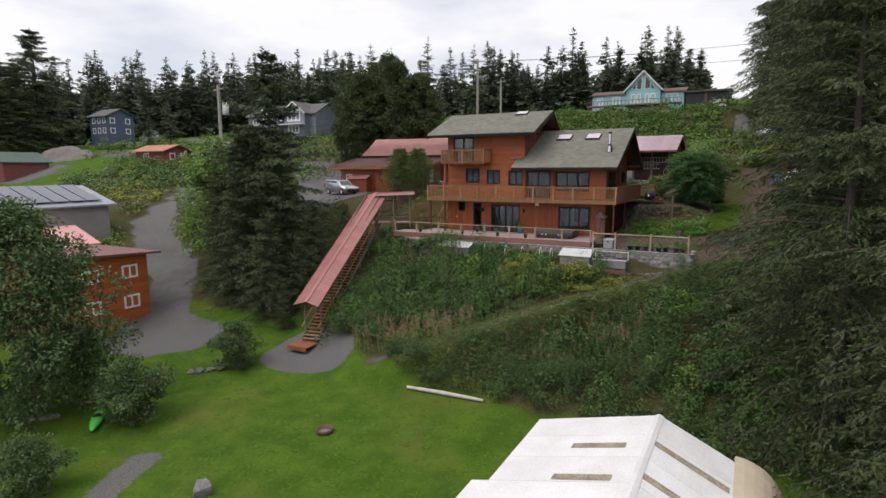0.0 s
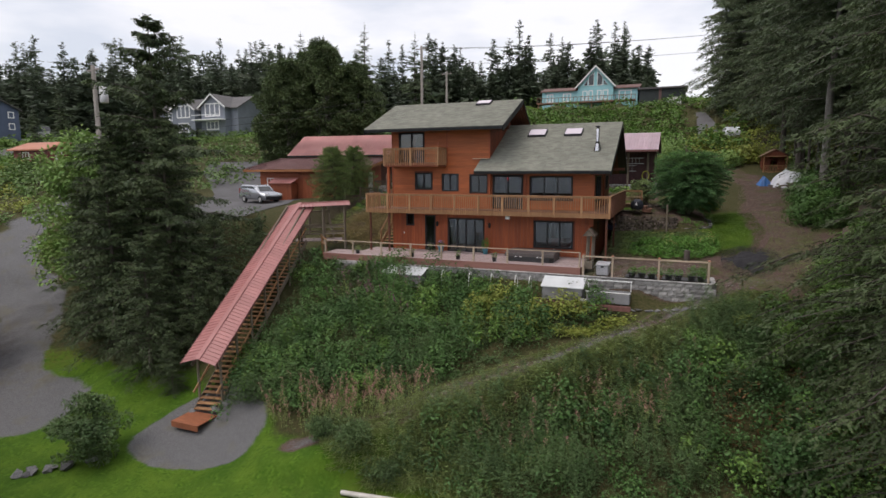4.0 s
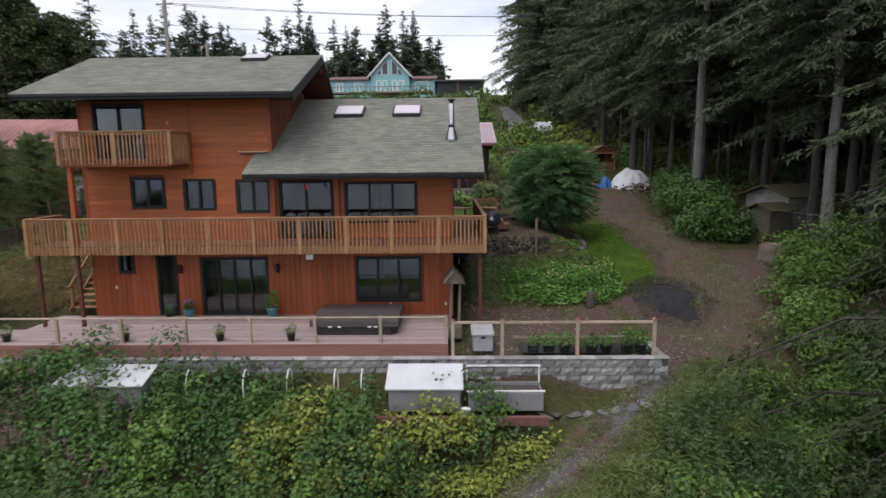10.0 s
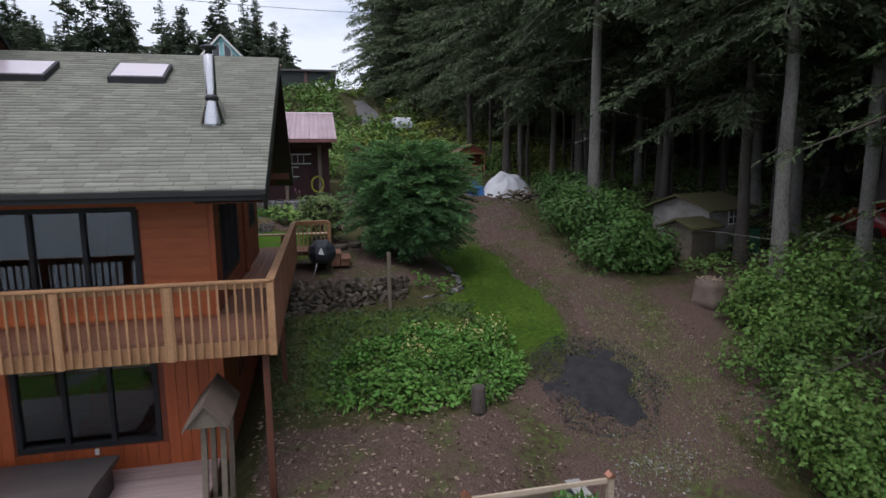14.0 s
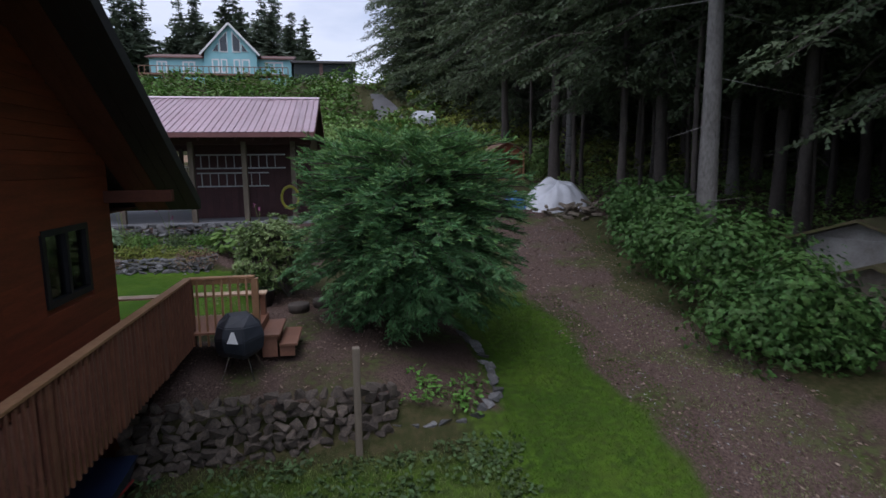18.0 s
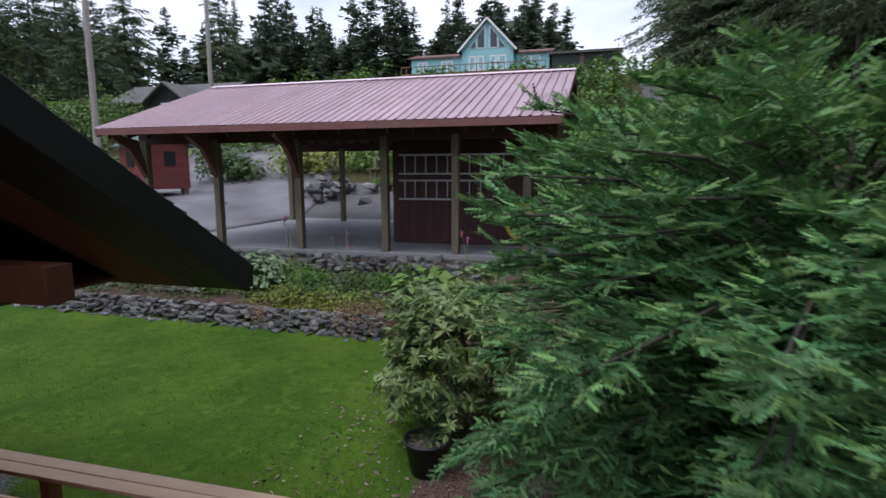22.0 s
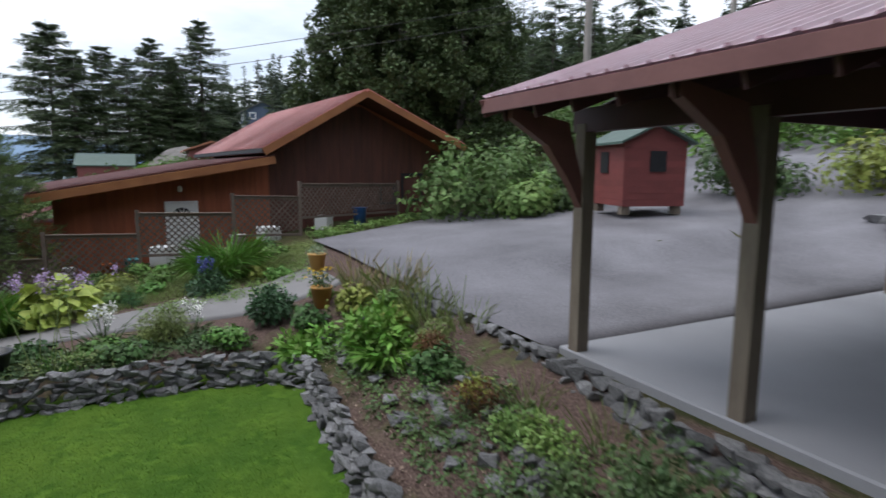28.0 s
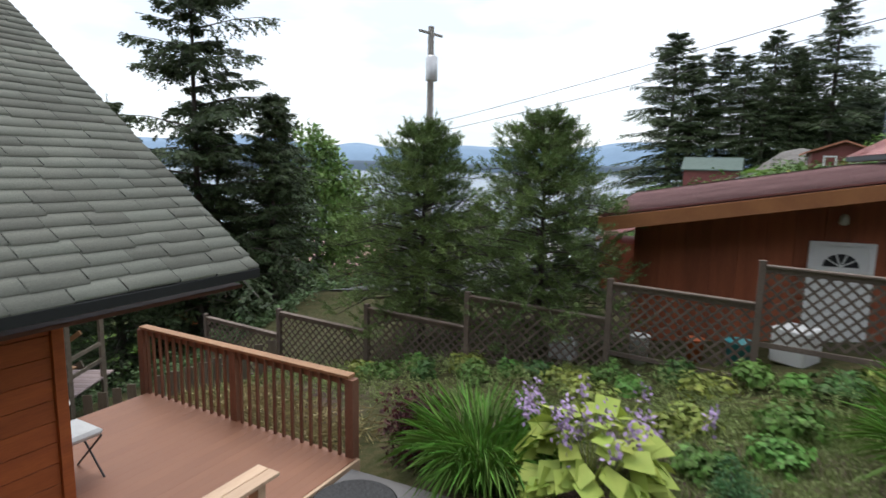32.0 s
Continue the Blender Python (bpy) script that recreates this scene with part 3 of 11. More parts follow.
def far_hills(name, dist, top, color, seed, a0, a1):
    r = np.random.default_rng(seed)
    ang = np.radians(np.linspace(a0, a1, 160))
    prof = sum(r.uniform(0.4, 1) / k * np.sin(k * 2.3 * np.linspace(0, 6, 160) + r.uniform(0, 6)) for k in range(1, 9))
    prof = top * np.clip(0.6 + 0.13 * prof, 0.3, 1.2)
    rows = []
    for f, g in ((0.0, -40), (0.35, 0.45), (0.7, 0.8), (1.0, 1.0), (1.4, 0.2)):
        d = dist * (1 + 0.12 * f)
        rows.append(np.stack([-np.sin(ang) * d - 21, np.cos(ang) * d + 57, prof * g if g > 0 else np.full_like(prof, g)], -1))
    g = np.stack(rows)
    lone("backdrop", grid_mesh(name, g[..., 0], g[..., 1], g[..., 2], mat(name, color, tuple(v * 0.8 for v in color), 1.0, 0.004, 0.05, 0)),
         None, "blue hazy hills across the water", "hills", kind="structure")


# blue air haze is mixed into both hill colours; nothing else hazes them
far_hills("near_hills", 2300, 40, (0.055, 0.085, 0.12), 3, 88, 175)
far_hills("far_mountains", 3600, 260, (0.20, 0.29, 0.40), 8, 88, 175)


def strip(name, left, right, lift, material, label, category, kind="structure", n=10, floor=-99.0, skirt=0.0):
    """A paved sheet between two edges, lying on the land."""
    left, right = [np.array(v, float) for v in (left, right)]

    def dense(p, m=60):
        d = np.concatenate([[0], np.cumsum(np.hypot(*np.diff(p, axis=0).T))])
        u = np.linspace(0, d[-1], m)
        return np.stack([np.interp(u, d, p[:, 0]), np.interp(u, d, p[:, 1])], 1)
    a, b = dense(left), dense(right)
    f = np.linspace(0, 1, n)[None, :, None]
    g = a[:, None] * (1 - f) + b[:, None] * f
    z = np.maximum(land(g[..., 0], g[..., 1], False) + lift, floor)
    if skirt:
        g = np.concatenate([g[:, :1], g, g[:, -1:]], 1)
        z = np.concatenate([z[:, :1] - skirt, z, z[:, -1:] - skirt], 1)
    me = grid_mesh(name, g[..., 0], g[..., 1], z, material, not skirt)
    return lone(name, me, None, label, category, kind=kind)


strip("driveway", [(-29.3, 62.0), (-30.4, 64.6), (-35.2, 74.8), (-40, 86), (-44, 100)], [(-18.27, 62.25), (-18.27, 66), (-18.27, 71.3), (-18.8, 74), (-20.2, 78), (-23, 84), (-32, 98)], 0.085,
      ASPHALT, "wide worn grey asphalt yard beside the carport", "driveway", n=24, floor=3.9, skirt=0.3)
strip("road", [(-3.2, 92), (-2.9, 100), (-3.0, 106)], [(0.0, 94), (-0.6, 101), (-1.7, 106)], 0.3, OLDROAD, "grey lane climbing the hillside past the woods", "road")
strip("road", [(-36.2, 43.9), (-36.8, 50), (-40.5, 57), (-46.5, 63), (-52.5, 68), (-57, 74)], [(-43, 43.5), (-47, 50), (-51.5, 56.5), (-56.5, 61), (-62, 65.5), (-66, 71)], 0.06, OLDROAD,
      "grey drive below the garage", "road")

# ---- the wooden house ----
WALL_Y, WEST, EAST, NORTH = 43.8, -23.2, -9.75, 51.95
house = thing("wooden_house", "orange cedar house of three storeys under a green shingle roof", "house", at=(-16.3, 48, -0.3))
# openings of the front: name, x0, x1, z0, z1
FRONT = [
    ("sliding_door", -22.62, -20.85, 5.82, 7.78), ("window", -21.44, -20.3, 4.12, 5.14), ("window", -19.49, -18.43, 4.02, 5.08),
    ("window", -17.55, -16.42, 3.94, 5.02), ("sliding_door", -15.98, -14.11, 2.95, 4.97), ("window", -13.57, -11.03, 3.5, 4.92),
    ("window", -22.16, -21.65, 1.68, 2.42), ("door", -20.75, -20.1, 0.03, 2.3), ("sliding_door", -19.07, -16.64, 0.03, 2.16), ("window", -13.26, -10.92, 0.55, 2.15),
]
EASTWIN = [("window", 44.75, 47.15, 3.42, 4.93), ("window", 49.72, 50.98, 3.98, 4.95), ("window", 46.0, 46.9, 0.9, 2.0)]


def cells(u0, u1, v0, v1, holes):
    """Rectangles that fill u0..u1, v0..v1 but for the holes."""
    us = sorted({u0, u1, *[min(max(h[k], u0), u1) for h in holes for k in (0, 1)]})
    vs = sorted({v0, v1, *[min(max(h[k], v0), v1) for h in holes for k in (2, 3)]})
    for a, b in zip(us, us[1:]):
        for c, d in zip(vs, vs[1:]):
            if not any(h[0] < (a + b) / 2 < h[1] and h[2] < (c + d) / 2 < h[3] for h in holes):
                yield a, b, c, d


def wall_mesh(axis, at0, at1, u0, u1, v0, v1, holes):
    bm = bmesh.new()
    for a, b, c, d in cells(u0, u1, v0, v1, holes):
        lo, hi = ((a, at0, c), (b, at1, d)) if axis == "y" else ((at0, a, c), (at1, b, d))
        m = Matrix.Translation([(p + q) / 2 for p, q in zip(lo, hi)]) @ Matrix.Diagonal([*[abs(q - p) for p, q in zip(lo, hi)], 1])
        bmesh.ops.create_cube(bm, size=1.0, matrix=m)
    return bm


fh = [h[1:] for h in FRONT]
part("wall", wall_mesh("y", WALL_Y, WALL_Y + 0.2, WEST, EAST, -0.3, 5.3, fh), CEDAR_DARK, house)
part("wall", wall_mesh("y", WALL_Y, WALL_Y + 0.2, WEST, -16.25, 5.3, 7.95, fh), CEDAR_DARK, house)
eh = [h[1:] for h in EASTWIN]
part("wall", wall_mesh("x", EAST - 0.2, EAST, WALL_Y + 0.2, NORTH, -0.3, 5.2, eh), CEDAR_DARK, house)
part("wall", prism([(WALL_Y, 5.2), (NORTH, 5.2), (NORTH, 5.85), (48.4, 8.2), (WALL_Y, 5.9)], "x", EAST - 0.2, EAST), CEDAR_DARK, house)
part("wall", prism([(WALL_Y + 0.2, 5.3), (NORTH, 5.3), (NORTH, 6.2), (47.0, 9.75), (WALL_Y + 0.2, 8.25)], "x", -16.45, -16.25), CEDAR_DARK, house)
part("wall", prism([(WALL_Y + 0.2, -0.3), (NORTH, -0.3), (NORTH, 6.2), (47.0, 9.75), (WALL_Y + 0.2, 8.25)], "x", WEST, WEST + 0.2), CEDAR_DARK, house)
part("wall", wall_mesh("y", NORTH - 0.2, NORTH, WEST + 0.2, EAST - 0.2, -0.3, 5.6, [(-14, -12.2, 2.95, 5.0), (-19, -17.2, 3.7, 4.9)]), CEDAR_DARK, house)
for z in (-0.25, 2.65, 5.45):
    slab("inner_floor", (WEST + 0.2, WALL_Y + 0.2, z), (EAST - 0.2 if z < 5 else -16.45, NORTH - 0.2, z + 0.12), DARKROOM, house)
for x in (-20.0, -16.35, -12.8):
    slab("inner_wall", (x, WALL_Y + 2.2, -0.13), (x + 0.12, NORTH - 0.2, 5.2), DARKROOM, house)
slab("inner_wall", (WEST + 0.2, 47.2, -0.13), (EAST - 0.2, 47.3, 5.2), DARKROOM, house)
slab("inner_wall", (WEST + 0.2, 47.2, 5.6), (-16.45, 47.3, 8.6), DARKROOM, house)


def boards_front(x0, x1, z0, z1, holes, pitch, upright=False):
    """Siding boards over the front wall, cut at the openings."""
    if upright:
        n = int((x1 - x0) / pitch)
        for i in range(n):
            a, b = x0 + i * (x1 - x0) / n, x0 + (i + 1) * (x1 - x0) / n
            runs = [(z0, z1)]
            for h in holes:
                if h[0] - 0.09 < (a + b) / 2 < h[1] + 0.09:
                    runs = [r for c, d in runs for r in ((c, min(d, h[2] - 0.09)), (max(c, h[3] + 0.09), d)) if r[1] - r[0] > 0.05]
            for c, d in runs:
                slab("siding_board", (a + 0.002, WALL_Y - 0.024, c), (b - 0.004, WALL_Y + 0.004, d), CEDAR_UP, house, c=0.004)
        return
    n = int(round((z1 - z0) / pitch))
    for i in range(n):
        a, b = z0 + i * (z1 - z0) / n, z0 + (i + 1) * (z1 - z0) / n
        runs = [(x0, x1)]
        for h in holes:
            if h[2] - 0.09 < (a + b) / 2 < h[3] + 0.09:
                runs = [r for c, d in runs for r in ((c, min(d, h[0] - 0.09)), (max(c, h[1] + 0.09), d)) if r[1] - r[0] > 0.05]
        for c, d in runs:
            ob = slab("siding_board", (c, WALL_Y - 0.026, a - 0.012), (d, WALL_Y - 0.006, b), CEDAR, house, c=0.003)
            ob.matrix_basis = ob.matrix_basis @ Matrix.Rotation(radians(-3.2), 4, "X")


boards_front(WEST, EAST, -0.05, 2.62, fh, 0.20, upright=True)
boards_front(WEST, EAST, 2.92, 5.3, fh, 0.185)
boards_front(WEST, -16.25, 5.3, 7.95, fh, 0.185)
for i in range(14):
    z = 2.92 + i * 0.185
    spans = [(WALL_Y, NORTH)]
    for h in eh:
        if h[2] - 0.09 < z + 0.09 < h[3] + 0.09:
            spans = [r for c, d in spans for r in ((c, min(d, h[0] - 0.09)), (max(c, h[1] + 0.09), d)) if r[1] - r[0] > 0.05]
    for c, d in spans:
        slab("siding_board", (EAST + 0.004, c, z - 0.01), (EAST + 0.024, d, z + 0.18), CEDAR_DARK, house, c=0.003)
for i in range(14):
    z = 5.5 + i * 0.185
    y0, y1 = 48.4 - (8.2 - z) / 0.5, 48.4 + (8.2 - z) / 0.66
    if y1 - y0 > 0.3:
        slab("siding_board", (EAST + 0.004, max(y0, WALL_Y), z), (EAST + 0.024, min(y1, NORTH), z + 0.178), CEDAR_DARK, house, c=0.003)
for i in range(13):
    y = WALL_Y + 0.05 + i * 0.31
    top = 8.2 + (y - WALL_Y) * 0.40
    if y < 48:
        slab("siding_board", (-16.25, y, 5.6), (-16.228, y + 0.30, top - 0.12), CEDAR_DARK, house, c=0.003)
for x, z0, z1 in ((WEST, -0.05, 7.95), (EAST - 0.02, -0.05, 5.35), (-16.3, 5.6, 7.95), (-19.2, 5.3, 7.95)):
    slab("corner_board", (x - 0.02, WALL_Y - 0.045, z0), (x + 0.09, WALL_Y - 0.02, z1), CEDAR_UP, house)
for x in (-16.25, -13.9):
    slab("pilaster", (x - 0.1, WALL_Y - 0.14, 2.92), (x + 0.1, WALL_Y - 0.02, 5.2), CEDAR_UP, house)
slab("trim_board", (WEST, WALL_Y - 0.05, 2.6), (EAST, WALL_Y - 0.02, 2.9), CEDAR, house)
for i in range(13):
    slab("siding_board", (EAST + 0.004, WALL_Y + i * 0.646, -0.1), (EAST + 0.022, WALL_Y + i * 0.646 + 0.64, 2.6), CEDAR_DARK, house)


def window(parent, axis, at, u0, u1, z0, z1, out, name="window", panes=2, label="", frame_mat=None, w=0.07, inset=0.03):
    """A framed window in a wall; out is the sign of the outward side."""
    frame_mat = frame_mat or DARKFRAME
    bm = bmesh.new()
    d0, d1 = at + out * 0.04, at - out * 0.1
    us = np.linspace(u0, u1, panes + 1)
    e = w - 0.03
    rims = [[(u0 - 0.05, z0 - 0.05), (u1 + 0.05, z0 - 0.05), (u1 + 0.05, z1 + 0.05), (u0 - 0.05, z1 + 0.05)], [(u0 + e, z0 + e), (u1 - e, z0 + e), (u1 - e, z1 - e), (u0 + e, z1 - e)]]
    ring = [[[bm.verts.new((u, dd, z) if axis == "y" else (dd, u, z)) for u, z in rim] for dd in (d0, d1)] for rim in rims]
    for k in range(4):
        j = (k + 1) % 4
        for p, q in ((ring[0][0], ring[1][0]), (ring[0][1], ring[1][1]), (ring[0][0], ring[0][1]), (ring[1][0], ring[1][1])):
            bm.faces.new((p[k], p[j], q[j], q[k]))
    bmesh.ops.recalc_face_normals(bm, faces=bm.faces)
    frame_ob = part(name, bm, frame_mat, parent, label)
    for u in us[1:-1]:
        slab("mullion", *(((u - w / 2, d1, z0 + e), (u + w / 2, d0, z1 - e)) if axis == "y" else ((d1, u - w / 2, z0 + e), (d0, u + w / 2, z1 - e))), frame_mat, frame_ob, c=0)
    for a, b in zip(us, us[1:]):
        lo, hi = ((a + 0.02, at - out * inset, z0), (b - 0.02, at - out * (inset + 0.008), z1)) if axis == "y" else ((at - out * inset, a + 0.02, z0), (at - out * (inset + 0.008), b - 0.02, z1))
        g = slab("pane", lo, hi, GLASS, frame_ob, c=0)
        g.visible_shadow = False
    return frame_ob


for k, (name, a, b, c, d) in enumerate(FRONT):
    window(house, "y", WALL_Y, a, b, c, d, -1, name, {5: 3, 6: 1, 7: 1, 8: 4, 9: 3}.get(k, 2), "dark framed glass" if "door" in name else "")
for name, a, b, c, d in EASTWIN:
    window(house, "x", EAST, a, b, c, d, 1, name, 3 if b - a > 2 else 2)
slab("wall_post", (EAST + 0.02, 48.25, 2.9), (EAST + 0.11, 48.55, 7.4), CEDAR_DARK, house, c=0.03)
# red sofa and lamp seen dimly behind the lower window
sofa = thing("sofa", "red sofa behind the lower window", "sofa", at=(-11.9, 45.6, -0.13))
RED = mat("red_fabric", (0.28, 0.015, 0.012), None, 0.9, 5, 60, 0.1)
slab("seat", (-12.9, 45.2, -0.13), (-10.9, 46.0, 0.35), RED, sofa, c=0.05)
slab("backrest", (-12.9, 46.0, -0.13), (-10.9, 46.25, 0.85), RED, sofa, c=0.05)


# ---- roofs of the house ----
def shingles(name, parent, x0, x1, y0, z0, y1, z1, rows, tab, material, single=0, seed=1, x_cut=None):
    """Courses of shingles from eave to ridge; single: how many near ones are parts of their own."""
    r = np.random.default_rng(seed)
    d = np.array([0, y1 - y0, z1 - z0])
    length = np.linalg.norm(d)
    d = d / length
    nrm = np.cross([1, 0, 0], d) * (1 if y1 > y0 else -1)
    if nrm[2] < 0:
        nrm = -nrm
    V, F = [], []
    pitch = length / rows
    for i in range(rows):
        cuts = [x0]
        x = x0 - r.uniform(0, tab)
        while x < x1:
            x += tab * r.uniform(0.8, 1.2)
            if x0 + 0.05 < x < x1 - 0.05:
                cuts.append(x)
        cuts.append(x1)
        for a, b in zip(cuts, cuts[1:]):
            if x_cut is not None and x_cut(i / rows, (a + b) / 2):
                continue
            s0, s1 = i * pitch - r.uniform(0, 0.03), (i + 1) * pitch + 0.02
            up0, up1 = 0.022 + r.uniform(0, 0.008), 0.008
            base = np.array([0, y0, z0])
            p = [base + d * s0 + nrm * up0, base + d * s0 + nrm * up0, base + d * s1 + nrm * up1, base + d * s1 + nrm * up1,
                 base + d * s0, base + d * s0]
            q = [np.array([xx, pp[1], pp[2]]) for xx, pp in zip((a, b - 0.006, b - 0.006, a, a, b - 0.006), p)]
            k = len(V)
            V += q
            F += [(k, k + 1, k + 2), (k, k + 2, k + 3), (k + 4, k + 5, k + 1), (k + 4, k + 1, k)]
    return tagged(part(name, tri_mesh(name, V, F, material), None, parent), kind="stuff")


XR = -8.6
LR, LZ, UR, UZ = 48.4, 8.43, 47.0, 10.02
UX0, UX1 = -24.5, -14.95
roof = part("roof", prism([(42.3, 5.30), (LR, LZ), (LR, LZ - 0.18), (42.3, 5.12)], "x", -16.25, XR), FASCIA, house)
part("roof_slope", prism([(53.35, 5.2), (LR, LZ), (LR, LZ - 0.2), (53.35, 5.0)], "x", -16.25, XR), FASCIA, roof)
part("roof_slope", prism([(42.3, 5.30), (43.75, 6.04), (43.75, 5.89), (42.3, 5.12)], "x", -16.8, -16.25), FASCIA, roof)
shingles("shingles", roof, -16.25, XR, 42.28, 5.30, LR, LZ, 48, 0.33, SHINGLE, seed=2)
shingles("shingles", roof, -16.8, -16.25, 42.28, 5.30, 43.75, 6.06, 12, 0.3, SHINGLE, seed=3)
shingles("shingles", roof, UX1, XR, 53.37, 5.2, LR, LZ, 44, 0.33, SHINGLE, seed=4)
roof2 = part("roof", prism([(42.3, 8.02), (UR, UZ), (UR, UZ - 0.2), (42.3, 7.82)], "x", UX0, UX1), FASCIA, house)
part("roof_slope", prism([(53.5, 5.44), (UR, UZ), (UR, UZ - 0.07), (53.5, 5.37)], "x", UX0, UX1), FASCIA, roof2)
shingles("shingles", roof2, UX0, UX1, 42.28, 8.02, UR, UZ, 36, 0.33, SHINGLE, seed=5)
shingles("shingles", roof2, UX0, UX1, 53.52, 5.44, UR, UZ, 57, 0.33, SHINGLE, seed=6)
# soffit cedar darkened in colour for the gloom under the eaves
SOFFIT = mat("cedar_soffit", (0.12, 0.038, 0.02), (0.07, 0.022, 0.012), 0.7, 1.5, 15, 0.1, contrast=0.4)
for x in (XR - 0.02,):
    beam("rake_board", (x, 42.28, 5.10), (x, LR, LZ - 0.2), 0.05, 0.30, FASCIA, roof)
    beam("rake_board", (x, 53.37, 5.09), (x, LR, LZ - 0.12), 0.05, 0.21, FASCIA, roof)
for x in (UX0 + 0.02, UX1 - 0.02):
    beam("rake_board", (x, 42.28, 7.82), (x, UR, UZ - 0.2), 0.05, 0.30, FASCIA, roof2)
    beam("rake_board", (x, 53.52, 5.375), (x, UR, UZ - 0.065), 0.05, 0.10, FASCIA, roof2)
slab("fascia", (-16.8, 42.24, 5.2), (XR, 42.3, 5.29), FASCIA, roof)
slab("fascia", (UX1, 53.35, 5.02), (XR, 53.41, 5.19), FASCIA, roof)
slab("fascia", (UX0, 42.24, 7.92), (UX1, 42.3, 8.01), FASCIA, roof2)
slab("fascia", (UX0, 53.5, 5.355), (UX1, 53.55, 5.43), FASCIA, roof2)
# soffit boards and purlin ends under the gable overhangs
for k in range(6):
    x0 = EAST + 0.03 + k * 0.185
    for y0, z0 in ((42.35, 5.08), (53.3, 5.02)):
        # outer north boards use fascia black: eave shade put into the colour
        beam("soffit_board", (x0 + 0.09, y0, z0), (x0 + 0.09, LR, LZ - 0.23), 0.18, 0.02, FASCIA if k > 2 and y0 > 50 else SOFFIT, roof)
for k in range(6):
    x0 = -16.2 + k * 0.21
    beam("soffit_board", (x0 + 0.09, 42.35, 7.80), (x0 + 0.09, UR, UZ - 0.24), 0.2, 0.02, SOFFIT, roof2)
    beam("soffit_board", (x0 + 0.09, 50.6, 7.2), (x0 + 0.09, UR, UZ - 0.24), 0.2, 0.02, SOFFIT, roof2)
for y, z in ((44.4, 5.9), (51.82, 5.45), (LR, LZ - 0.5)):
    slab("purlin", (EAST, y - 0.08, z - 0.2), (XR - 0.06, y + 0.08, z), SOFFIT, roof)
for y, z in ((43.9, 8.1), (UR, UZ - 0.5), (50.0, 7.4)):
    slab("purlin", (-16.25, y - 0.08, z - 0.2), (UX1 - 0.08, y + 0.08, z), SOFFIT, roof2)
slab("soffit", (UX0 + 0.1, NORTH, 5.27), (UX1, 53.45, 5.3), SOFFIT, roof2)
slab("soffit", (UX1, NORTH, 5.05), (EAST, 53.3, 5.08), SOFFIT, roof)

slab("flashing_board", (-17.35, WALL_Y - 0.3, 6.06), (-16.3, WALL_Y - 0.02, 6.1), PALEWOOD, roof2, "pale flashing board")


def on_slope(y):
    return 5.30 + (y - 42.3) * (LZ - 5.30) / (LR - 42.3)


SKYGLASS = mat("pale_skylight", (0.56, 0.49, 0.54), (0.50, 0.44, 0.49), 0.15, 1, 10, 0, spec=0.6)
for x0, x1, y0, y1 in ((-14.5, -13.3, 46.5, 47.35), (-12.1, -10.95, 46.5, 47.35)):
    sk = part("skylight", prism([(x0, y0), (x1, y0), (x1, y1), (x0, y1)], "z", 0, 0.16), DARKFRAME, house, "flat pale skylight")
    for v in sk.data.vertices:
        v.co.z += on_slope(v.co.y)
    gl = part("skylight_glass", prism([(x0 + 0.06, y0 + 0.06), (x1 - 0.06, y0 + 0.06), (x1 - 0.06, y1 - 0.06), (x0 + 0.06, y1 - 0.06)], "z", 0.15, 0.175), SKYGLASS, sk)
    for v in gl.data.vertices:
        v.co.z += on_slope(v.co.y)
for x0, x1 in ((-18.0, -17.0),):
    sk = part("skylight", prism([(x0, 46.1), (x1, 46.1), (x1, 46.75), (x0, 46.75)], "z", 0, 0.15), DARKFRAME, house, "flat pale skylight")
    for v in sk.data.vertices:
        v.co.z += 8.02 + (v.co.y - 42.3) * (UZ - 8.02) / (UR - 42.3)
    gl = part("skylight_glass", prism([(x0 + 0.05, 46.15), (x1 - 0.05, 46.15), (x1 - 0.05, 46.7), (x0 + 0.05, 46.7)], "z", 0.14, 0.165), SKYGLASS, sk)
    for v in gl.data.vertices:
        v.co.z += 8.02 + (v.co.y - 42.3) * (UZ - 8.02) / (UR - 42.3)
fx, fy = -9.7, 44.6
fz = on_slope(fy)
flue = part("chimney", lathe([(0.24, -0.1), (0.24, 0.02), (0.105, 0.45), (0.1, 0.47), (0.1, 1.3), (0.085, 1.32)], 20, (fx, fy, fz)), STEEL, house, "stainless stove pipe")
part("rain_cap", lathe([(0.07, 1.32), (0.07, 1.4), (0.15, 1.42), (0.15, 1.46), (0.04, 1.5)], 20, (fx, fy, fz)), BLACK, flue)
part("storm_collar", lathe([(0.13, 0.46), (0.13, 0.52), (0.1, 0.56)], 20, (fx, fy, fz)), BLACK, flue)
part("cricket", prism([(fx - 0.25, fz + 0.1), (fx + 0.25, fz + 0.1), (fx, fz + 0.6)], "y", fy + 0.25, fy + 0.9), SHINGLE, house)


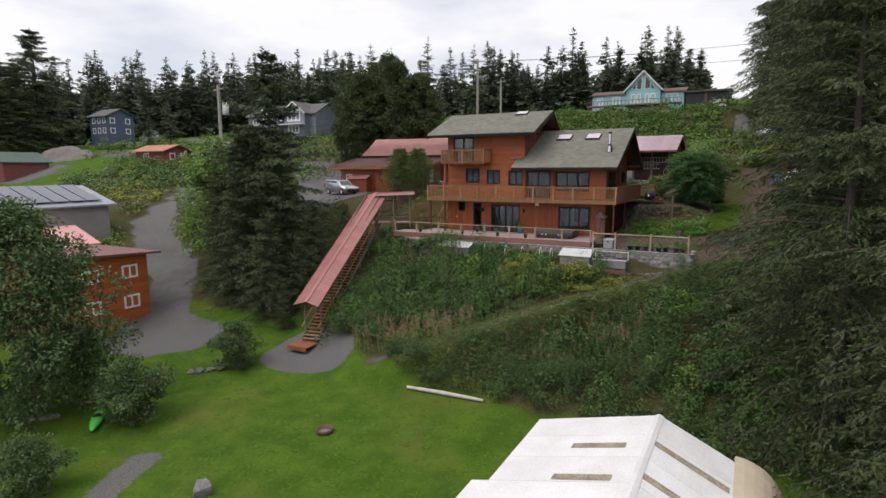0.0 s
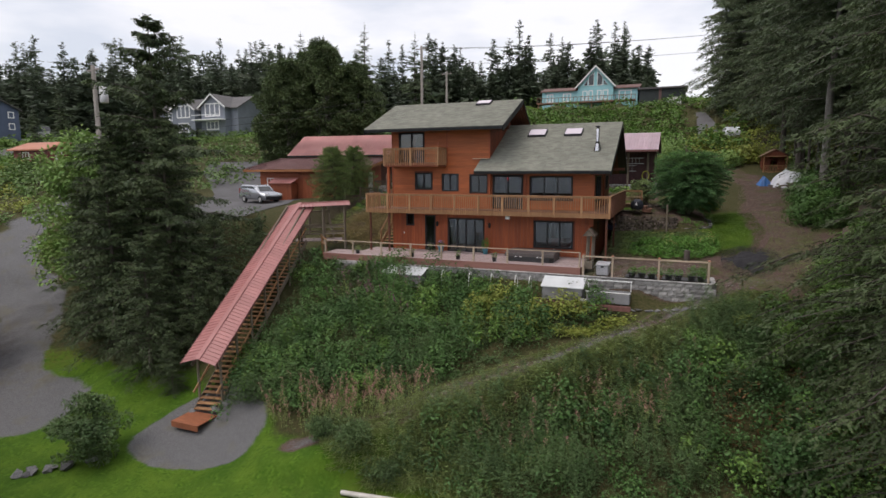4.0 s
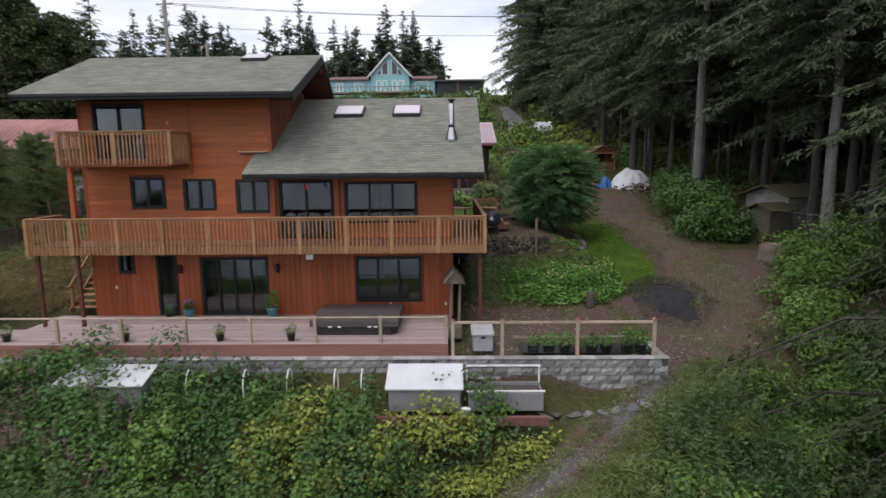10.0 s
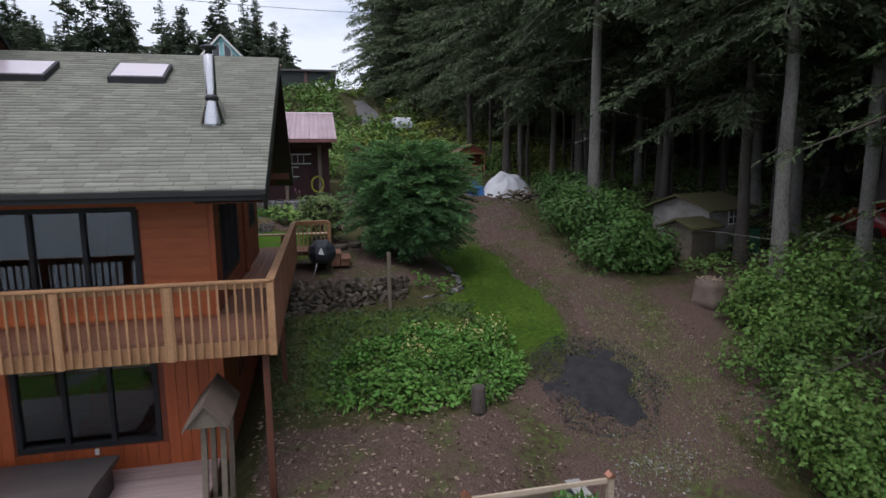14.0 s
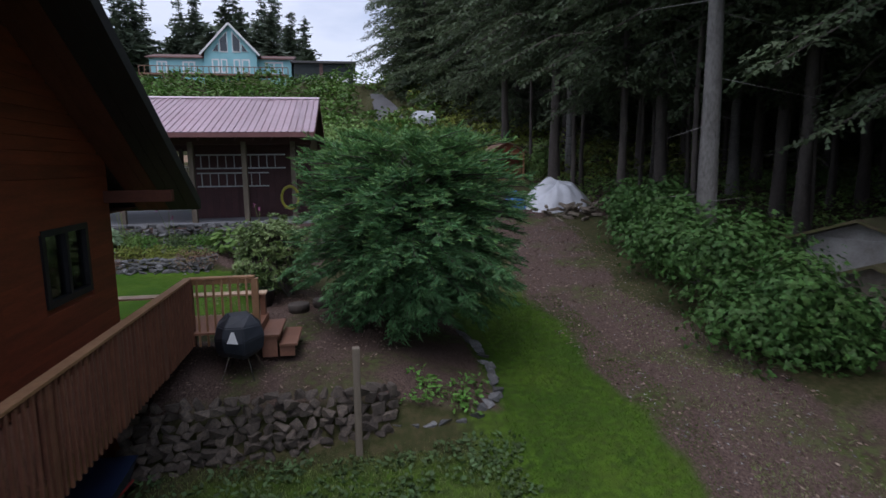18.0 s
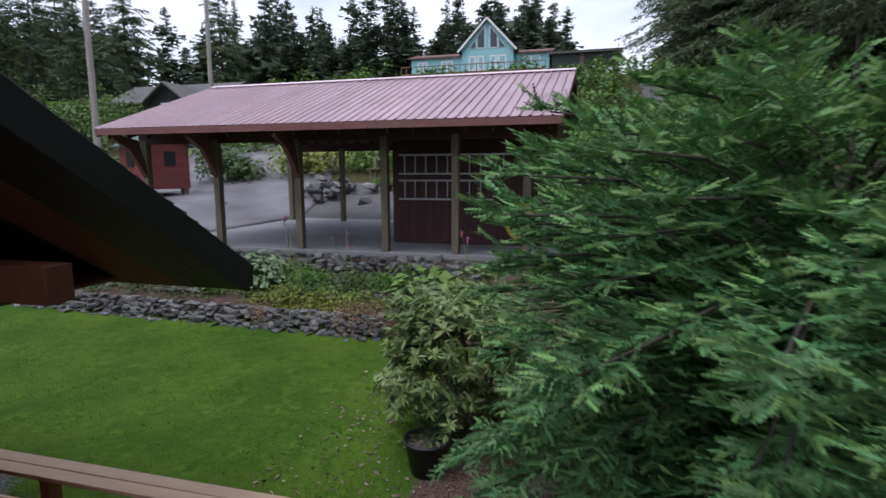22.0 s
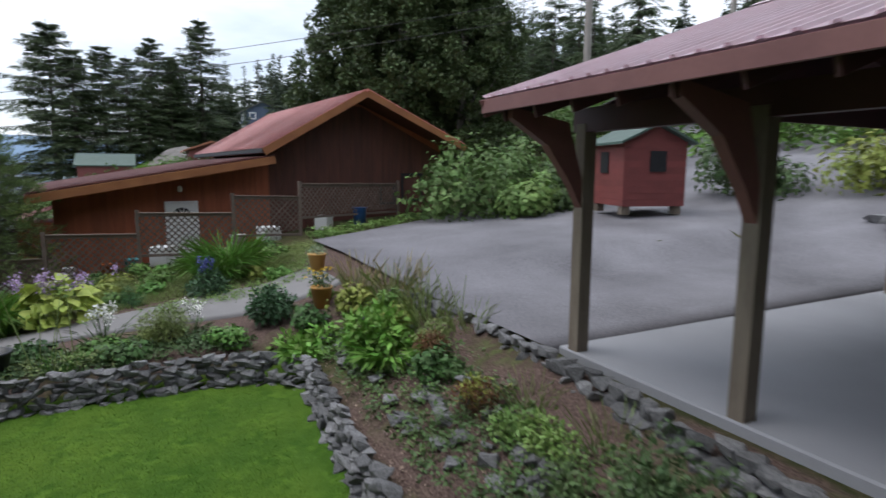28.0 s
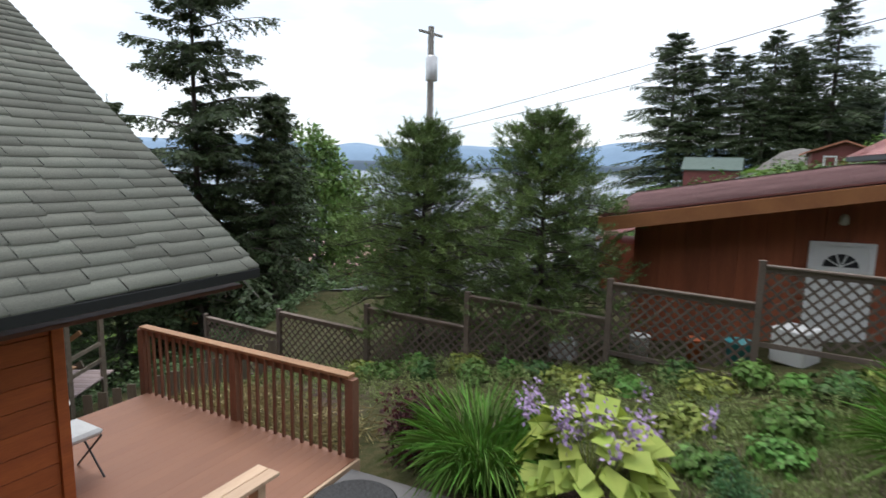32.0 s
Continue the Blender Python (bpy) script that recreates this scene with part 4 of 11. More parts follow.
# ---- decks and rails ----
def railing(parent, p, q, floor, height=0.95, post_gap=1.55, material=None, gap=0.135, cap=None, fascia=0.3, ends=(True, True)):
    """A wooden rail of posts, cap, bottom bar and balusters from p to q."""
    material = material or DECKWOOD
    p, q = Vector((*p, floor)), Vector((*q, floor))
    d = q - p
    n = max(1, round(d.length / post_gap))
    up = Vector((0, 0, 1))
    for i in range(n + 1):
        if (i == 0 and not ends[0]) or (i == n and not ends[1]):
            continue
        a = p + d * (i / n)
        beam("post", a - up * fascia, a + up * (height - 0.03), 0.12, 0.12, material, parent)
    beam("cap_rail", p + up * height, q + up * height, 0.14, 0.04, cap or material, parent)
    beam("top_rail", p + up * (height - 0.07), q + up * (height - 0.07), 0.04, 0.09, material, parent)
    m = max(1, round(d.length / gap))
    out = Vector((d.y, -d.x, 0)).normalized() * 0.045
    for i in range(1, m):
        a = p + d * (i / m) + out
        beam("baluster", a - up * (fascia - 0.02), a + up * (height - 0.03), 0.036, 0.036, material, parent, c=0.003)


DF = 2.88
# deck stain darkened for the east rail; its shaded side is in the colour
SIDERAIL = mat("reddish_shaded_rail", (0.215, 0.090, 0.052), (0.135, 0.055, 0.034), 0.65, 1.5, 18, 0.12, piece=0.15, stretch=(4, 4, 0.8), contrast=0.4)
updeck = thing("balcony_deck", "long stained wooden balcony with upright balusters round the house", "deck", at=(-16, 42.5, DF))
for i in range(12):
    slab("deck_board", (-24.3, 42.12 + i * 0.14, DF - 0.04), (EAST + (1.15 if i < 12 else 0), 42.12 + i * 0.14 + 0.134, DF), DECKRED, updeck)
for i in range(8):
    slab("deck_board", (EAST + 0.03 + i * 0.14, WALL_Y + 0.02, DF - 0.04), (EAST + 0.03 + i * 0.14 + 0.134, 52.2, DF), DECKRED, updeck)
slab("rim_joist", (-24.3, 42.1, DF - 0.3), (XR, 42.15, DF - 0.04), DECKWOOD, updeck)
slab("rim_joist", (XR - 0.05, 42.15, DF - 0.3), (XR, 52.2, DF - 0.04), DECKWOOD, updeck)
slab("rim_joist", (-24.3, 42.15, DF - 0.3), (-24.25, 43.8, DF - 0.04), DECKWOOD, updeck)
for i in range(38):
    slab("joist", (-24.1 + i * 0.41, 42.16, DF - 0.28), (-24.06 + i * 0.41, WALL_Y - 0.05, DF - 0.05), DECKWOOD, updeck)
railing(updeck, (-24.3, 42.1), (XR, 42.1), DF)
railing(updeck, (XR, 42.1), (XR, 52.12), DF, material=SIDERAIL, cap=DECKWOOD, ends=(False, True))
railing(updeck, (-24.3, 43.9), (-24.3, 42.1), DF, ends=(True, False))
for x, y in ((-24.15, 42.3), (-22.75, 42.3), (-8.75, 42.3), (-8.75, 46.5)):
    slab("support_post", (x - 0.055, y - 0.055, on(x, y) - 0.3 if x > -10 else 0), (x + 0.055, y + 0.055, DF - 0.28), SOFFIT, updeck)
# underside lamp
lamp = thing("floodlight", "small white flood lamp under the balcony edge", "lamp", at=(-14.6, 42.35, 2.42))
slab("lamp_box", (-14.75, 42.25, 2.36), (-14.5, 42.45, 2.56), WHITE, lamp, c=0.02)
balc = thing("upper_balcony", "small upper wooden balcony with upright balusters", "balcony", at=(-21.2, 43, 5.72))
BF = 5.85
for i in range(10):
    slab("deck_board", (-23.1, 42.42 + i * 0.138, BF - 0.04), (-19.25, 42.42 + i * 0.138 + 0.13, BF), DECKRED, balc)
slab("rim_joist", (-23.1, 42.4, BF - 0.26), (-19.25, 42.44, BF - 0.04), CEDAR_DARK, balc)
slab("rim_joist", (-19.29, 42.44, BF - 0.26), (-19.25, 43.78, BF - 0.04), CEDAR_DARK, balc)
slab("rim_joist", (-23.1, 42.44, BF - 0.26), (-23.06, 43.78, BF - 0.04), CEDAR_DARK, balc)
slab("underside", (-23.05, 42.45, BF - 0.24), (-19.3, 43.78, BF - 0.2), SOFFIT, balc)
railing(balc, (-23.1, 42.42), (-19.25, 42.42), BF, 0.93, 2.5, fascia=0.2)
railing(balc, (-19.25, 42.42), (-19.25, 43.75), BF, 0.93, 1.3, fascia=0.2, ends=(False, True))
railing(balc, (-23.1, 43.75), (-23.1, 42.42), BF, 0.93, 1.3, fascia=0.2, ends=(True, False))
slab("support_post", (-22.95, 42.5, DF), (-22.8, 42.65, BF - 0.26), CEDAR_UP, balc)
slab("support_post", (-19.4, 42.5, 7.0), (-19.28, 42.62, 7.1), CEDAR_UP, balc)

lower = thing("lower_deck", "weathered grey wooden deck in front of the house", "deck", at=(-18, 42, -0.3))
for i in range(25):
    y = 40.25 + i * 0.142
    slab("deck_board", (-26.6 if i < 12 else -24.6, y, -0.04), (-9.85, y + 0.136, 0.0), GREYDECK, lower)
slab("rim_board", (-26.6, 40.2, -0.42), (-9.85, 40.25, -0.01), mat("red_stained_rim", (0.26, 0.125, 0.10), (0.19, 0.085, 0.07), 0.7, 1.5, 20, 0.12, stretch=(0.5, 4, 4)), lower)
slab("rim_board", (-9.9, 40.25, -0.42), (-9.85, 43.7, -0.05), DECKRED, lower)
lrail = [(-26.5, 40.35)] + [(-24.4 + i * 2.07, 40.35) for i in range(8)]
for i, (x, y) in enumerate(lrail):
    slab("rail_post", (x - 0.05, y - 0.05, -0.3), (x + 0.05, y + 0.05, 0.86), RAILTAN, lower)
for (x0, y0), (x1, y1) in zip(lrail, lrail[1:]):
    beam("top_rail", (x0 + 0.05, y0, 0.82), (x1 - 0.05, y1, 0.82), 0.09, 0.04, RAILTAN, lower)
    for k in range(6):
        beam("wire", (x0, y0 - 0.05, 0.1 + k * 0.115), (x1, y1 - 0.05, 0.1 + k * 0.115), 0.004, 0.004, STEEL, lower, c=0)

# ---- deck behind the house ----
BD = 2.85
back = thing("back_deck", "brown board deck behind the house with a rail", "deck", at=(-20, 53, BD))
for i in range(11):
    slab("deck_board", (-26.2, 51.97 + i * 0.119, BD - 0.04), (-7.45, 51.97 + i * 0.119 + 0.1185, BD), BROWNBOARD, back, c=0.0015)
for i in range(18):
    slab("deck_board", (-26.2, 49.4 + i * 0.1427, BD - 0.04), (WEST - 0.03, 49.4 + i * 0.1427 + 0.1422, BD), BROWNBOARD, back, c=0.0015)
slab("rim_board", (-26.2, 53.28, BD - 0.35), (-7.45, 53.32, BD - 0.005), PALEWOOD, back)
slab("rim_board", (-7.45, 52.2, BD - 0.35), (-7.41, 53.32, BD - 0.005), DECKRED, back)
# lighter cap: sky gloss along the rail top is put into its colour
railing(back, (-26.2, 49.3), (-26.2, 53.2), BD, 1.0, 1.9, DECKRED, 0.15, cap=DECKWOOD)
railing(back, (XR, 52.12), (-7.45, 52.12), BD, 0.98, 1.2, DECKWOOD, 0.15, ends=(False, True))
railing(back, (WEST - 0.1, 49.3), (-24.4, 49.3), BD, 1.0, 1.5, DECKRED, 0.15)
# rear house corner beside the deck, boxed out to fit the camera's view
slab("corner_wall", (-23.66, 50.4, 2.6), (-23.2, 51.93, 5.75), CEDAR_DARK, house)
for k in range(15):
    slab("siding_board", (-23.69, 50.42, BD + 0.02 + k * 0.195), (-23.66, 51.93, BD + 0.21 + k * 0.195), CEDAR, house)
    slab("siding_board", (-23.66, 51.93, BD + 0.02 + k * 0.195), (-22.9, 51.955, BD + 0.21 + k * 0.195), CEDAR, house)
slab("corner_board", (-23.72, 51.9, BD), (-23.62, 51.99, 5.6), CEDAR, house)
bench = thing("plank_bench", "long bench of two pale planks along the deck edge", "bench", at=(-16, 53.5, BD))
for x0, x1 in ((-24.9, -18.9), (-18.88, -12.9), (-12.88, -7.4)):
    for k in range(2):
        slab("seat_plank", (x0, 53.03 + k * 0.15, 3.28), (x1, 53.17 + k * 0.15, 3.32), PALEWOOD, bench)
for i in range(12):
    x = -24.8 + i * 1.57
    slab("leg", (x, 53.1, BD), (x + 0.1, 53.23, 3.28), PALEWOOD if i < 4 else DECKRED, bench)
    slab("leg", (x - 0.02, 53.32, BD - 0.45), (x + 0.12, 53.37, BD), DECKRED, bench)
steps2 = thing("deck_steps", "two red-brown wooden steps at the deck end", "steps", at=(-7, 52.8, 2.3))
for k in range(2):
    slab("tread", (-7.4 + 0.32 * k, 52.15, BD - 0.2 - 0.19 * k), (-7.06 + 0.32 * k, 53.3, BD - 0.15 - 0.19 * k), DECKRED, steps2)
    for y in (52.2, 53.2):
        slab("stringer", (-7.4 + 0.32 * k, y, 2.25), (-7.12 + 0.32 * k, y + 0.05, BD - 0.2 - 0.19 * k), DECKRED, steps2)

# ---- stairs beside the house, from lower deck to the upper level ----
side = thing("side_stairs", "open wooden stairs beside the house", "stairs", at=(-23.8, 46, 0))
for k in range(14):
    slab("tread", (-24.5, 44.3 + 0.25 * k, 0.17 + 0.19 * k), (-23.3, 44.58 + 0.25 * k, 0.21 + 0.19 * k), DECKWOOD, side)
for x in (-24.5, -23.3):
    beam("stringer", (x, 44.2, 0.05), (x, 47.8, 2.75), 0.05, 0.26, DECKWOOD, side)
    beam("hand_rail", (x, 44.2, 1.0), (x, 47.8, 3.7), 0.05, 0.09, DECKWOOD, side)
    for k in range(3):
        slab("rail_post", (x - 0.04, 44.3 + 1.7 * k, 0.1 + 1.27 * k), (x + 0.04, 44.4 + 1.7 * k, 1.1 + 1.27 * k), DECKWOOD, side)


# ---- metal roofs ----
def metal_panels(parent, x0, x1, y0, z0, y1, z1, material, width=0.92, rib=0.23, name="roof_panel"):
    """Ribbed metal sheets from the eave (y0, z0) up to (y1, z1), side by side along x."""
    n = max(1, round((x1 - x0) / width))
    w = (x1 - x0) / n
    ribs = max(1, round(w / rib))
    prof = []
    for k in range(ribs):
        a = k * w / ribs
        prof += [(a, 0.028), (a + 0.03, 0.028), (a + 0.05, 0.0), (a + w / ribs - 0.02, 0.0)]
    prof.append((w, 0.028))
    d = Vector((0, y1 - y0, z1 - z0))
    nz = Vector((0, -(z1 - z0), y1 - y0)).normalized()
    if nz.z < 0:
        nz = -nz
    bm = bmesh.new()
    lo = [bm.verts.new(Vector((a, y0, z0)) + nz * b) for a, b in prof]
    hi = [bm.verts.new(Vector((a, y0, z0)) + d + nz * b) for a, b in prof]
    for i in range(len(prof) - 1):
        bm.faces.new((lo[i], lo[i + 1], hi[i + 1], hi[i]))
    bot = [bm.verts.new(Vector((a, y0, z0)) - nz * 0.015) for a, _ in (prof[0], prof[-1])]
    bm.faces.new((bot[0], bot[1], lo[-1], lo[0])) if len(lo) == 2 else None
    me = bpy.data.meshes.new(name)
    bmesh.ops.solidify(bm, geom=bm.faces[:], thickness=0.006)
    bm.to_mesh(me)
    bm.free()
    me.materials.append(material)
    for i in range(n):
        ob = new(name, me)
        ob.location = (x0 + i * w, 0, 0)
        hang(ob, parent)


# ---- carport ----
CS = 3.92
slab("concrete_floor", (-18.25, 62.4, CS - 0.25), (-6.9, 70.9, CS), CONCRETE, None, c=0.02)
tagged(bpy.data.objects["concrete_floor"], "smooth grey concrete floor under the carport", "floor", kind="structure")
carport = thing("carport", "open timber carport with pale pink metal roof and store room", "carport", at=(-12.5, 66, CS))
CX0, CX1, EY, RY, BY, EZ, RZ = -18.35, -6.75, 61.25, 66.0, 70.75, 6.98, 8.6
metal_panels(carport, CX0, CX1, EY, EZ, RY, RZ, PALEROOF, 0.92, 0.23)
metal_panels(carport, CX0, CX1, BY, EZ, RY, RZ, PALEROOF, 0.92, 0.23)
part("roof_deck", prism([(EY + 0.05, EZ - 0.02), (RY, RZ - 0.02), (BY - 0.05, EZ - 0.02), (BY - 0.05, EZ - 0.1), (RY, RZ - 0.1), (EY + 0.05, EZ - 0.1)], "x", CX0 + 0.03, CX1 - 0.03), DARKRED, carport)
part("ridge_cap", prism([(RY - 0.2, RZ - 0.02), (RY, RZ + 0.055), (RY + 0.2, RZ - 0.02), (RY, RZ + 0.03)], "x", CX0, CX1), PALEROOF, carport)
slab("fascia", (CX0, EY, EZ - 0.17), (CX1, EY + 0.04, EZ - 0.02), TRIMRED, carport)
slab("fascia", (CX0, BY - 0.04, EZ - 0.24), (CX1, BY, EZ - 0.02), TRIMRED, carport)
for x in (CX0, CX1 - 0.04):
    beam("rake_board", (x + 0.02, EY, EZ - 0.12), (x + 0.02, RY, RZ - 0.12), 0.04, 0.2, TRIMRED, carport)
    beam("rake_board", (x + 0.02, BY, EZ - 0.12), (x + 0.02, RY, RZ - 0.12), 0.04, 0.2, TRIMRED, carport)
PX = (-18.0, -15.75, -13.37, -11.04, -9.27, -7.6)
for x in PX:
    slab("post", (x - 0.085, 62.42, CS - 0.3), (x + 0.085, 62.6, 6.72), POSTWOOD, carport)
    if x < -13:
        part("knee_brace", prism([(62.42, 5.72), (62.42, 6.05), (62.2, 6.72), (61.4, 6.86), (61.4, 6.74), (61.9, 6.45), (62.25, 6.0)], "x", x - 0.06, x + 0.06), TRIMRED, carport)
for x in PX[:4]:
    slab("post", (x - 0.085, 69.9, CS - 0.3), (x + 0.085, 70.08, 6.72), POSTWOOD, carport)
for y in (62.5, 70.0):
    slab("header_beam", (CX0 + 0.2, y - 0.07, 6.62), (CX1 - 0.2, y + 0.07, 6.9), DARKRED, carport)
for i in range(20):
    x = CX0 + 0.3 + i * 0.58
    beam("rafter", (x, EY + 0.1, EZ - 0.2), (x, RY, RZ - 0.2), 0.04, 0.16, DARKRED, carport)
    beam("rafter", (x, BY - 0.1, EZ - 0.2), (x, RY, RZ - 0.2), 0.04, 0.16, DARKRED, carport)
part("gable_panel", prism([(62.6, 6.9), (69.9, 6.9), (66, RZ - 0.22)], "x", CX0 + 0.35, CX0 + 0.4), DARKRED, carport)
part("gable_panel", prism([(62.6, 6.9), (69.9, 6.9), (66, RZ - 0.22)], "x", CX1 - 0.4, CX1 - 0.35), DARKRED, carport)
for lo, hi in (((-11.5, 64.3, CS), (-7.1, 64.38, 6.9)), ((-11.5, 64.38, CS), (-11.42, 69.9, 6.9)), ((-7.18, 64.38, CS), (-7.1, 69.9, 6.9)), ((-11.42, 69.82, CS), (-7.18, 69.9, 6.9))):
    slab("store_wall", lo, hi, DARKRED, carport)
for k in range(19):
    slab("wall_board", (-11.5 + k * 0.232, 64.28, CS + 0.02), (-11.28 + k * 0.232, 64.3, 6.6), DARKRED, carport, c=0.003)
for k in range(4):
    slab("rail_pipe", (-13.3, 69.97, 4.35 + k * 0.5), (-11.1, 70.0, 4.38 + k * 0.5), ALU, carport)
for z, x0, x1 in ((5.78, -11.3, -8.05), (5.1, -11.3, -8.7)):
    lad = thing("ladder", "aluminium ladder hung flat on the store wall", "ladder", "ladders on the wall", at=(x0, 64.2, z))
    for dz in (0, 0.5):
        slab("side_rail", (x0, 64.19, z + dz), (x1, 64.25, z + dz + 0.05), ALU, lad)
    for i in range(int((x1 - x0) / 0.3)):
        slab("rung", (x0 + 0.15 + i * 0.3, 64.2, z + 0.05), (x0 + 0.18 + i * 0.3, 64.24, z + 0.5), ALU, lad)
hose = thing("garden_hose", "yellow-green hose hung in a loop on a post", "hose", at=(-7.6, 62.35, 5.0))
hc = bpy.data.curves.new("hose_loop", "CURVE")
hc.dimensions, hc.bevel_depth, hc.bevel_resolution = "3D", 0.02, 2
hs = hc.splines.new("POLY")
hs.points.add(71)
for k in range(72):
    t, rl = 2 * math.pi * k / 24, 0.36 + 0.03 * (k // 24)
    hs.points[k].co = (-7.75 + rl * 0.75 * math.cos(t), 62.36 - 0.01 * (k // 24), 4.75 + rl * math.sin(t), 1)
hc.materials.append(mat("hose_green", (0.30, 0.28, 0.03), None, 0.5, 5, 30, 0))
hang(new("hose_loop", hc), hose)
# flag stones and bricks at the carport end
brick_path = thing("brick_path", "rough brick and stone path beside the carport", "path", kind="structure", at=(-6.3, 62.5, 3.7))
FLAG = mat("flagstone", (0.20, 0.16, 0.145), (0.12, 0.095, 0.085), 0.85, 3, 30, 0.4, piece=0.3)
for i in range(11):
    for j in range(4):
        x, y = -6.9 + j * 0.42 + 0.1 * math.sin(i * 2.1), 60.9 + i * 0.34
        slab("paver", (x, y, on(x, y) - 0.03), (x + 0.37, y + 0.3, on(x, y) + 0.04), FLAG, brick_path, c=0.02, turn=RNG.uniform(-8, 8))


# ---- small red shed by the yard ----
shed = thing("garden_shed", "small red board shed with a green roof", "shed", at=(-26.9, 72.3, 5.05))


def small_house(parent, cx, cy, z, w, d, h, rise, turn, wall, roofing, over=0.25, roof_mat_thick=0.08, ridge="x", board=0.2):
    """A boarded hut with a gable roof, as parts; ridge along the hut's own x."""
    m = Matrix.Translation((cx, cy, z)) @ Matrix.Rotation(radians(turn), 4, "Z")
    made = []

    def put(name, bm, material):
        bm.transform(m)
        made.append(part(name, bm, material, parent))
        return made[-1]
    put("wall", prism([(-d / 2, 0), (d / 2, 0), (d / 2, h), (0, h + rise), (-d / 2, h)], "x", -w / 2, w / 2), wall)
    n = int(h / board)
    for k in range(n):
        z0 = k * h / n
        for s in (-1, 1):
            bm = prism([(-w / 2 - 0.02, z0 + 0.01), (w / 2 + 0.02, z0 + 0.01), (w / 2 + 0.02, z0 + h / n), (-w / 2 - 0.02, z0 + h / n)], "y", s * d / 2, s * (d / 2 + 0.025))
            put("board", bm, wall)
            bm = prism([(-d / 2, z0 + 0.01), (d / 2, z0 + 0.01), (d / 2, z0 + h / n), (-d / 2, z0 + h / n)], "x", s * w / 2, s * (w / 2 + 0.025))
            put("board", bm, wall)
    for s in (-1, 1):
        k = rise / (d / 2)
        put("roof_slope", prism([(0, h + rise + 0.02), (s * (d / 2 + over), h - k * over + 0.02), (s * (d / 2 + over), h - k * over + 0.02 + roof_mat_thick), (0, h + rise + 0.02 + roof_mat_thick)],
                                "x", -w / 2 - over, w / 2 + over), roofing)
    return m, made


GREENROOF = mat("green_roofing", (0.075, 0.115, 0.095), (0.05, 0.08, 0.065), 0.6, 2, 20, 0.1)
m, _ = small_house(shed, -26.75, 72.4, 5.05, 2.2, 2.1, 2.05, 0.5, -17, REDPAINT, GREENROOF)
for lo, hi in (((-0.45, -1.12, 1.05), (0.1, -1.08, 1.75)), ((1.125, -0.2, 1.1), (1.165, 0.35, 1.75))):
    bm = bmesh.new()
    bmesh.ops.create_cube(bm, size=1.0, matrix=m @ Matrix.Translation([(a + b) / 2 for a, b in zip(lo, hi)]) @ Matrix.Diagonal([*[b - a for a, b in zip(lo, hi)], 1]))
    part("window", bm, DARKFRAME, shed)
for x, y in ((-0.9, -0.9), (0.9, -0.9), (0.9, 0.9)):
    bm = bmesh.new()
    bmesh.ops.create_cube(bm, size=0.26, matrix=m @ Matrix.Translation((x, y, -0.14)))
    part("footing", bm, POSTWOOD, shed)

# ---- garage with a lean-to ----
garage = thing("garage", "brown board garage with faded red metal roof and lean-to", "garage", at=(-37, 62, 3.2))
GX0, GX1 = -43.2, -31.0
# gable boards darkened in colour for the shade under the wide eaves
GABLEDARK = mat("eave_shaded_boards", (0.105, 0.033, 0.020), (0.052, 0.018, 0.012), 0.7, 1.2, 14, 0.12, piece=0.12, stretch=(6, 6, 0.6), contrast=0.4)
part("wall", prism([(61.6, 2.0), (69.0, 2.0), (69.0, 6.95), (65.0, 8.55), (61.6, 6.35), (55.1, 5.03), (55.1, 1.8), (61.6, 1.8)], "x", -42.7, -32.6), GARAGEWALL, garage)
for k in range(30):
    y = 55.12 + k * 0.462
    b = y + 0.452
    if y < 61.5:
        ends = [(y, 5.0 + (y - 55.1) * 0.17), (b, 5.0 + (b - 55.1) * 0.17)]
    else:
        ends = [(v, min(6.42 + (v - 61.6) * 0.6, 8.5 - (v - 65.0) * 0.46)) for v in (y, b)]
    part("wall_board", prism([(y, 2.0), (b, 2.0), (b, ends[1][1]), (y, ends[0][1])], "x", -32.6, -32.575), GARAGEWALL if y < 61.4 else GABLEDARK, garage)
for k in range(22):
    x = -42.7 + k * 0.46
    slab("wall_board", (x, 55.075, 2.0), (x + 0.45, 55.1, 4.95), GARAGEWALL, garage, c=0.003)
FASORANGE = mat("orange_brown_fascia", (0.34, 0.14, 0.05), (0.24, 0.09, 0.035), 0.55, 1.5, 20, 0.1)
metal_panels(garage, GX0, GX1 - 0.4, 61.1, 6.66, 65.0, 8.88, PINKROOF, 0.92, 0.31)
metal_panels(garage, GX0, GX1 - 0.4, 69.5, 6.98, 65.0, 8.88, PINKROOF, 0.92, 0.31)
metal_panels(garage, GX0 - 1.0, GX1 - 0.5, 54.5, 5.22, 61.5, 6.42, mat("faded_brown_shingle", (0.30, 0.165, 0.16), (0.24, 0.13, 0.125), 0.75, 1.5, 30, 0.1), 0.92, 0.46)
for a, b in (((61.1, 6.52), (65.0, 8.74)), ((69.5, 6.84), (65.0, 8.74))):
    beam("rake_board", (-31.42, *a), (-31.42, *b), 0.05, 0.26, FASORANGE, garage)
beam("rake_board", (-31.5, 54.5, 5.06), (-31.5, 61.5, 6.26), 0.05, 0.26, FASORANGE, garage)
slab("fascia", (GX0 - 1, 54.46, 4.98), (-31.5, 54.5, 5.2), FASORANGE, garage)
slab("fascia", (GX0, 61.06, 6.5), (-31.5, 61.1, 6.64), FASCIA, garage)
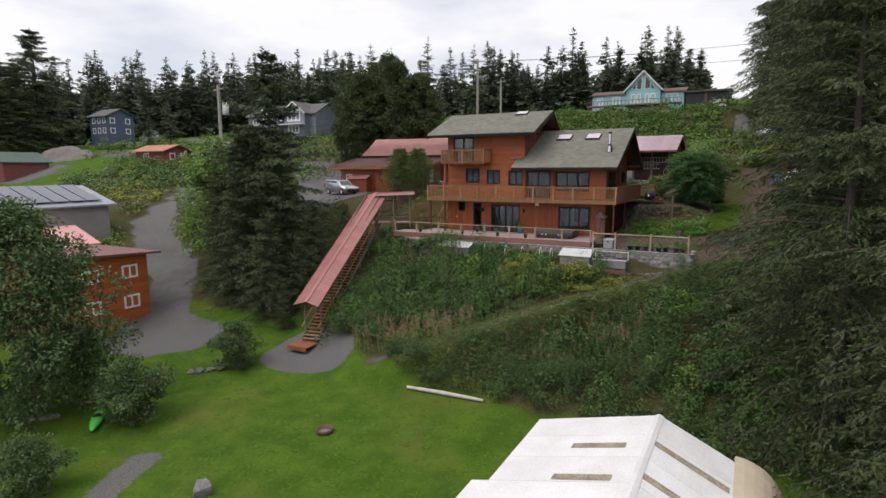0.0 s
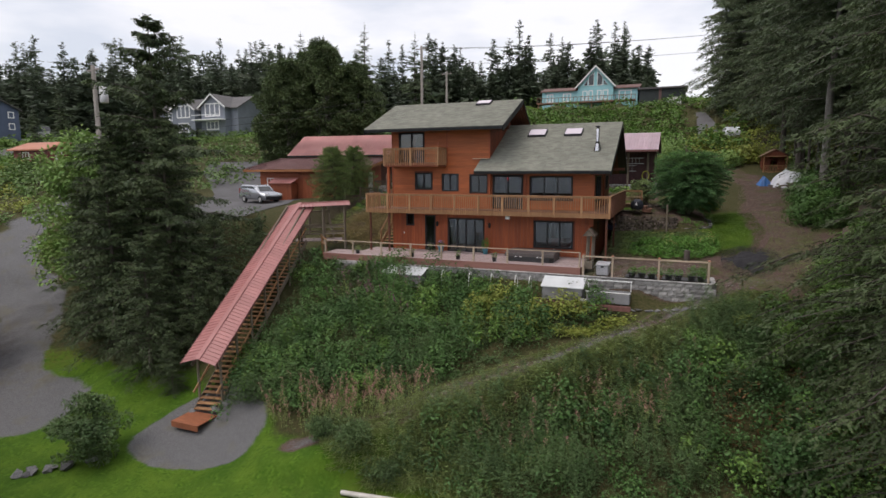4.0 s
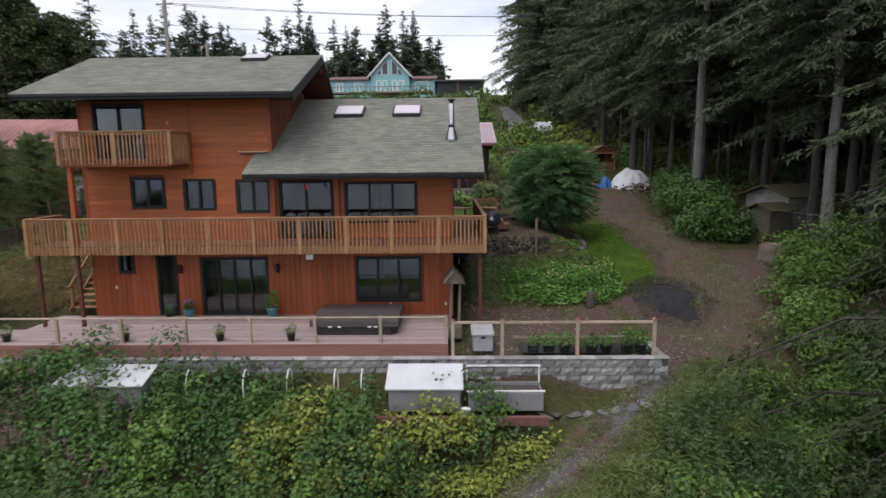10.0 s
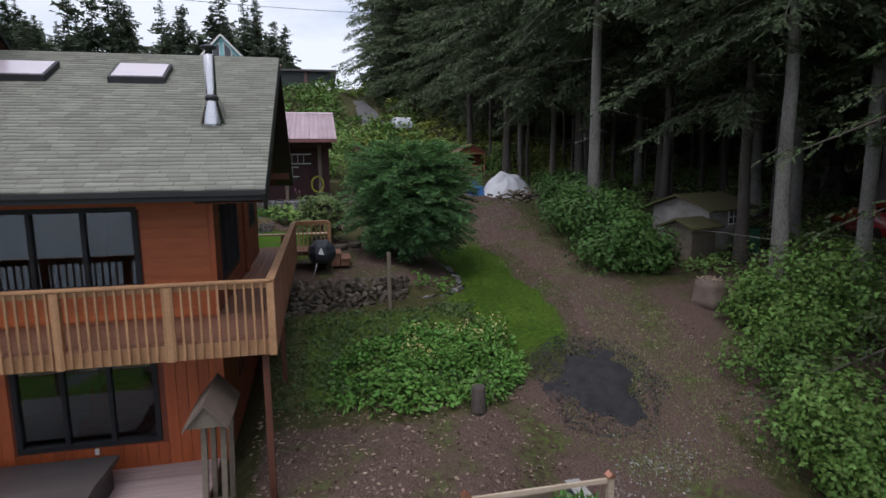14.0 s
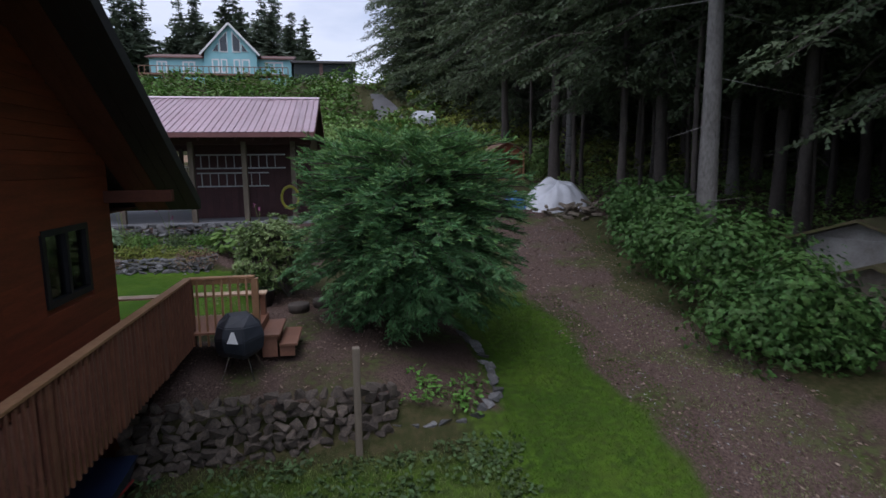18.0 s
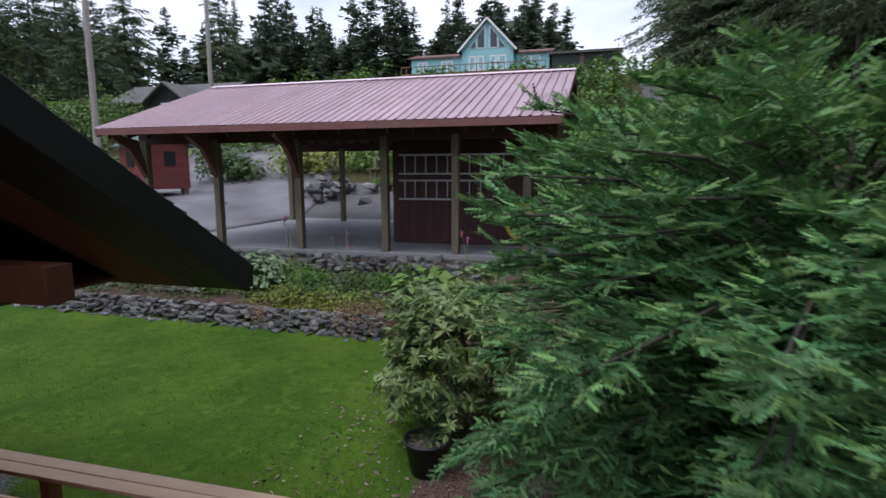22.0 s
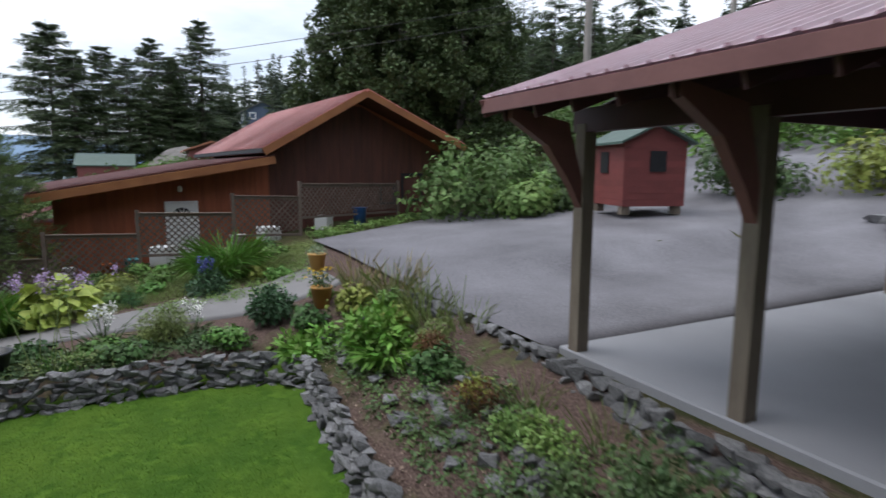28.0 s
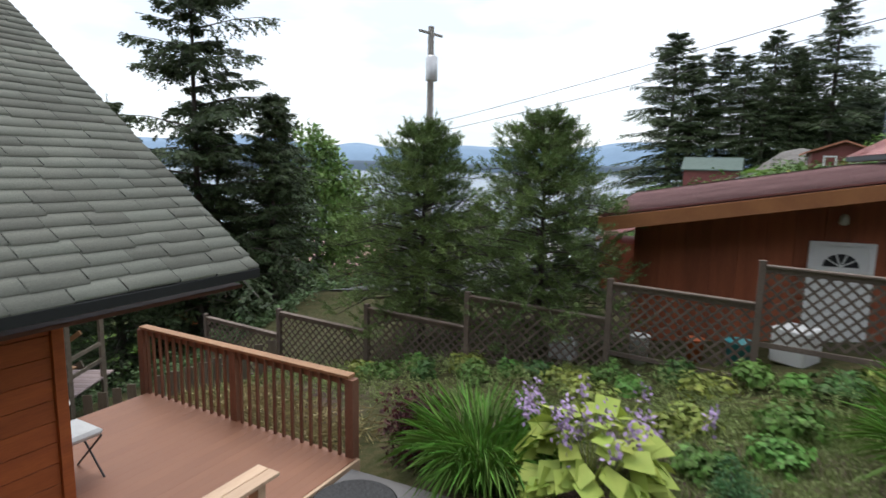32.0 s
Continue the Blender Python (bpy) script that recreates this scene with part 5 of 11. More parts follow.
part("roof_deck", prism([(54.6, 5.18), (61.5, 6.37), (61.5, 6.2), (54.6, 5.02)], "x", GX0 - 0.9, -31.6), SOFFIT, garage)
part("roof_deck", prism([(61.2, 6.64), (65.0, 8.82), (69.4, 6.94), (69.4, 6.78), (65.0, 8.66), (61.2, 6.48)], "x", GX0 + 0.1, -31.5), SOFFIT, garage)
gd = part("door", prism([(58.2, 2.78), (59.06, 2.78), (59.06, 4.8), (58.2, 4.8)], "x", -32.6, -32.53), WHITE, garage, "white door with a fan light")
for lo, hi in (((-32.57, 58.12, 2.78), (-32.5, 58.21, 4.87)), ((-32.57, 59.05, 2.78), (-32.5, 59.14, 4.87)), ((-32.57, 58.21, 4.8), (-32.5, 59.05, 4.87))):
    slab("casing", lo, hi, WHITE, gd)
bm = bmesh.new()
fan = [bm.verts.new((-32.522, 58.63 + 0.28 * math.cos(a), 4.42 + 0.24 * math.sin(a))) for a in np.linspace(0, math.pi, 13)]
bm.faces.new(fan)
part("fan_light", bm, DARKFRAME, gd)
for a in (36, 72, 108, 144):
    beam("muntin", (-32.515, 58.63, 4.42), (-32.515, 58.63 + 0.28 * math.cos(radians(a)), 4.42 + 0.24 * math.sin(radians(a))), 0.012, 0.02, WHITE, gd, c=0)
for lo, hi in (((-32.53, 58.32, 3.0), (-32.515, 58.58, 3.55)), ((-32.53, 58.68, 3.0), (-32.515, 58.94, 3.55)), ((-32.53, 58.32, 3.68), (-32.515, 58.58, 4.25)), ((-32.53, 58.68, 3.68), (-32.515, 58.94, 4.25))):
    slab("panel", lo, hi, WHITE, gd, c=0.006)
for y0, y1, z0, z1 in ((66.1, 66.7, 4.6, 5.35), (67.1, 68.0, 4.7, 5.75)):
    window(garage, "x", -32.57, y0, y1, z0, z1, 1, "window", 1)
part("wall_lamp", lathe([(0.03, 0.1), (0.07, 0.06), (0.08, -0.06), (0.04, -0.1)], 12, (-32.5, 58.6, 5.28)), WHITE, garage)
window(garage, "y", 55.07, -41.9, -41.2, 3.3, 4.35, -1, "window", 2, "", WHITE)
# low porch roof on the south side
metal_panels(garage, -41.0, -38.5, 53.6, 3.9, 55.1, 4.4, PINKROOF, 0.92, 0.31)
slab("porch_wall", (-40.9, 53.8, 2.0), (-38.6, 55.0, 3.85), GARAGEWALL, garage)

# the garage stands askew to the house
garage.matrix_basis = Matrix.Translation((-33.06, 65.43, 0)) @ Matrix.Rotation(radians(6.8), 4, "Z") @ Matrix.Translation((31.42, -65.3, 0.23)) @ Matrix.Translation(garage.location)

# ---- stepped lattice fence ----
fence = thing("lattice_fence", "stepped weathered lattice fence with dark posts", "fence", at=(-30.9, 55, 3))
FY = (44.8, 47.4, 50.0, 52.43, 55.15, 57.4, 60.0, 62.1, 66.5)
FZ = (2.3, 2.8, 3.26, 3.83, 4.4, 4.93, 5.38, 5.72, 5.7)
FXS = (-30.9,) * 7 + (-31.2, -33.5)
for x, y, z in zip(FXS, FY, FZ):
    slab("post", (x - 0.05, y - 0.05, z - 1.8), (x + 0.05, y + 0.05, z + 0.06), LATTICEWOOD, fence)
for i in range(len(FY) - 1):
    p, q = Vector((FXS[i], FY[i] + 0.05, 0)), Vector((FXS[i + 1], FY[i + 1] - 0.05, 0))
    top, bot = FZ[i] - 0.02, FZ[i] - 1.25
    if i == 7:
        top, bot = 5.7, 4.6
    drop = -0.07
    beam("cap_rail", p + Vector((0, 0, top)), q + Vector((0, 0, top + drop)), 0.13, 0.035, LATTICEWOOD, fence)
    beam("top_bar", p + Vector((0, 0, top - 0.06)), q + Vector((0, 0, top - 0.06 + drop)), 0.04, 0.08, LATTICEWOOD, fence)
    beam("bottom_bar", p + Vector((0, 0, bot)), q + Vector((0, 0, bot + drop)), 0.04, 0.08, LATTICEWOOD, fence)
    length, hgt = (q - p).length, top - bot - 0.1
    d = (q - p).normalized()
    gap = 0.185
    for s in (1, -1):
        k = -hgt
        while k < length:
            a0, a1 = max(k, 0), min(k + hgt, length)
            if a1 - a0 > 0.04:
                za, zb = ((a0 - k), (a1 - k)) if s > 0 else (hgt - (a0 - k), hgt - (a1 - k))
                off = Vector((0.008 * s, 0, bot + 0.05))
                beam("slat", p + d * a0 + off + Vector((0, 0, za)), p + d * a1 + off + Vector((0, 0, zb)), 0.008, 0.038, LATTICEWOOD, fence, c=0)
            k += gap
# solid board fence going down to the covered stairs
bfence = thing("board_fence", "low weathered plank retaining fence", "fence", at=(-29.5, 46, 0.6))
for i in range(14):
    x, y = -28.2 - i * 0.2, 44.0 + i * 0.25
    z = on(x, y)
    slab("plank", (x - 0.1, y - 0.012, z - 0.2), (x + 0.1, y + 0.012, z + 0.85), POSTWOOD, bfence, turn=-52)

# ---- covered outdoor stairs ----
stair = thing("covered_stairs", "long covered wooden stairway with a faded red metal roof", "stairs", at=(-27, 30, -7.2))
SA, SB = Vector((-27.05, 29.9, -6.85)), Vector((-29.2, 41.0, 0.55))
dirn = (SB - SA)
flat = Vector((dirn.x, dirn.y, 0))
flat.length
fwd = flat.normalized()
side_v = Vector((fwd.y, -fwd.x, 0))
n_steps = 40
HW = 0.62
for k in range(n_steps):
    c = SA + dirn * (k / n_steps) + Vector((0, 0, 0.1))
    beam("tread", c - side_v * HW, c + side_v * HW, 0.27, 0.045, DECKWOOD, stair)
for s in (-1, 1):
    off = side_v * (HW + 0.03) * s
    beam("stringer", SA + off, SB + off, 0.05, 0.28, POSTWOOD, stair)
    beam("hand_rail", SA + off + Vector((0, 0, 0.95)), SB + off + Vector((0, 0, 0.95)), 0.05, 0.12, DECKWOOD, stair)
    for k in range(7):
        c = SA + dirn * ((k + 0.3) / 7.0) + off
        gz = on(c.x, c.y)
        beam("post", Vector((c.x, c.y, min(gz, c.z) - 0.2)), c + Vector((0, 0, 2.42)), 0.1, 0.1, POSTWOOD, stair)
    beam("eave_beam", SA + off + Vector((0, 0, 2.4)), SB + off + Vector((0, 0, 2.4)), 0.08, 0.16, POSTWOOD, stair)


def sloped_roof(parent, a, b, half, rise, material, width=0.7, over=0.35):
    """Two ribbed slopes along the line from a to b."""
    a, b = Vector(a), Vector(b)
    d = b - a
    n = round(d.length / width)
    u = d.normalized()
    f = Vector((d.x, d.y, 0)).normalized()
    s = Vector((f.y, -f.x, 0))
    w = d.length / n
    for sg in (-1, 1):
        e = s * sg * half + Vector((0, 0, -rise))
        nrm = u.cross(e).normalized()
        if nrm.z < 0:
            nrm = -nrm
        for i in range(n):
            bm = bmesh.new()
            prof = []
            for k in range(3):
                q = k * w / 3
                prof += [(q, 0.028), (q + 0.03, 0.028), (q + 0.05, 0), (q + w / 3 - 0.02, 0)]
            prof.append((w, 0.028))
            hi = [bm.verts.new(a + u * (i * w + q) + nrm * h) for q, h in prof]
            lo = [bm.verts.new(a + u * (i * w + q) + e + nrm * h) for q, h in prof]
            for j in range(len(prof) - 1):
                bm.faces.new((lo[j], lo[j + 1], hi[j + 1], hi[j]))
            bmesh.ops.recalc_face_normals(bm, faces=bm.faces)
            bmesh.ops.solidify(bm, geom=bm.faces[:], thickness=0.008)
            part("roof_panel", bm, material, parent)
    beam("ridge_cap", a + Vector((0, 0, 0.03)), b + Vector((0, 0, 0.03)), 0.26, 0.03, material, parent)


RA, RB = SA + Vector((0, -0.35, 2.85)), SB + Vector((0.1, 0.3, 2.62))
sloped_roof(stair, RA, RB, 1.0, 0.28, STAIRROOF)
for s in (-1, 1):
    e = side_v * s * 0.98 + Vector((0, 0, -0.3))
    beam("fascia", RA + e, RB + e, 0.03, 0.12, TRIMRED, stair)
# landing at the top with its own level roof
TL = Vector((-29.2, 41.6, 0.55))
TE = Vector((-26.7, 43.1, 0.55))
sloped_roof(stair, RB + Vector((-0.2, 0.1, -0.05)), TE + Vector((0.3, 0.2, 2.68)), 0.95, 0.22, STAIRROOF, 0.6)
ld = (TE - TL).normalized()
lv = Vector((ld.y, -ld.x, 0))
for k in range(20):
    c = TL - ld * 0.4 + ld * (k * 0.16)
    beam("deck_board", c - lv * 0.8, c + lv * 0.8, 0.15, 0.04, GREYDECK, stair)
for k in range(3):
    for s in (-1, 1):
        c = TL + (TE - TL) * (k / 2) + lv * 0.78 * s
        beam("post", Vector((c.x, c.y, on(c.x, c.y) - 0.2)), c + Vector((0, 0, 2.3)), 0.11, 0.11, POSTWOOD, stair)
for s in (-1, 1):
    for h in (0.5, 0.95):
        beam("rail", TL + lv * 0.78 * s + Vector((0, 0, h)), TE + lv * 0.78 * s + Vector((0, 0, h)), 0.05, 0.1, POSTWOOD, stair)
pl = SA + Vector((0.0, -0.75, -0.12))
for k in range(9):
    slab("platform_board", (pl.x - 0.85, pl.y - 0.65 + k * 0.145, pl.z), (pl.x + 0.85, pl.y - 0.51 + k * 0.145, pl.z + 0.05), mat("red_stained_platform", (0.32, 0.11, 0.05), None, 0.6, 2, 20, 0.1, piece=0.1) if k == 0 else bpy.data.materials["red_stained_platform"], stair)
slab("platform_rim", (pl.x - 0.85, pl.y - 0.7, pl.z - 0.25), (pl.x + 0.85, pl.y - 0.65, pl.z + 0.05), bpy.data.materials["red_stained_platform"], stair)
# plain rail between the landing and the lower deck
lk = thing("path_rail", "simple two-bar wooden rail by the deck path", "rail", at=(-27, 42, 0))
pts = [(-26.5, 40.4), (-27.6, 41.6), (-28.2, 42.4)]
for x, y in pts:
    slab("post", (x - 0.05, y - 0.05, on(x, y) - 0.2), (x + 0.05, y + 0.05, 0.9), DECKWOOD, lk)
for (x0, y0), (x1, y1) in zip(pts, pts[1:]):
    for h in (0.45, 0.85):
        beam("bar", (x0, y0, h), (x1, y1, h), 0.04, 0.09, DECKWOOD, lk)

# ---- silver car on the drive ----
SILVER = mat("silver_car_paint", (0.42, 0.44, 0.47), (0.38, 0.40, 0.43), 0.25, 2, 40, 0, metal=0.5, coat=0.6)
CARGLASS = mat("car_glass", (0.02, 0.025, 0.03), None, 0.08, 3, 30, 0, spec=0.8)
TYRE = mat("tyre_rubber", (0.02, 0.02, 0.02), None, 0.85, 5, 60, 0.1)
TAIL = mat("tail_light_red", (0.30, 0.01, 0.01), None, 0.3, 5, 40, 0)


def car_body(profile, half, taper):
    bm = bmesh.new()
    rows = []
    for s, k in ((-1, 1), (-0.92, 0.0), (0.92, 0.0), (1, 1)):
        rows.append([bm.verts.new((x, s * (half - (taper if z > 1.0 else 0)), z)) for x, z in profile])
    n = len(profile)
    for a, b in zip(rows, rows[1:]):
        for i in range(n):
            bm.faces.new((a[i], a[(i + 1) % n], b[(i + 1) % n], b[i]))
    bm.faces.new(rows[0])
    bm.faces.new(rows[-1])
    bmesh.ops.recalc_face_normals(bm, faces=bm.faces)
    bmesh.ops.bevel(bm, geom=[e for e in bm.edges if e.calc_face_angle(0) > 0.5], offset=0.04, segments=2, affect="EDGES")
    for f in bm.faces:
        f.smooth = True
    return bm


suv = thing("silver_car", "silver estate car parked on the drive", "car", at=(0, 0, 0))
BODY = [(-2.2, 0.3), (2.15, 0.3), (2.25, 0.55), (2.2, 0.85), (1.15, 1.0), (0.55, 1.52), (-0.2, 1.66), (-1.9, 1.64), (-2.15, 1.0), (-2.25, 0.6)]
part("body", car_body(BODY, 0.88, 0.12), SILVER, suv)
for s in (-1, 1):
    y = s * 0.785
    for a, b, c, d in (((0.95, 1.05), (0.5, 1.45), (0.05, 1.5), (0.05, 1.05)), ((-0.02, 1.05), (-0.02, 1.5), (-0.85, 1.52), (-0.85, 1.05)), ((-0.92, 1.05), (-0.92, 1.52), (-1.8, 1.5), (-2.0, 1.1))):
        part("side_window", prism([a, b, c, d], "y", y, y + s * 0.012), CARGLASS, suv)
    for x in (1.35, -1.35):
        wh = part("wheel", prism([(x + 0.33 * math.cos(t), 0.33 + 0.33 * math.sin(t)) for t in np.linspace(0, 2 * math.pi, 20, endpoint=False)], "y", s * 0.7, s * 0.9), TYRE, suv)
        part("rim", prism([(x + 0.2 * math.cos(t), 0.33 + 0.2 * math.sin(t)) for t in np.linspace(0, 2 * math.pi, 16, endpoint=False)], "y", s * 0.9, s * 0.912), ALU, wh)
    part("headlight", prism([(2.12, 0.68), (2.26, 0.68), (2.2, 0.86), (2.05, 0.88)], "y", s * 0.55, s * 0.86), ALU, suv)
    part("tail_light", prism([(-2.24, 0.8), (-2.16, 0.8), (-2.1, 1.3), (-2.17, 1.3)], "y", s * 0.7, s * 0.86), TAIL, suv)
part("windscreen", prism([(-0.66, 0), (0.66, 0), (0.58, 1), (-0.58, 1)], "z", 0, 0.012), CARGLASS, suv)
ws = [o for o in suv.children if o.name.startswith("windscreen")][0]
for v in ws.data.vertices:
    y, f, k = v.co.x, v.co.y, v.co.z
    v.co = (1.08 - 0.5 * f + k, y, 1.05 + 0.43 * f + k)
part("bumper", prism([(2.18, 0.32), (2.32, 0.35), (2.32, 0.58), (2.2, 0.62)], "y", -0.8, 0.8), BLACK, suv)
part("roof_rack", prism([(-1.6, 1.68), (0.2, 1.70), (0.2, 1.72), (-1.6, 1.70)], "y", -0.55, -0.5), BLACK, suv)
suv.matrix_basis = Matrix.Translation((-41.2, 51.6, on(-41.2, 51.6) + 0.07)) @ Matrix.Rotation(radians(-18), 4, "Z")
for o in suv.children:
    o.matrix_parent_inverse = Matrix.Identity(4)

# clutter behind the lattice fence
CLUT = ((-31.6, 54.2, 0.5, 0.35, "white_crate", WHITE), (-31.5, 55.6, 0.35, 0.5, "plastic_tub", WHITE), (-31.7, 56.5, 0.3, 0.4, "plastic_tub", mat("orange_plastic", (0.55, 0.13, 0.03), None, 0.5, 3, 30, 0.02)),
        (-31.5, 57.2, 0.45, 0.4, "plastic_tub", mat("teal_plastic", (0.05, 0.30, 0.33), None, 0.5, 3, 30, 0.02)), (-31.7, 58.0, 0.55, 0.6, "white_crate", WHITE), (-31.6, 60.2, 0.5, 0.45, "plastic_tub", WHITE),
        (-31.9, 61.2, 0.6, 0.5, "white_crate", WHITE), (-32.4, 63.2, 0.5, 0.5, "white_crate", WHITE), (-32.6, 64.6, 0.5, 0.6, "plastic_tub", mat("blue_plastic", (0.04, 0.13, 0.40), None, 0.5, 3, 30, 0.02)))
for x, y, w_, h_, nm, m_ in CLUT:
    z = on(x, y)
    if nm == "plastic_tub":
        ob = part(nm, lathe([(w_ * 0.4, 0), (w_ * 0.5, h_), (w_ * 0.54, h_ + 0.02), (w_ * 0.46, h_ + 0.02), (w_ * 0.4, h_ * 0.3)], 14, (x, y, z)), m_, None)
        tagged(ob, "plastic tub standing behind the lattice fence", "tub", "clutter behind the fence")
    else:
        ob = slab(nm, (x - w_ / 2, y - w_ / 2, z), (x + w_ / 2, y + w_ / 2, z + h_), m_, None, c=0.03, turn=15 * y)
        tagged(ob, "white box standing behind the lattice fence", "box", "clutter behind the fence")


# ---- plants ----
def unit(v):
    return v / np.maximum(np.linalg.norm(v, axis=-1, keepdims=True), 1e-9)


def cards(P, D, L, W, r, fold=0.25):
    """Folded leaf shapes: two triangles each, at P along D, L long and W wide."""
    n = len(P)
    D = unit(D)
    S = unit(np.cross(D, unit(r.normal(size=(n, 3)) * 0.6 + np.array([0, 0, 1]))))
    N = np.cross(S, D)
    L, W = np.broadcast_to(L, n)[:, None], np.broadcast_to(W, n)[:, None]
    mid = P + D * L * 0.45 + N * W * fold
    V = np.stack([P, mid + S * W / 2 - N * W * fold, P + D * L - N * L * 0.12, mid - S * W / 2 - N * W * fold], 1).reshape(-1, 3)
    k = np.arange(n)[:, None] * 4
    F = np.concatenate([k + np.array([[0, 1, 2]]), k + np.array([[0, 2, 3]])])
    return V, F


def fronds(P, D, L, W, r, teeth=4, lift=0.5):
    """Saw-edged sprays: an axis with pointed side twigs in one plane, joined into one shape each."""
    n = len(P)
    D = unit(D)
    S = unit(np.cross(D, unit(r.normal(size=(n, 3)) * lift + np.array([0, 0, 1]))))
    N = np.cross(S, D)
    L, W = np.broadcast_to(L, n)[:, None], np.broadcast_to(W, n)[:, None]
    rows = [P + D * L * (j / teeth) - N * L * 0.10 * (j / teeth) ** 2 for j in range(teeth + 1)]
    for j in range(teeth):
        reach = W * (1 - 0.7 * (j / teeth) ** 1.5) * r.uniform(0.7, 1.2, (n, 1))
        mid = P + D * L * ((j + 1.15) / teeth) - N * (L * 0.10 * (j / teeth) ** 2 + reach * 0.3)
        rows += [mid + S * reach, mid - S * reach]
    V = np.stack(rows, 1).reshape(-1, 3)
    m = 3 * teeth + 1
    k = np.arange(n)[:, None] * m
    F = []
    for j in range(teeth):
        a, b = teeth + 1 + 2 * j, teeth + 2 + 2 * j
        F += [k + np.array([[j, a, j + 1]]), k + np.array([[j, j + 1, b]])]
    return V, np.concatenate(F)


def trefoils(P, N, L, r, wide=0.62, hang_down=0.35, leaflets=3):
    """Compound leaves facing along N: three or five leaflets spread from one stalk."""
    n = len(P)
    N = unit(N + r.normal(0, 0.28, (n, 3)))
    D = r.normal(0, 0.6, (n, 3)) + np.array([0, 0, -hang_down])
    D = unit(D - N * (D * N).sum(1, keepdims=True))
    S = np.cross(N, D)
    L = np.broadcast_to(L, n)[:, None]
    V = []
    for j in range(leaflets):
        a = (j - (leaflets - 1) / 2) * (1.05 if leaflets == 3 else 0.72)
        d = D * math.cos(a) + S * math.sin(a)
        e = S * math.cos(a) - D * math.sin(a)
        ln = L * (1.0 if abs(a) < 0.1 else 0.82)
        tipped = P + d * ln - N * ln * 0.16
        V += [P, P + d * ln * 0.5 + e * ln * wide / 2 - N * ln * 0.03, tipped, P + d * ln * 0.5 - e * ln * wide / 2 - N * ln * 0.03]
    V = np.stack(V, 1).reshape(-1, 3)
    k = np.arange(n)[:, None] * 4 * leaflets
    F = []
    for j in range(leaflets):
        F += [k + np.array([[4 * j, 4 * j + 1, 4 * j + 2]]), k + np.array([[4 * j, 4 * j + 2, 4 * j + 3]])]
    return V, np.concatenate(F)


def stick(P, Q, r0, r1, sides=3):
    """Tapered bars between points, joined."""
    P, Q = np.asarray(P, float), np.asarray(Q, float)
    n = len(P)
    D = unit(Q - P)
    A = unit(np.cross(D, np.where(np.abs(D[:, 2:3]) < 0.9, np.array([[0, 0, 1.0]]), np.array([[1.0, 0, 0]]))))
    B = np.cross(D, A)
    r0, r1 = np.broadcast_to(r0, n)[:, None], np.broadcast_to(r1, n)[:, None]
    V = []
    for k in range(sides):
        a = 2 * math.pi * k / sides
        e = A * math.cos(a) + B * math.sin(a)
        V += [P + e * r0, Q + e * r1]
    V = np.stack(V, 1).reshape(-1, 3)
    base = np.arange(n)[:, None] * 2 * sides
    F = []
    for k in range(sides):
        a, b, c, d = 2 * k, 2 * k + 1, 2 * ((k + 1) % sides) + 1, 2 * ((k + 1) % sides)
        F += [base + np.array([[a, d, c]]), base + np.array([[a, c, b]])]
    return V, np.concatenate(F)


def join(*pairs):
    V, F, k = [], [], 0
    for v, f in pairs:
        V.append(v)
        F.append(f + k)
        k += len(v)
    return np.concatenate(V), np.concatenate(F)


def trunk_curve(H, r0, r, lean=0.02, seg=10, sides=9, flare=1.35):
    z = np.linspace(0, H, seg + 1)
    x = np.cumsum(r.normal(0, lean, seg + 1)) * H / seg
    y = np.cumsum(r.normal(0, lean, seg + 1)) * H / seg
    x, y = x - x[0], y - y[0]
    rad = r0 * (1 - 0.93 * z / H) * np.where(z < 0.06 * H, flare - (flare - 1) * z / (0.06 * H), 1)
    a = np.linspace(0, 2 * math.pi, sides, endpoint=False)
    wob = 1 + 0.08 * r.normal(size=(seg + 1, sides))
    V = np.stack([x[:, None] + rad[:, None] * wob * np.cos(a), y[:, None] + rad[:, None] * wob * np.sin(a), np.repeat(z[:, None], sides, 1)], -1).reshape(-1, 3)
    F = []
    for i in range(seg):
        for k in range(sides):
            p, q = i * sides + k, i * sides + (k + 1) % sides
            F += [(p, q, q + sides), (p, q + sides, p + sides)]
    return (V, np.array(F)), (z, x, y)


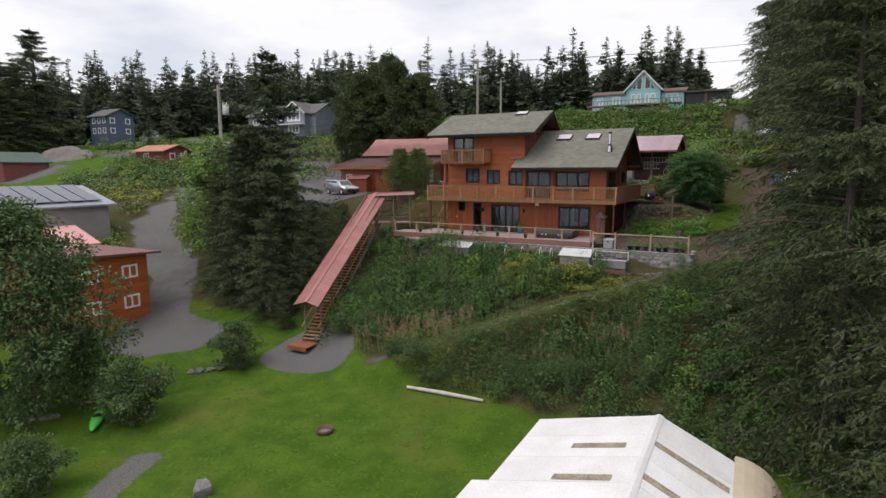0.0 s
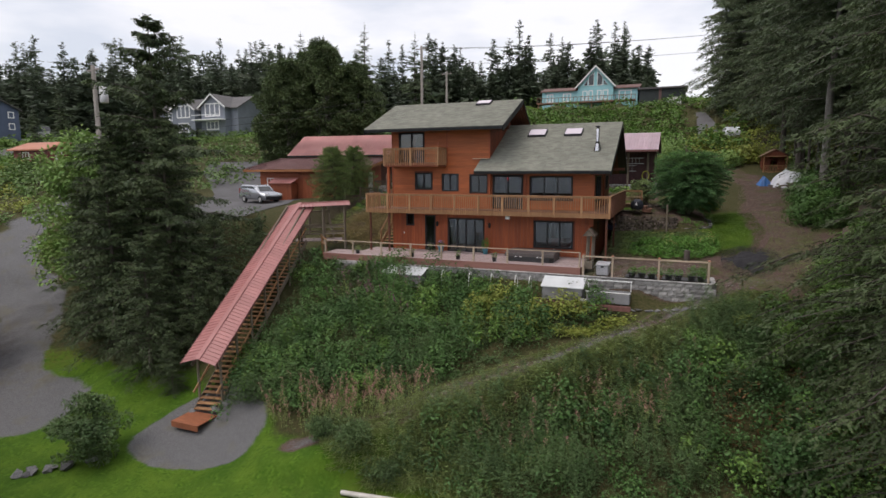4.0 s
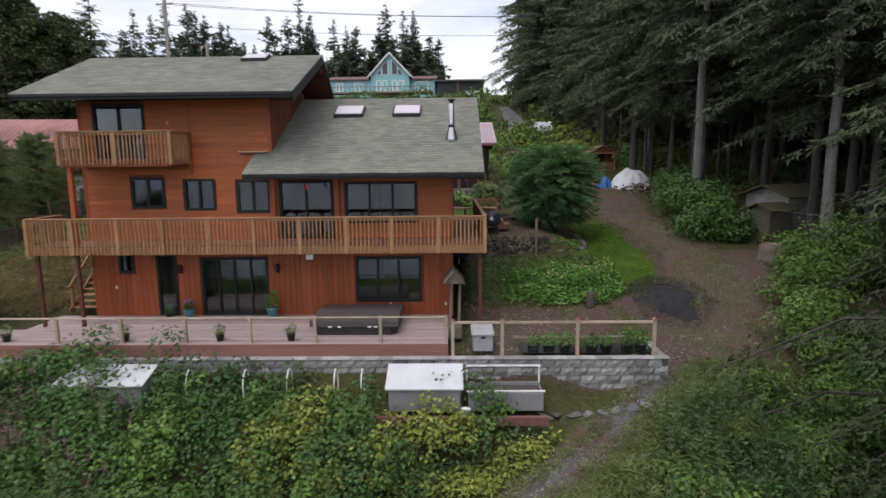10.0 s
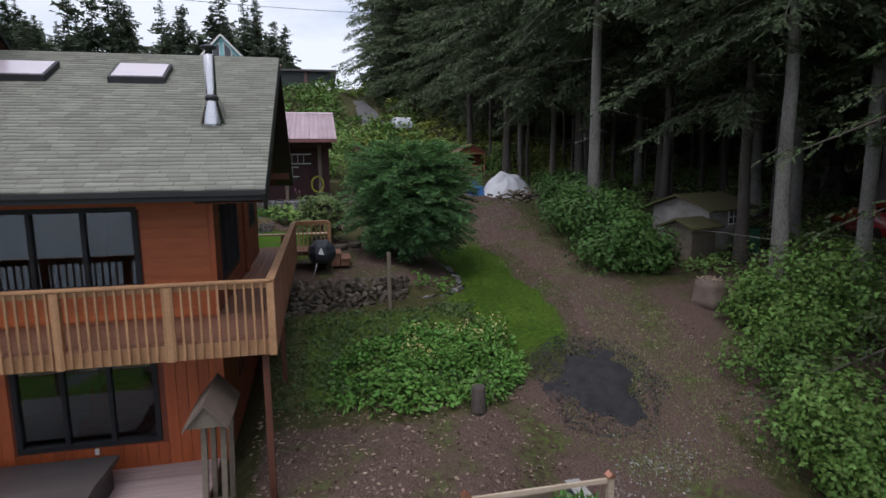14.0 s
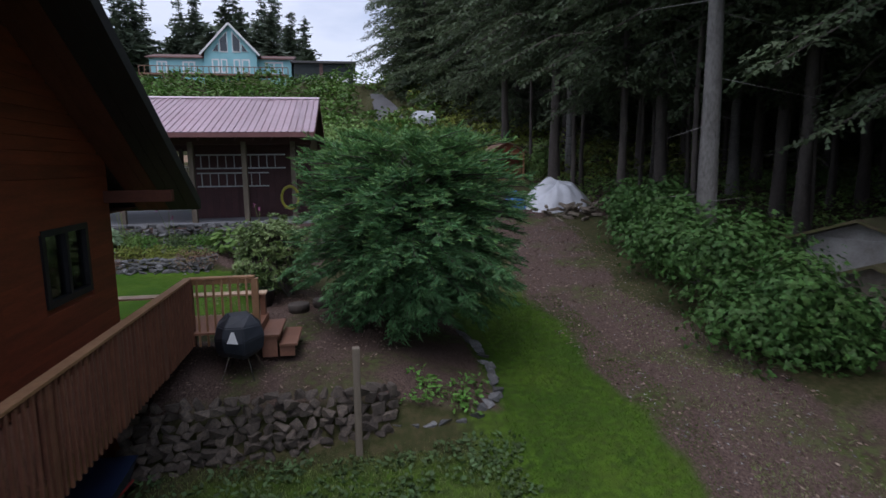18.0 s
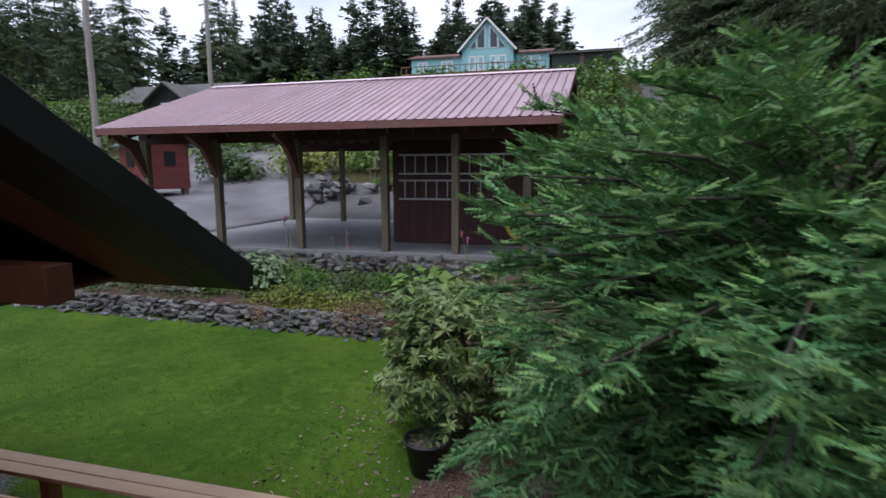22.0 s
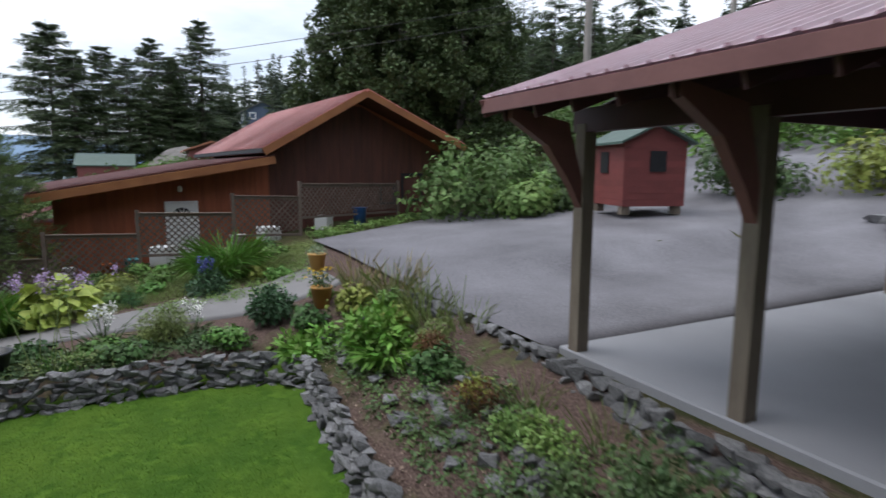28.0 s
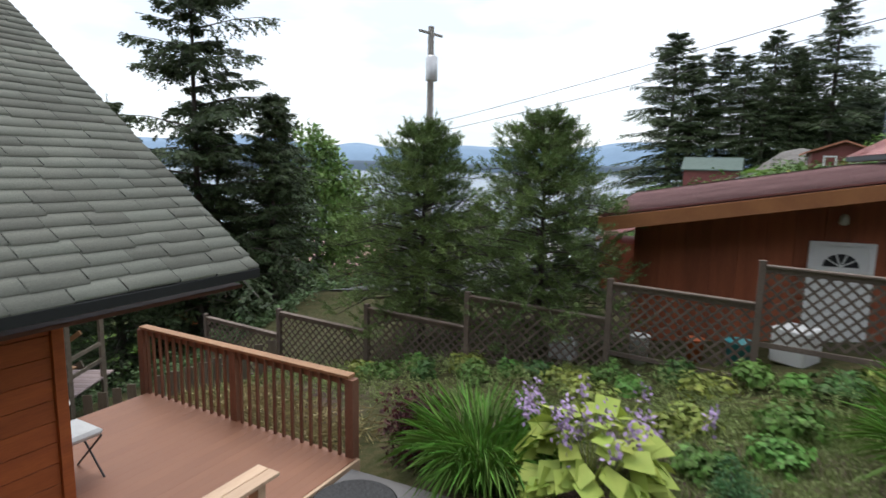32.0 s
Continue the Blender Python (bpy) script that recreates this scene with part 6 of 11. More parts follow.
def conifer(seed, H, R, base, whorls, per, twigs, split, leaf_mat, bark, r0=None, power=0.85, droop=0.5, card=(0.34, 0.1), ragged=0.25, dead=0, rise=0.45, teeth=4, longest=1.3):
    """Meshes of trunk and crown of a spruce or hemlock."""
    r = np.random.default_rng(seed)
    r0 = r0 or H * 0.014
    (tv, tf), (cz, cx, cy) = trunk_curve(H, r0, r)
    O, T, L, BP, BQ, BR = [], [], [], [], [], []
    for w in range(whorls):
        u = (w + r.uniform(-0.35, 0.35)) / whorls
        z = base + (H - base) * np.clip(u, 0, 0.995) ** 0.92
        f = (z - base) / (H - base)
        reach = R * max(0.03, (1 - f) ** power) * (0.55 + 0.45 * min(1, f * 5 + 0.35))
        for b in range(per):
            if r.uniform() < 0.08:
                continue
            az = r.uniform(0, 2 * math.pi)
            ln = reach * (1 + r.normal(0, ragged))
            if ln < 0.12:
                ln = 0.12
            d = np.array([math.cos(az), math.sin(az), 0])
            s = np.linspace(0.12, 1, max(3, int(twigs * (0.35 + 0.65 * ln / R))))
            up, dn = rise * f + 0.1, droop * (1 - 0.7 * f)
            px, py = np.interp(z, cz, cx), np.interp(z, cz, cy)
            pos = np.array([px, py, z]) + d * (ln * s)[:, None] + np.array([0, 0, 1]) * (ln * (up * s - dn * s * s))[:, None]
            BP.append(np.array([px, py, z]))
            BQ.append(pos[len(s) // 2])
            BR.append(0.012 + 0.012 * ln)
            BP.append(pos[len(s) // 2])
            BQ.append(pos[-1])
            BR.append(0.006 + 0.006 * ln)
            side = np.array([-d[1], d[0], 0])
            for sg in (-1, 1):
                tl = ln * (0.16 + 0.30 * (1 - s)) * r.uniform(0.7, 1.3, len(s)) + 0.10
                tl = np.minimum(tl, longest)
                dirs = d * 0.75 + side * sg * r.uniform(0.5, 1.1, (len(s), 1)) + np.array([0, 0, -0.42]) + r.normal(0, 0.18, (len(s), 3))
                O.append(pos)
                T.append(unit(dirs))
                L.append(tl)
            O.append(pos[-2:])
            T.append(unit(np.repeat(d[None] + np.array([[0, 0, 0.1 - dn * 0.8]]), 2, 0)))
            L.append(np.full(2, 0.12 + 0.14 * ln))
    O, T, L = np.concatenate(O), np.concatenate(T), np.concatenate(L)
    n = len(O)
    if split <= 1:
        V, F = fronds(O, T, L * 1.1, np.minimum(L * 0.24, card[1]), r, teeth, 0.75)
    else:
        u = (np.arange(split)[None, :] + r.uniform(0, 1, (n, split))) / split
        P = (O[:, None] + T[:, None] * (L[:, None] * u)[..., None]).reshape(-1, 3)
        S = unit(np.cross(T, np.array([0, 0, 1.0])))
        sgn = np.where(np.arange(split) % 2 == 0, 1.0, -1.0)[None, :, None]
        D = (T[:, None] * 0.9 + S[:, None] * sgn * r.uniform(0.25, 0.9, (n, split, 1)) + np.array([0, 0, -0.3]) + r.normal(0, 0.26, (n, split, 3))).reshape(-1, 3)
        V, F = fronds(P, D, card[0] * r.uniform(0.6, 1.25, n * split), card[1] * r.uniform(0.7, 1.3, n * split), r, teeth, 0.7)
    crown = tri_mesh("crown", V, F, leaf_mat)
    parts = [(tv, tf), stick(np.array(BP), np.array(BQ), np.array(BR), np.array(BR) * 0.5)]
    if dead:
        z = r.uniform(base * 0.2, base * 1.05, dead)
        az = r.uniform(0, 2 * math.pi, dead)
        ln = r.uniform(0.5, 2.4, dead)
        p = np.stack([np.interp(z, cz, cx), np.interp(z, cz, cy), z], 1)
        q = p + np.stack([np.cos(az) * ln, np.sin(az) * ln, r.uniform(-0.5, 0.15, dead) * ln], 1)
        parts.append(stick(p, q, 0.016, 0.004))
    trunk = tri_mesh("trunk", *join(*parts), bark, smooth=True)
    return trunk, crown


def bushy(seed, zc, rz, R, boughs, shoots, needles, leaf_mat, bark, shoot=(0.2, 0.5), card=(0.06, 0.013), turn_up=0.0, cone=0.0, even=(0.72, 1.1)):
    """Meshes of trunk and crown of a young round conifer: arching boughs set with needled shoots."""
    r = np.random.default_rng(seed)
    top = zc + rz
    (tv, tf), (cz, cx, cy) = trunk_curve(top * 0.96, top * 0.02, r, 0.012)
    SP, SD, SL, BP, BQ, BR = [], [], [], [], [], []
    for b in range(boughs):
        u = -0.92 + 1.9 * (b + r.uniform(0, 1)) / boughs
        az = b * 2.39996 + r.normal(0, 0.15)
        f = (u + 1) / 2
        wide = R * max(0.03, 1 - u * u) ** (0.36 if u < 0 or cone else 0.24) * (1 if cone else 0.95 + 0.2 * u) * (1 - cone * f) * r.uniform(*even)
        zt = max(0.25, zc + rz * u + r.normal(0, 0.08))
        z0 = np.clip(zt - wide * (0.55 * f - 0.22), 0.35, top * 0.93)
        o = np.array([np.interp(z0, cz, cx), np.interp(z0, cz, cy), z0])
        d = np.array([math.cos(az), math.sin(az), 0])
        e = np.array([o[0], o[1], zt]) + d * wide
        s = np.linspace(0.22, 1, shoots)
        pos = o + (e - o) * s[:, None] + np.array([0, 0, 1.0]) * (0.42 * wide * s * (1 - s))[:, None]
        tang = unit((e - o)[None] + np.array([0, 0, 1.0]) * (0.42 * wide * (1 - 2 * s))[:, None])
        mid = pos[shoots // 2]
        BP += [o, mid]
        BQ += [mid, e]
        BR += [0.010 + 0.008 * wide, 0.006 + 0.004 * wide]
        side = np.array([-d[1], d[0], 0])
        for sg in (-1, 1):
            SP.append(pos)
            SD.append(unit(tang * r.uniform(0.6, 1.1, (shoots, 1)) + side * sg * r.uniform(0.5, 1.1, (shoots, 1)) + np.array([0, 0, turn_up - 0.12 - 0.15 * (1 - f)]) + r.normal(0, 0.24, (shoots, 3))))
            SL.append((shoot[0] + (shoot[1] - shoot[0]) * (1 - s) ** 0.7) * r.uniform(0.7, 1.25, shoots))
        SP.append(pos[-1:])
        SD.append(unit(tang[-1:] + np.array([[0, 0, turn_up + 0.5 * f * f]])))
        SL.append(np.array([shoot[0] * 1.5]))
    SP, SD, SL = np.concatenate(SP), np.concatenate(SD), np.concatenate(SL)
    n = len(SP)
    u = (np.arange(needles)[None] + r.uniform(0, 1, (n, needles))) / needles
    P = (SP[:, None] + SD[:, None] * (SL[:, None] * u)[..., None] - np.array([0, 0, 0.16]) * (SL[:, None] * u * u)[..., None]).reshape(-1, 3)
    D = (SD[:, None] * 0.75 + r.normal(0, 0.5, (n, needles, 3)) + np.array([0, 0, 0.12])).reshape(-1, 3)
    crown = tri_mesh("crown", *cards(P, D, card[0] * r.uniform(0.7, 1.25, n * needles), card[1] * r.uniform(0.8, 1.3, n * needles), r), leaf_mat)
    BP, BQ, BR = np.array(BP), np.array(BQ), np.array(BR)
    trunk = tri_mesh("trunk", *join((tv, tf), stick(BP, BQ, BR, BR * 0.5), stick(SP, SP + SD * SL[:, None] * 0.8, 0.0035, 0.0015)), bark, smooth=True)
    return trunk, crown


def hemlock(seed, zc, rz, R, boughs, leaf_mat, tip_mat, bark):
    """Meshes of trunk, crown and young growth: fans of needled shoots on arching boughs, in uneven tiers."""
    r = np.random.default_rng(seed)
    top = zc + rz
    (tv, tf), (cz, cx, cy) = trunk_curve(top * 0.97, top * 0.02, r, 0.012)
    up = np.array([0, 0, 1.0])
    SP, SD, SL, SY, BP, BQ, BR = [], [], [], [], [], [], []
    m, k = 14, 4
    for b in range(boughs):
        u = -0.94 + 1.9 * (b + r.uniform(0, 1)) / boughs
        az = b * 2.39996 + r.normal(0, 0.2)
        f = (u + 1) / 2
        clumpy = 0.94 + 0.09 * math.sin(3 * az + 5 * u) + 0.06 * math.sin(7 * az - 9 * u)
        wide = R * max(0.04, 1 - u * u) ** (0.36 if u < 0 else 0.27) * clumpy * r.uniform(0.9, 1.06)
        zt = max(0.3, zc + rz * u + r.normal(0, 0.06))
        z0 = np.clip(zt + wide * (0.35 - 0.85 * f), 0.4, top * 0.95)
        o = np.array([np.interp(z0, cz, cx), np.interp(z0, cz, cy), z0])
        d = np.array([math.cos(az), math.sin(az), 0])
        e = np.array([o[0], o[1], zt]) + d * wide
        s = np.linspace(0.3, 1, m)[:, None]
        pos = o + (e - o) * s + up * 0.45 * wide * s * (1 - s)
        tang = unit((e - o)[None] + up * 0.45 * wide * (1 - 2 * s))
        BP += [o, pos[m // 2]]
        BQ += [pos[m // 2], e]
        BR += [0.010 + 0.008 * wide, 0.006 + 0.004 * wide]
        side = np.array([-d[1], d[0], 0])
        turn = 0.75 * f - 0.35
        for sg in (-1, 1, 0):
            T = unit(tang * (0.85 if sg else 1.0) + side * sg * r.uniform(0.55, 0.95, (m, 1)) + up * (turn + (0.25 if not sg else 0)) + r.normal(0, 0.24, (m, 3)))
            ln = (0.14 + 0.22 * wide * (1.05 - s[:, 0])) * r.uniform(0.7, 1.3, m)
            if not sg:
                T, ln = T[-2:], ln[-2:] + 0.1
            base = pos if sg else pos[-2:]
            SP.append(base)
            SD.append(T)
            SL.append(ln)
            SY.append(np.full(len(T), f * 0.5))
            across = unit(np.cross(T, up + r.normal(0, 0.15, T.shape)))
            for v in np.linspace(0.25, 0.95, k):
                for q in (-1, 1):
                    SP.append(base + T * (ln * v)[:, None])
                    SD.append(unit(T * 0.95 + across * q * r.uniform(0.55, 0.9, (len(T), 1)) + up * (0.16 * f - 0.05) + r.normal(0, 0.2, T.shape)))
                    SL.append((0.08 + 0.4 * ln * (1 - v)) * r.uniform(0.75, 1.25, len(T)))
                    SY.append(v * (0.25 + 0.75 * f) * r.uniform(0.5, 1.1, len(T)))
    SP, SD, SL, SY = np.concatenate(SP), np.concatenate(SD), np.concatenate(SL), np.concatenate(SY)
    young = SY > 0.42
    crown = tri_mesh("crown", *fronds(SP[~young], SD[~young], SL[~young], 0.021, r, 5, 1.2), leaf_mat)
    tips = tri_mesh("young_growth", *fronds(SP[young], SD[young], SL[young], 0.021, r, 5, 1.2), tip_mat)
    BP, BQ, BR = np.array(BP), np.array(BQ), np.array(BR)
    trunk = tri_mesh("trunk", *join((tv, tf), stick(BP, BQ, BR, BR * 0.5)), bark, smooth=True)
    return trunk, crown, tips


def blobs(seed, lobes, count, size, wide, up=0.35, hollow=0.55):
    """Leaf shapes over a cluster of uneven lobes (x, y, z, rx, rz)."""
    r = np.random.default_rng(seed)
    lobes = np.array(lobes, float)
    w = lobes[:, 3] ** 2
    pick = r.choice(len(lobes), count, p=w / w.sum())
    v = unit(r.normal(size=(count, 3)))
    rad = r.uniform(hollow ** 3, 1, count) ** (1 / 3)
    bump = 1 + 0.16 * np.sin(5 * v[:, 0] + 3 * v[:, 1] + pick) + 0.13 * np.sin(9 * v[:, 2] + 7 * v[:, 1] + 2 * pick)
    P = lobes[pick, :3] + v * (rad * bump)[:, None] * np.stack([lobes[pick, 3], lobes[pick, 3], lobes[pick, 4]], 1)
    D = v * 0.8 + r.normal(0, 0.55, (count, 3)) + np.array([0, 0, up - 0.5])
    return cards(P, D, size * r.uniform(0.6, 1.3, count), size * wide * r.uniform(0.7, 1.2, count), r)


def broadleaf(seed, H, R, leaf_mat, bark, lobes=26, count=22000, size=0.28, wide=0.6, base=0.25, r0=None, fork=7, lobe=(0.22, 0.42)):
    """Meshes of trunk and crown of a broadleaved tree."""
    r = np.random.default_rng(seed)
    L = []
    for k in range(lobes):
        t = r.uniform(0, 1)
        z = H * (base + (0.93 - base) * t)
        env = R * math.sin(math.pi * min(1, 0.18 + 0.8 * t)) ** 0.7
        a, d = r.uniform(0, 2 * math.pi), env * math.sqrt(r.uniform(0.05, 1)) * 0.8
        s = R * r.uniform(*lobe)
        L.append((d * math.cos(a), d * math.sin(a), min(z, H - s * 0.8), s, s * r.uniform(0.65, 0.9)))
    V, F = blobs(seed + 1, L, count, size, wide)
    crown = tri_mesh("crown", V, F, leaf_mat)
    (tv, tf), _ = trunk_curve(H * 0.75, r0 or H * 0.017, r, 0.04)
    P, Q = [], []
    for x, y, z, s, _ in L[: 3 * fork]:
        P.append((0, 0, max(z * 0.45, H * 0.12)))
        Q.append((x * 0.9, y * 0.9, z))
    trunk = tri_mesh("trunk", *join((tv, tf), stick(P, Q, H * 0.006, H * 0.0015, 5)), bark, smooth=True)
    return trunk, crown


def tree_thing(name, meshes, label, category, group="", at=(0, 0, 0), turn=0.0, scale=1.0):
    ob = thing(name, label, category, group)
    for nm, me in zip(("trunk", "crown", "young_growth"), meshes):
        part(nm, me, None, ob)
    ob.matrix_basis = Matrix.Translation(at) @ Matrix.Rotation(turn, 4, "Z") @ Matrix.Scale(scale, 4)
    return ob


def put_copy(src, x, y, turn, scale, sink=0.15, label="", tall=1.0):
    ob = copy_thing(src, Matrix.Translation((x, y, on(x, y) - sink)) @ Matrix.Rotation(turn, 4, "Z") @ Matrix.Diagonal((scale, scale, scale * tall, 1)))
    if label:
        ob["label"] = label
    return ob


NEEDLE = leaf("spruce_needles", (0.072, 0.097, 0.037), (0.036, 0.053, 0.022), 0.42, through_leaf=0.14)
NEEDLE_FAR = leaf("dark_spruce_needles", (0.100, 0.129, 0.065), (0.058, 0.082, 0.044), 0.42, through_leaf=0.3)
# greyer, bluer needles: haze of the far skyline is put into the colour
NEEDLE_SKY = leaf("hazed_spruce_needles", (0.098, 0.123, 0.078), (0.060, 0.081, 0.053), 0.4, through_leaf=0.25, scale=0.1)
NEEDLE_BANK = leaf("deep_green_needles", (0.072, 0.098, 0.039), (0.034, 0.052, 0.025), 0.42, through_leaf=0.12)
# part of this paleness is distance haze mixed into the colour
NEEDLE_MASS = leaf("hazed_green_needles", (0.119, 0.151, 0.078), (0.068, 0.094, 0.050), 0.45, through_leaf=0.3)
NEEDLE_SOFT = leaf("hemlock_needles", (0.115, 0.240, 0.088), (0.050, 0.120, 0.050), 0.4, through_leaf=0.12, scale=1.6)
STRAW_L = leaf("dry_grass_blades", (0.42, 0.34, 0.17), (0.26, 0.22, 0.10), 0.4)
NEEDLE_TIP = leaf("hemlock_young_needles", (0.19, 0.325, 0.10), (0.11, 0.22, 0.07), 0.4, through_leaf=0.15, scale=1.6)
PINE_N = leaf("pine_needles", (0.20, 0.275, 0.088), (0.10, 0.155, 0.055), 0.4)
ALDER_L = leaf("alder_leaves", (0.090, 0.122, 0.046), (0.046, 0.070, 0.027), 0.4, through_leaf=0.12)
BUSH_L = leaf("dark_shrub_leaves", (0.100, 0.150, 0.055), (0.050, 0.088, 0.034), 0.36, through_leaf=0.12)
BRIGHT_L = leaf("bright_shrub_leaves", (0.215, 0.32, 0.085), (0.12, 0.205, 0.058), 0.36, through_leaf=0.15)
SCRUB_L = leaf("scrub_leaves", (0.140, 0.215, 0.062), (0.072, 0.128, 0.040), 0.36, through_leaf=0.12)
YELLOW_L = leaf("yellow_green_leaves", (0.27, 0.29, 0.06), (0.15, 0.20, 0.045), 0.4)
RUST_L = leaf("rusty_leaves", (0.16, 0.075, 0.03), (0.09, 0.05, 0.025), 0.4)
GRASS_L = leaf("long_grass", (0.24, 0.29, 0.10), (0.16, 0.21, 0.07), 0.45)
LAWN_L = leaf("lawn_blades", (0.077, 0.148, 0.012), (0.055, 0.116, 0.008), 0.2, through_leaf=0.3)

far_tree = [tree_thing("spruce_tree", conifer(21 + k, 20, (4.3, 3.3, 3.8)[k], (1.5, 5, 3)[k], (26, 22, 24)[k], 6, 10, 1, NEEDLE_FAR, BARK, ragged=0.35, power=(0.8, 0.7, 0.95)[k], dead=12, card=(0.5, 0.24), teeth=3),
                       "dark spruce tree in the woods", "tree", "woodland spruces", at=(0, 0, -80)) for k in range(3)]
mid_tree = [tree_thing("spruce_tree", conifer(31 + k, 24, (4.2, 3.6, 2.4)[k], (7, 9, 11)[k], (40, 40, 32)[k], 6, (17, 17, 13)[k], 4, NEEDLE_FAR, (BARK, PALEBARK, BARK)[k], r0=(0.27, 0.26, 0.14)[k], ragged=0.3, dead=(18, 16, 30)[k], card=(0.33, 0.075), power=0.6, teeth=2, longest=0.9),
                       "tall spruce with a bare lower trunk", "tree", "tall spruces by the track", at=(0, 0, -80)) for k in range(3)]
near_tree = tree_thing("spruce_tree", conifer(41, 22, 4.9, 0.6, 46, 7, 18, 5, NEEDLE, BARK, r0=0.34, ragged=0.24, droop=0.62, card=(0.24, 0.05), power=0.55, dead=10, teeth=3, longest=0.9),
                       "large full spruce with drooping branches", "tree", "large spruces", at=(0, 0, -80))
bank_tree = tree_thing("spruce_tree", conifer(43, 19, 4.3, 0.8, 38, 6, 16, 4, NEEDLE_BANK, BARK, r0=0.3, ragged=0.32, droop=0.45, card=(0.32, 0.075), power=0.75, dead=10, teeth=2, longest=1.0),
                       "full dark spruce on the bank", "tree", "spruces on the bank", at=(0, 0, -80))
mass_tree = tree_thing("spruce_tree", conifer(45, 19, 4.6, 0.8, 38, 6, 16, 4, NEEDLE_MASS, BARK, r0=0.3, ragged=0.3, droop=0.5, card=(0.36, 0.09), power=0.7, dead=6, teeth=2, longest=1.0),
                       "dense spruce", "tree", "spruces above the bend", at=(0, 0, -80))
PROTO = [*far_tree, *mid_tree, near_tree, bank_tree, mass_tree]

# large spruces beside the drive
for x, y, s, a in ((3.6, 28.2, 1.0, 0.3), (3.2, 35.2, 0.95, 2.0), (8.5, 31.5, 1.1, 4.0), (7.2, 39.5, 1.0, 5.2), (6.5, 22.5, 0.9, 1.0)):
    put_copy(near_tree, x, y, a, s)
put_copy(mid_tree[1], 6.4, 47.6, 0.5, 1.0, label="tall spruce with a pale lichen-grey trunk")
put_copy(mid_tree[1], 4.44, 56.2, 2.5, 1.12, label="tall spruce with a pale lichen-grey trunk")
for x, y, s in ((5.27, 70.8, 1.05), (7.4, 64.0, 1.0), (6.0, 64.6, 0.8), (9.5, 58.5, 0.95), (8.0, 51.2, 0.9), (11.5, 62.0, 1.05), (12.5, 53.5, 1.0), (10.0, 68.5, 0.95), (14.5, 58.0, 1.1),
                (13.5, 67.5, 1.0), (9.6, 47.5, 1.0), (14.2, 47.0, 1.05), (16.5, 63, 0.95), (18, 54, 1.0), (17.5, 71, 1.1), (21, 60, 1.0), (12, 41.5, 1.0), (17, 42, 1.1), (20, 48, 1.0),
                (22, 67, 1.0), (24, 55, 1.1), (8.4, 76.5, 0.95), (13, 76, 1.0), (18, 79, 1.1), (25, 74, 1.0), (5.2, 80.5, 1.0), (11, 84, 1.05)):
    put_copy(mid_tree[0 if int(x * 7 + y) % 3 else 1], x, y, x * 1.7 + y, s)
rt = np.random.default_rng(15)
for k in range(34):
    x, y = rt.uniform(5.5, 22), rt.uniform(49, 80)
    if math.hypot(x - 8.3, y - 54.2) > 3.2 and math.hypot(x - 16.2, y - 52.6) > 2.5:
        put_copy(mid_tree[2], x, y, rt.uniform(0, 6), rt.uniform(0.7, 1.0), label="thin bare-stemmed young spruce among the tall trees")
rr = np.random.default_rng(5)
for k in range(26):
    x, y = rr.uniform(16, 34), rr.uniform(76, 104)
    put_copy(far_tree[k % 3], x, y, rr.uniform(0, 6), rr.uniform(1.0, 1.35))
for k in range(26):
    x, y = rr.uniform(20, 36), rr.uniform(36, 80)
    put_copy(far_tree[k % 3], x, y, rr.uniform(0, 6), rr.uniform(1.0, 1.3))


def woods(label, spots, seed):
    """Distant spruces joined: a trunk and drooping branch shapes for each."""
    r = np.random.default_rng(seed)
    V, n = [], 230
    for x, y, h, wide in spots:
        z0 = on(x, y)
        u = r.uniform(0.08, 1, n) ** 0.85
        a = r.uniform(0, 2 * math.pi, n)
        reach = wide * 1.25 * (1.03 - u) ** 0.8 * r.uniform(0.3, 1.3, n) * (0.8 + 0.3 * np.sin(u * h * 1.3 + x)) + 0.2
        P = np.stack([np.full(n, x), np.full(n, y), z0 + h * u], 1)
        D = np.stack([np.cos(a), np.sin(a), -0.32 + 0.5 * u + r.normal(0, 0.14, n)], 1)
        V.append(fronds(P, D, reach * 1.1, reach * 0.22 + 0.2, r, 2))
        V.append(stick([(x, y, z0 - 0.5)], [(x, y, z0 + h)], h * 0.014, 0.03, 5))
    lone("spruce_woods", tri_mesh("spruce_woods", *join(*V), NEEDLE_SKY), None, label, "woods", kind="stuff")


# dense spruces above the bend of the track
for x, y, s in ((3.0, 105, 1.2), (6.5, 98, 1.2), (9, 90, 1.15), (4, 112, 1.4), (10, 103, 1.4), (14.5, 95, 1.3), (14, 87, 1.15), (20, 90, 1.25), (18, 102, 1.4), (26, 95, 1.35), (3, 119, 1.3), (9, 116, 1.45)):
    put_copy(mass_tree, x, y, x + y, s, label="dense tall spruce above the track")
# woods behind the upper houses, round the forest and on the western skyline
woods("dark spruce woods on the hill behind the houses", [(-82 + 70 * k / 230 + rr.uniform(-1, 1), rr.uniform(131, 190), (6.5 + 12 * rr.uniform(0, 1) ** 2.2) * (0.9 + 0.3 * math.sin(0.14 * k + 1.5) * math.sin(0.05 * k + 1)), rr.uniform(2.2, 3.9)) for k in range(230)], 1)
woods("deep dark woods east of the track", [(rr.uniform(34, 80), rr.uniform(26, 130), rr.uniform(18, 28), rr.uniform(3, 4.6)) for k in range(150)]
      + [(rr.uniform(3, 36), rr.uniform(104, 140), rr.uniform(18, 28), rr.uniform(3, 4.6)) for k in range(60)], 2)
SPOTS = []
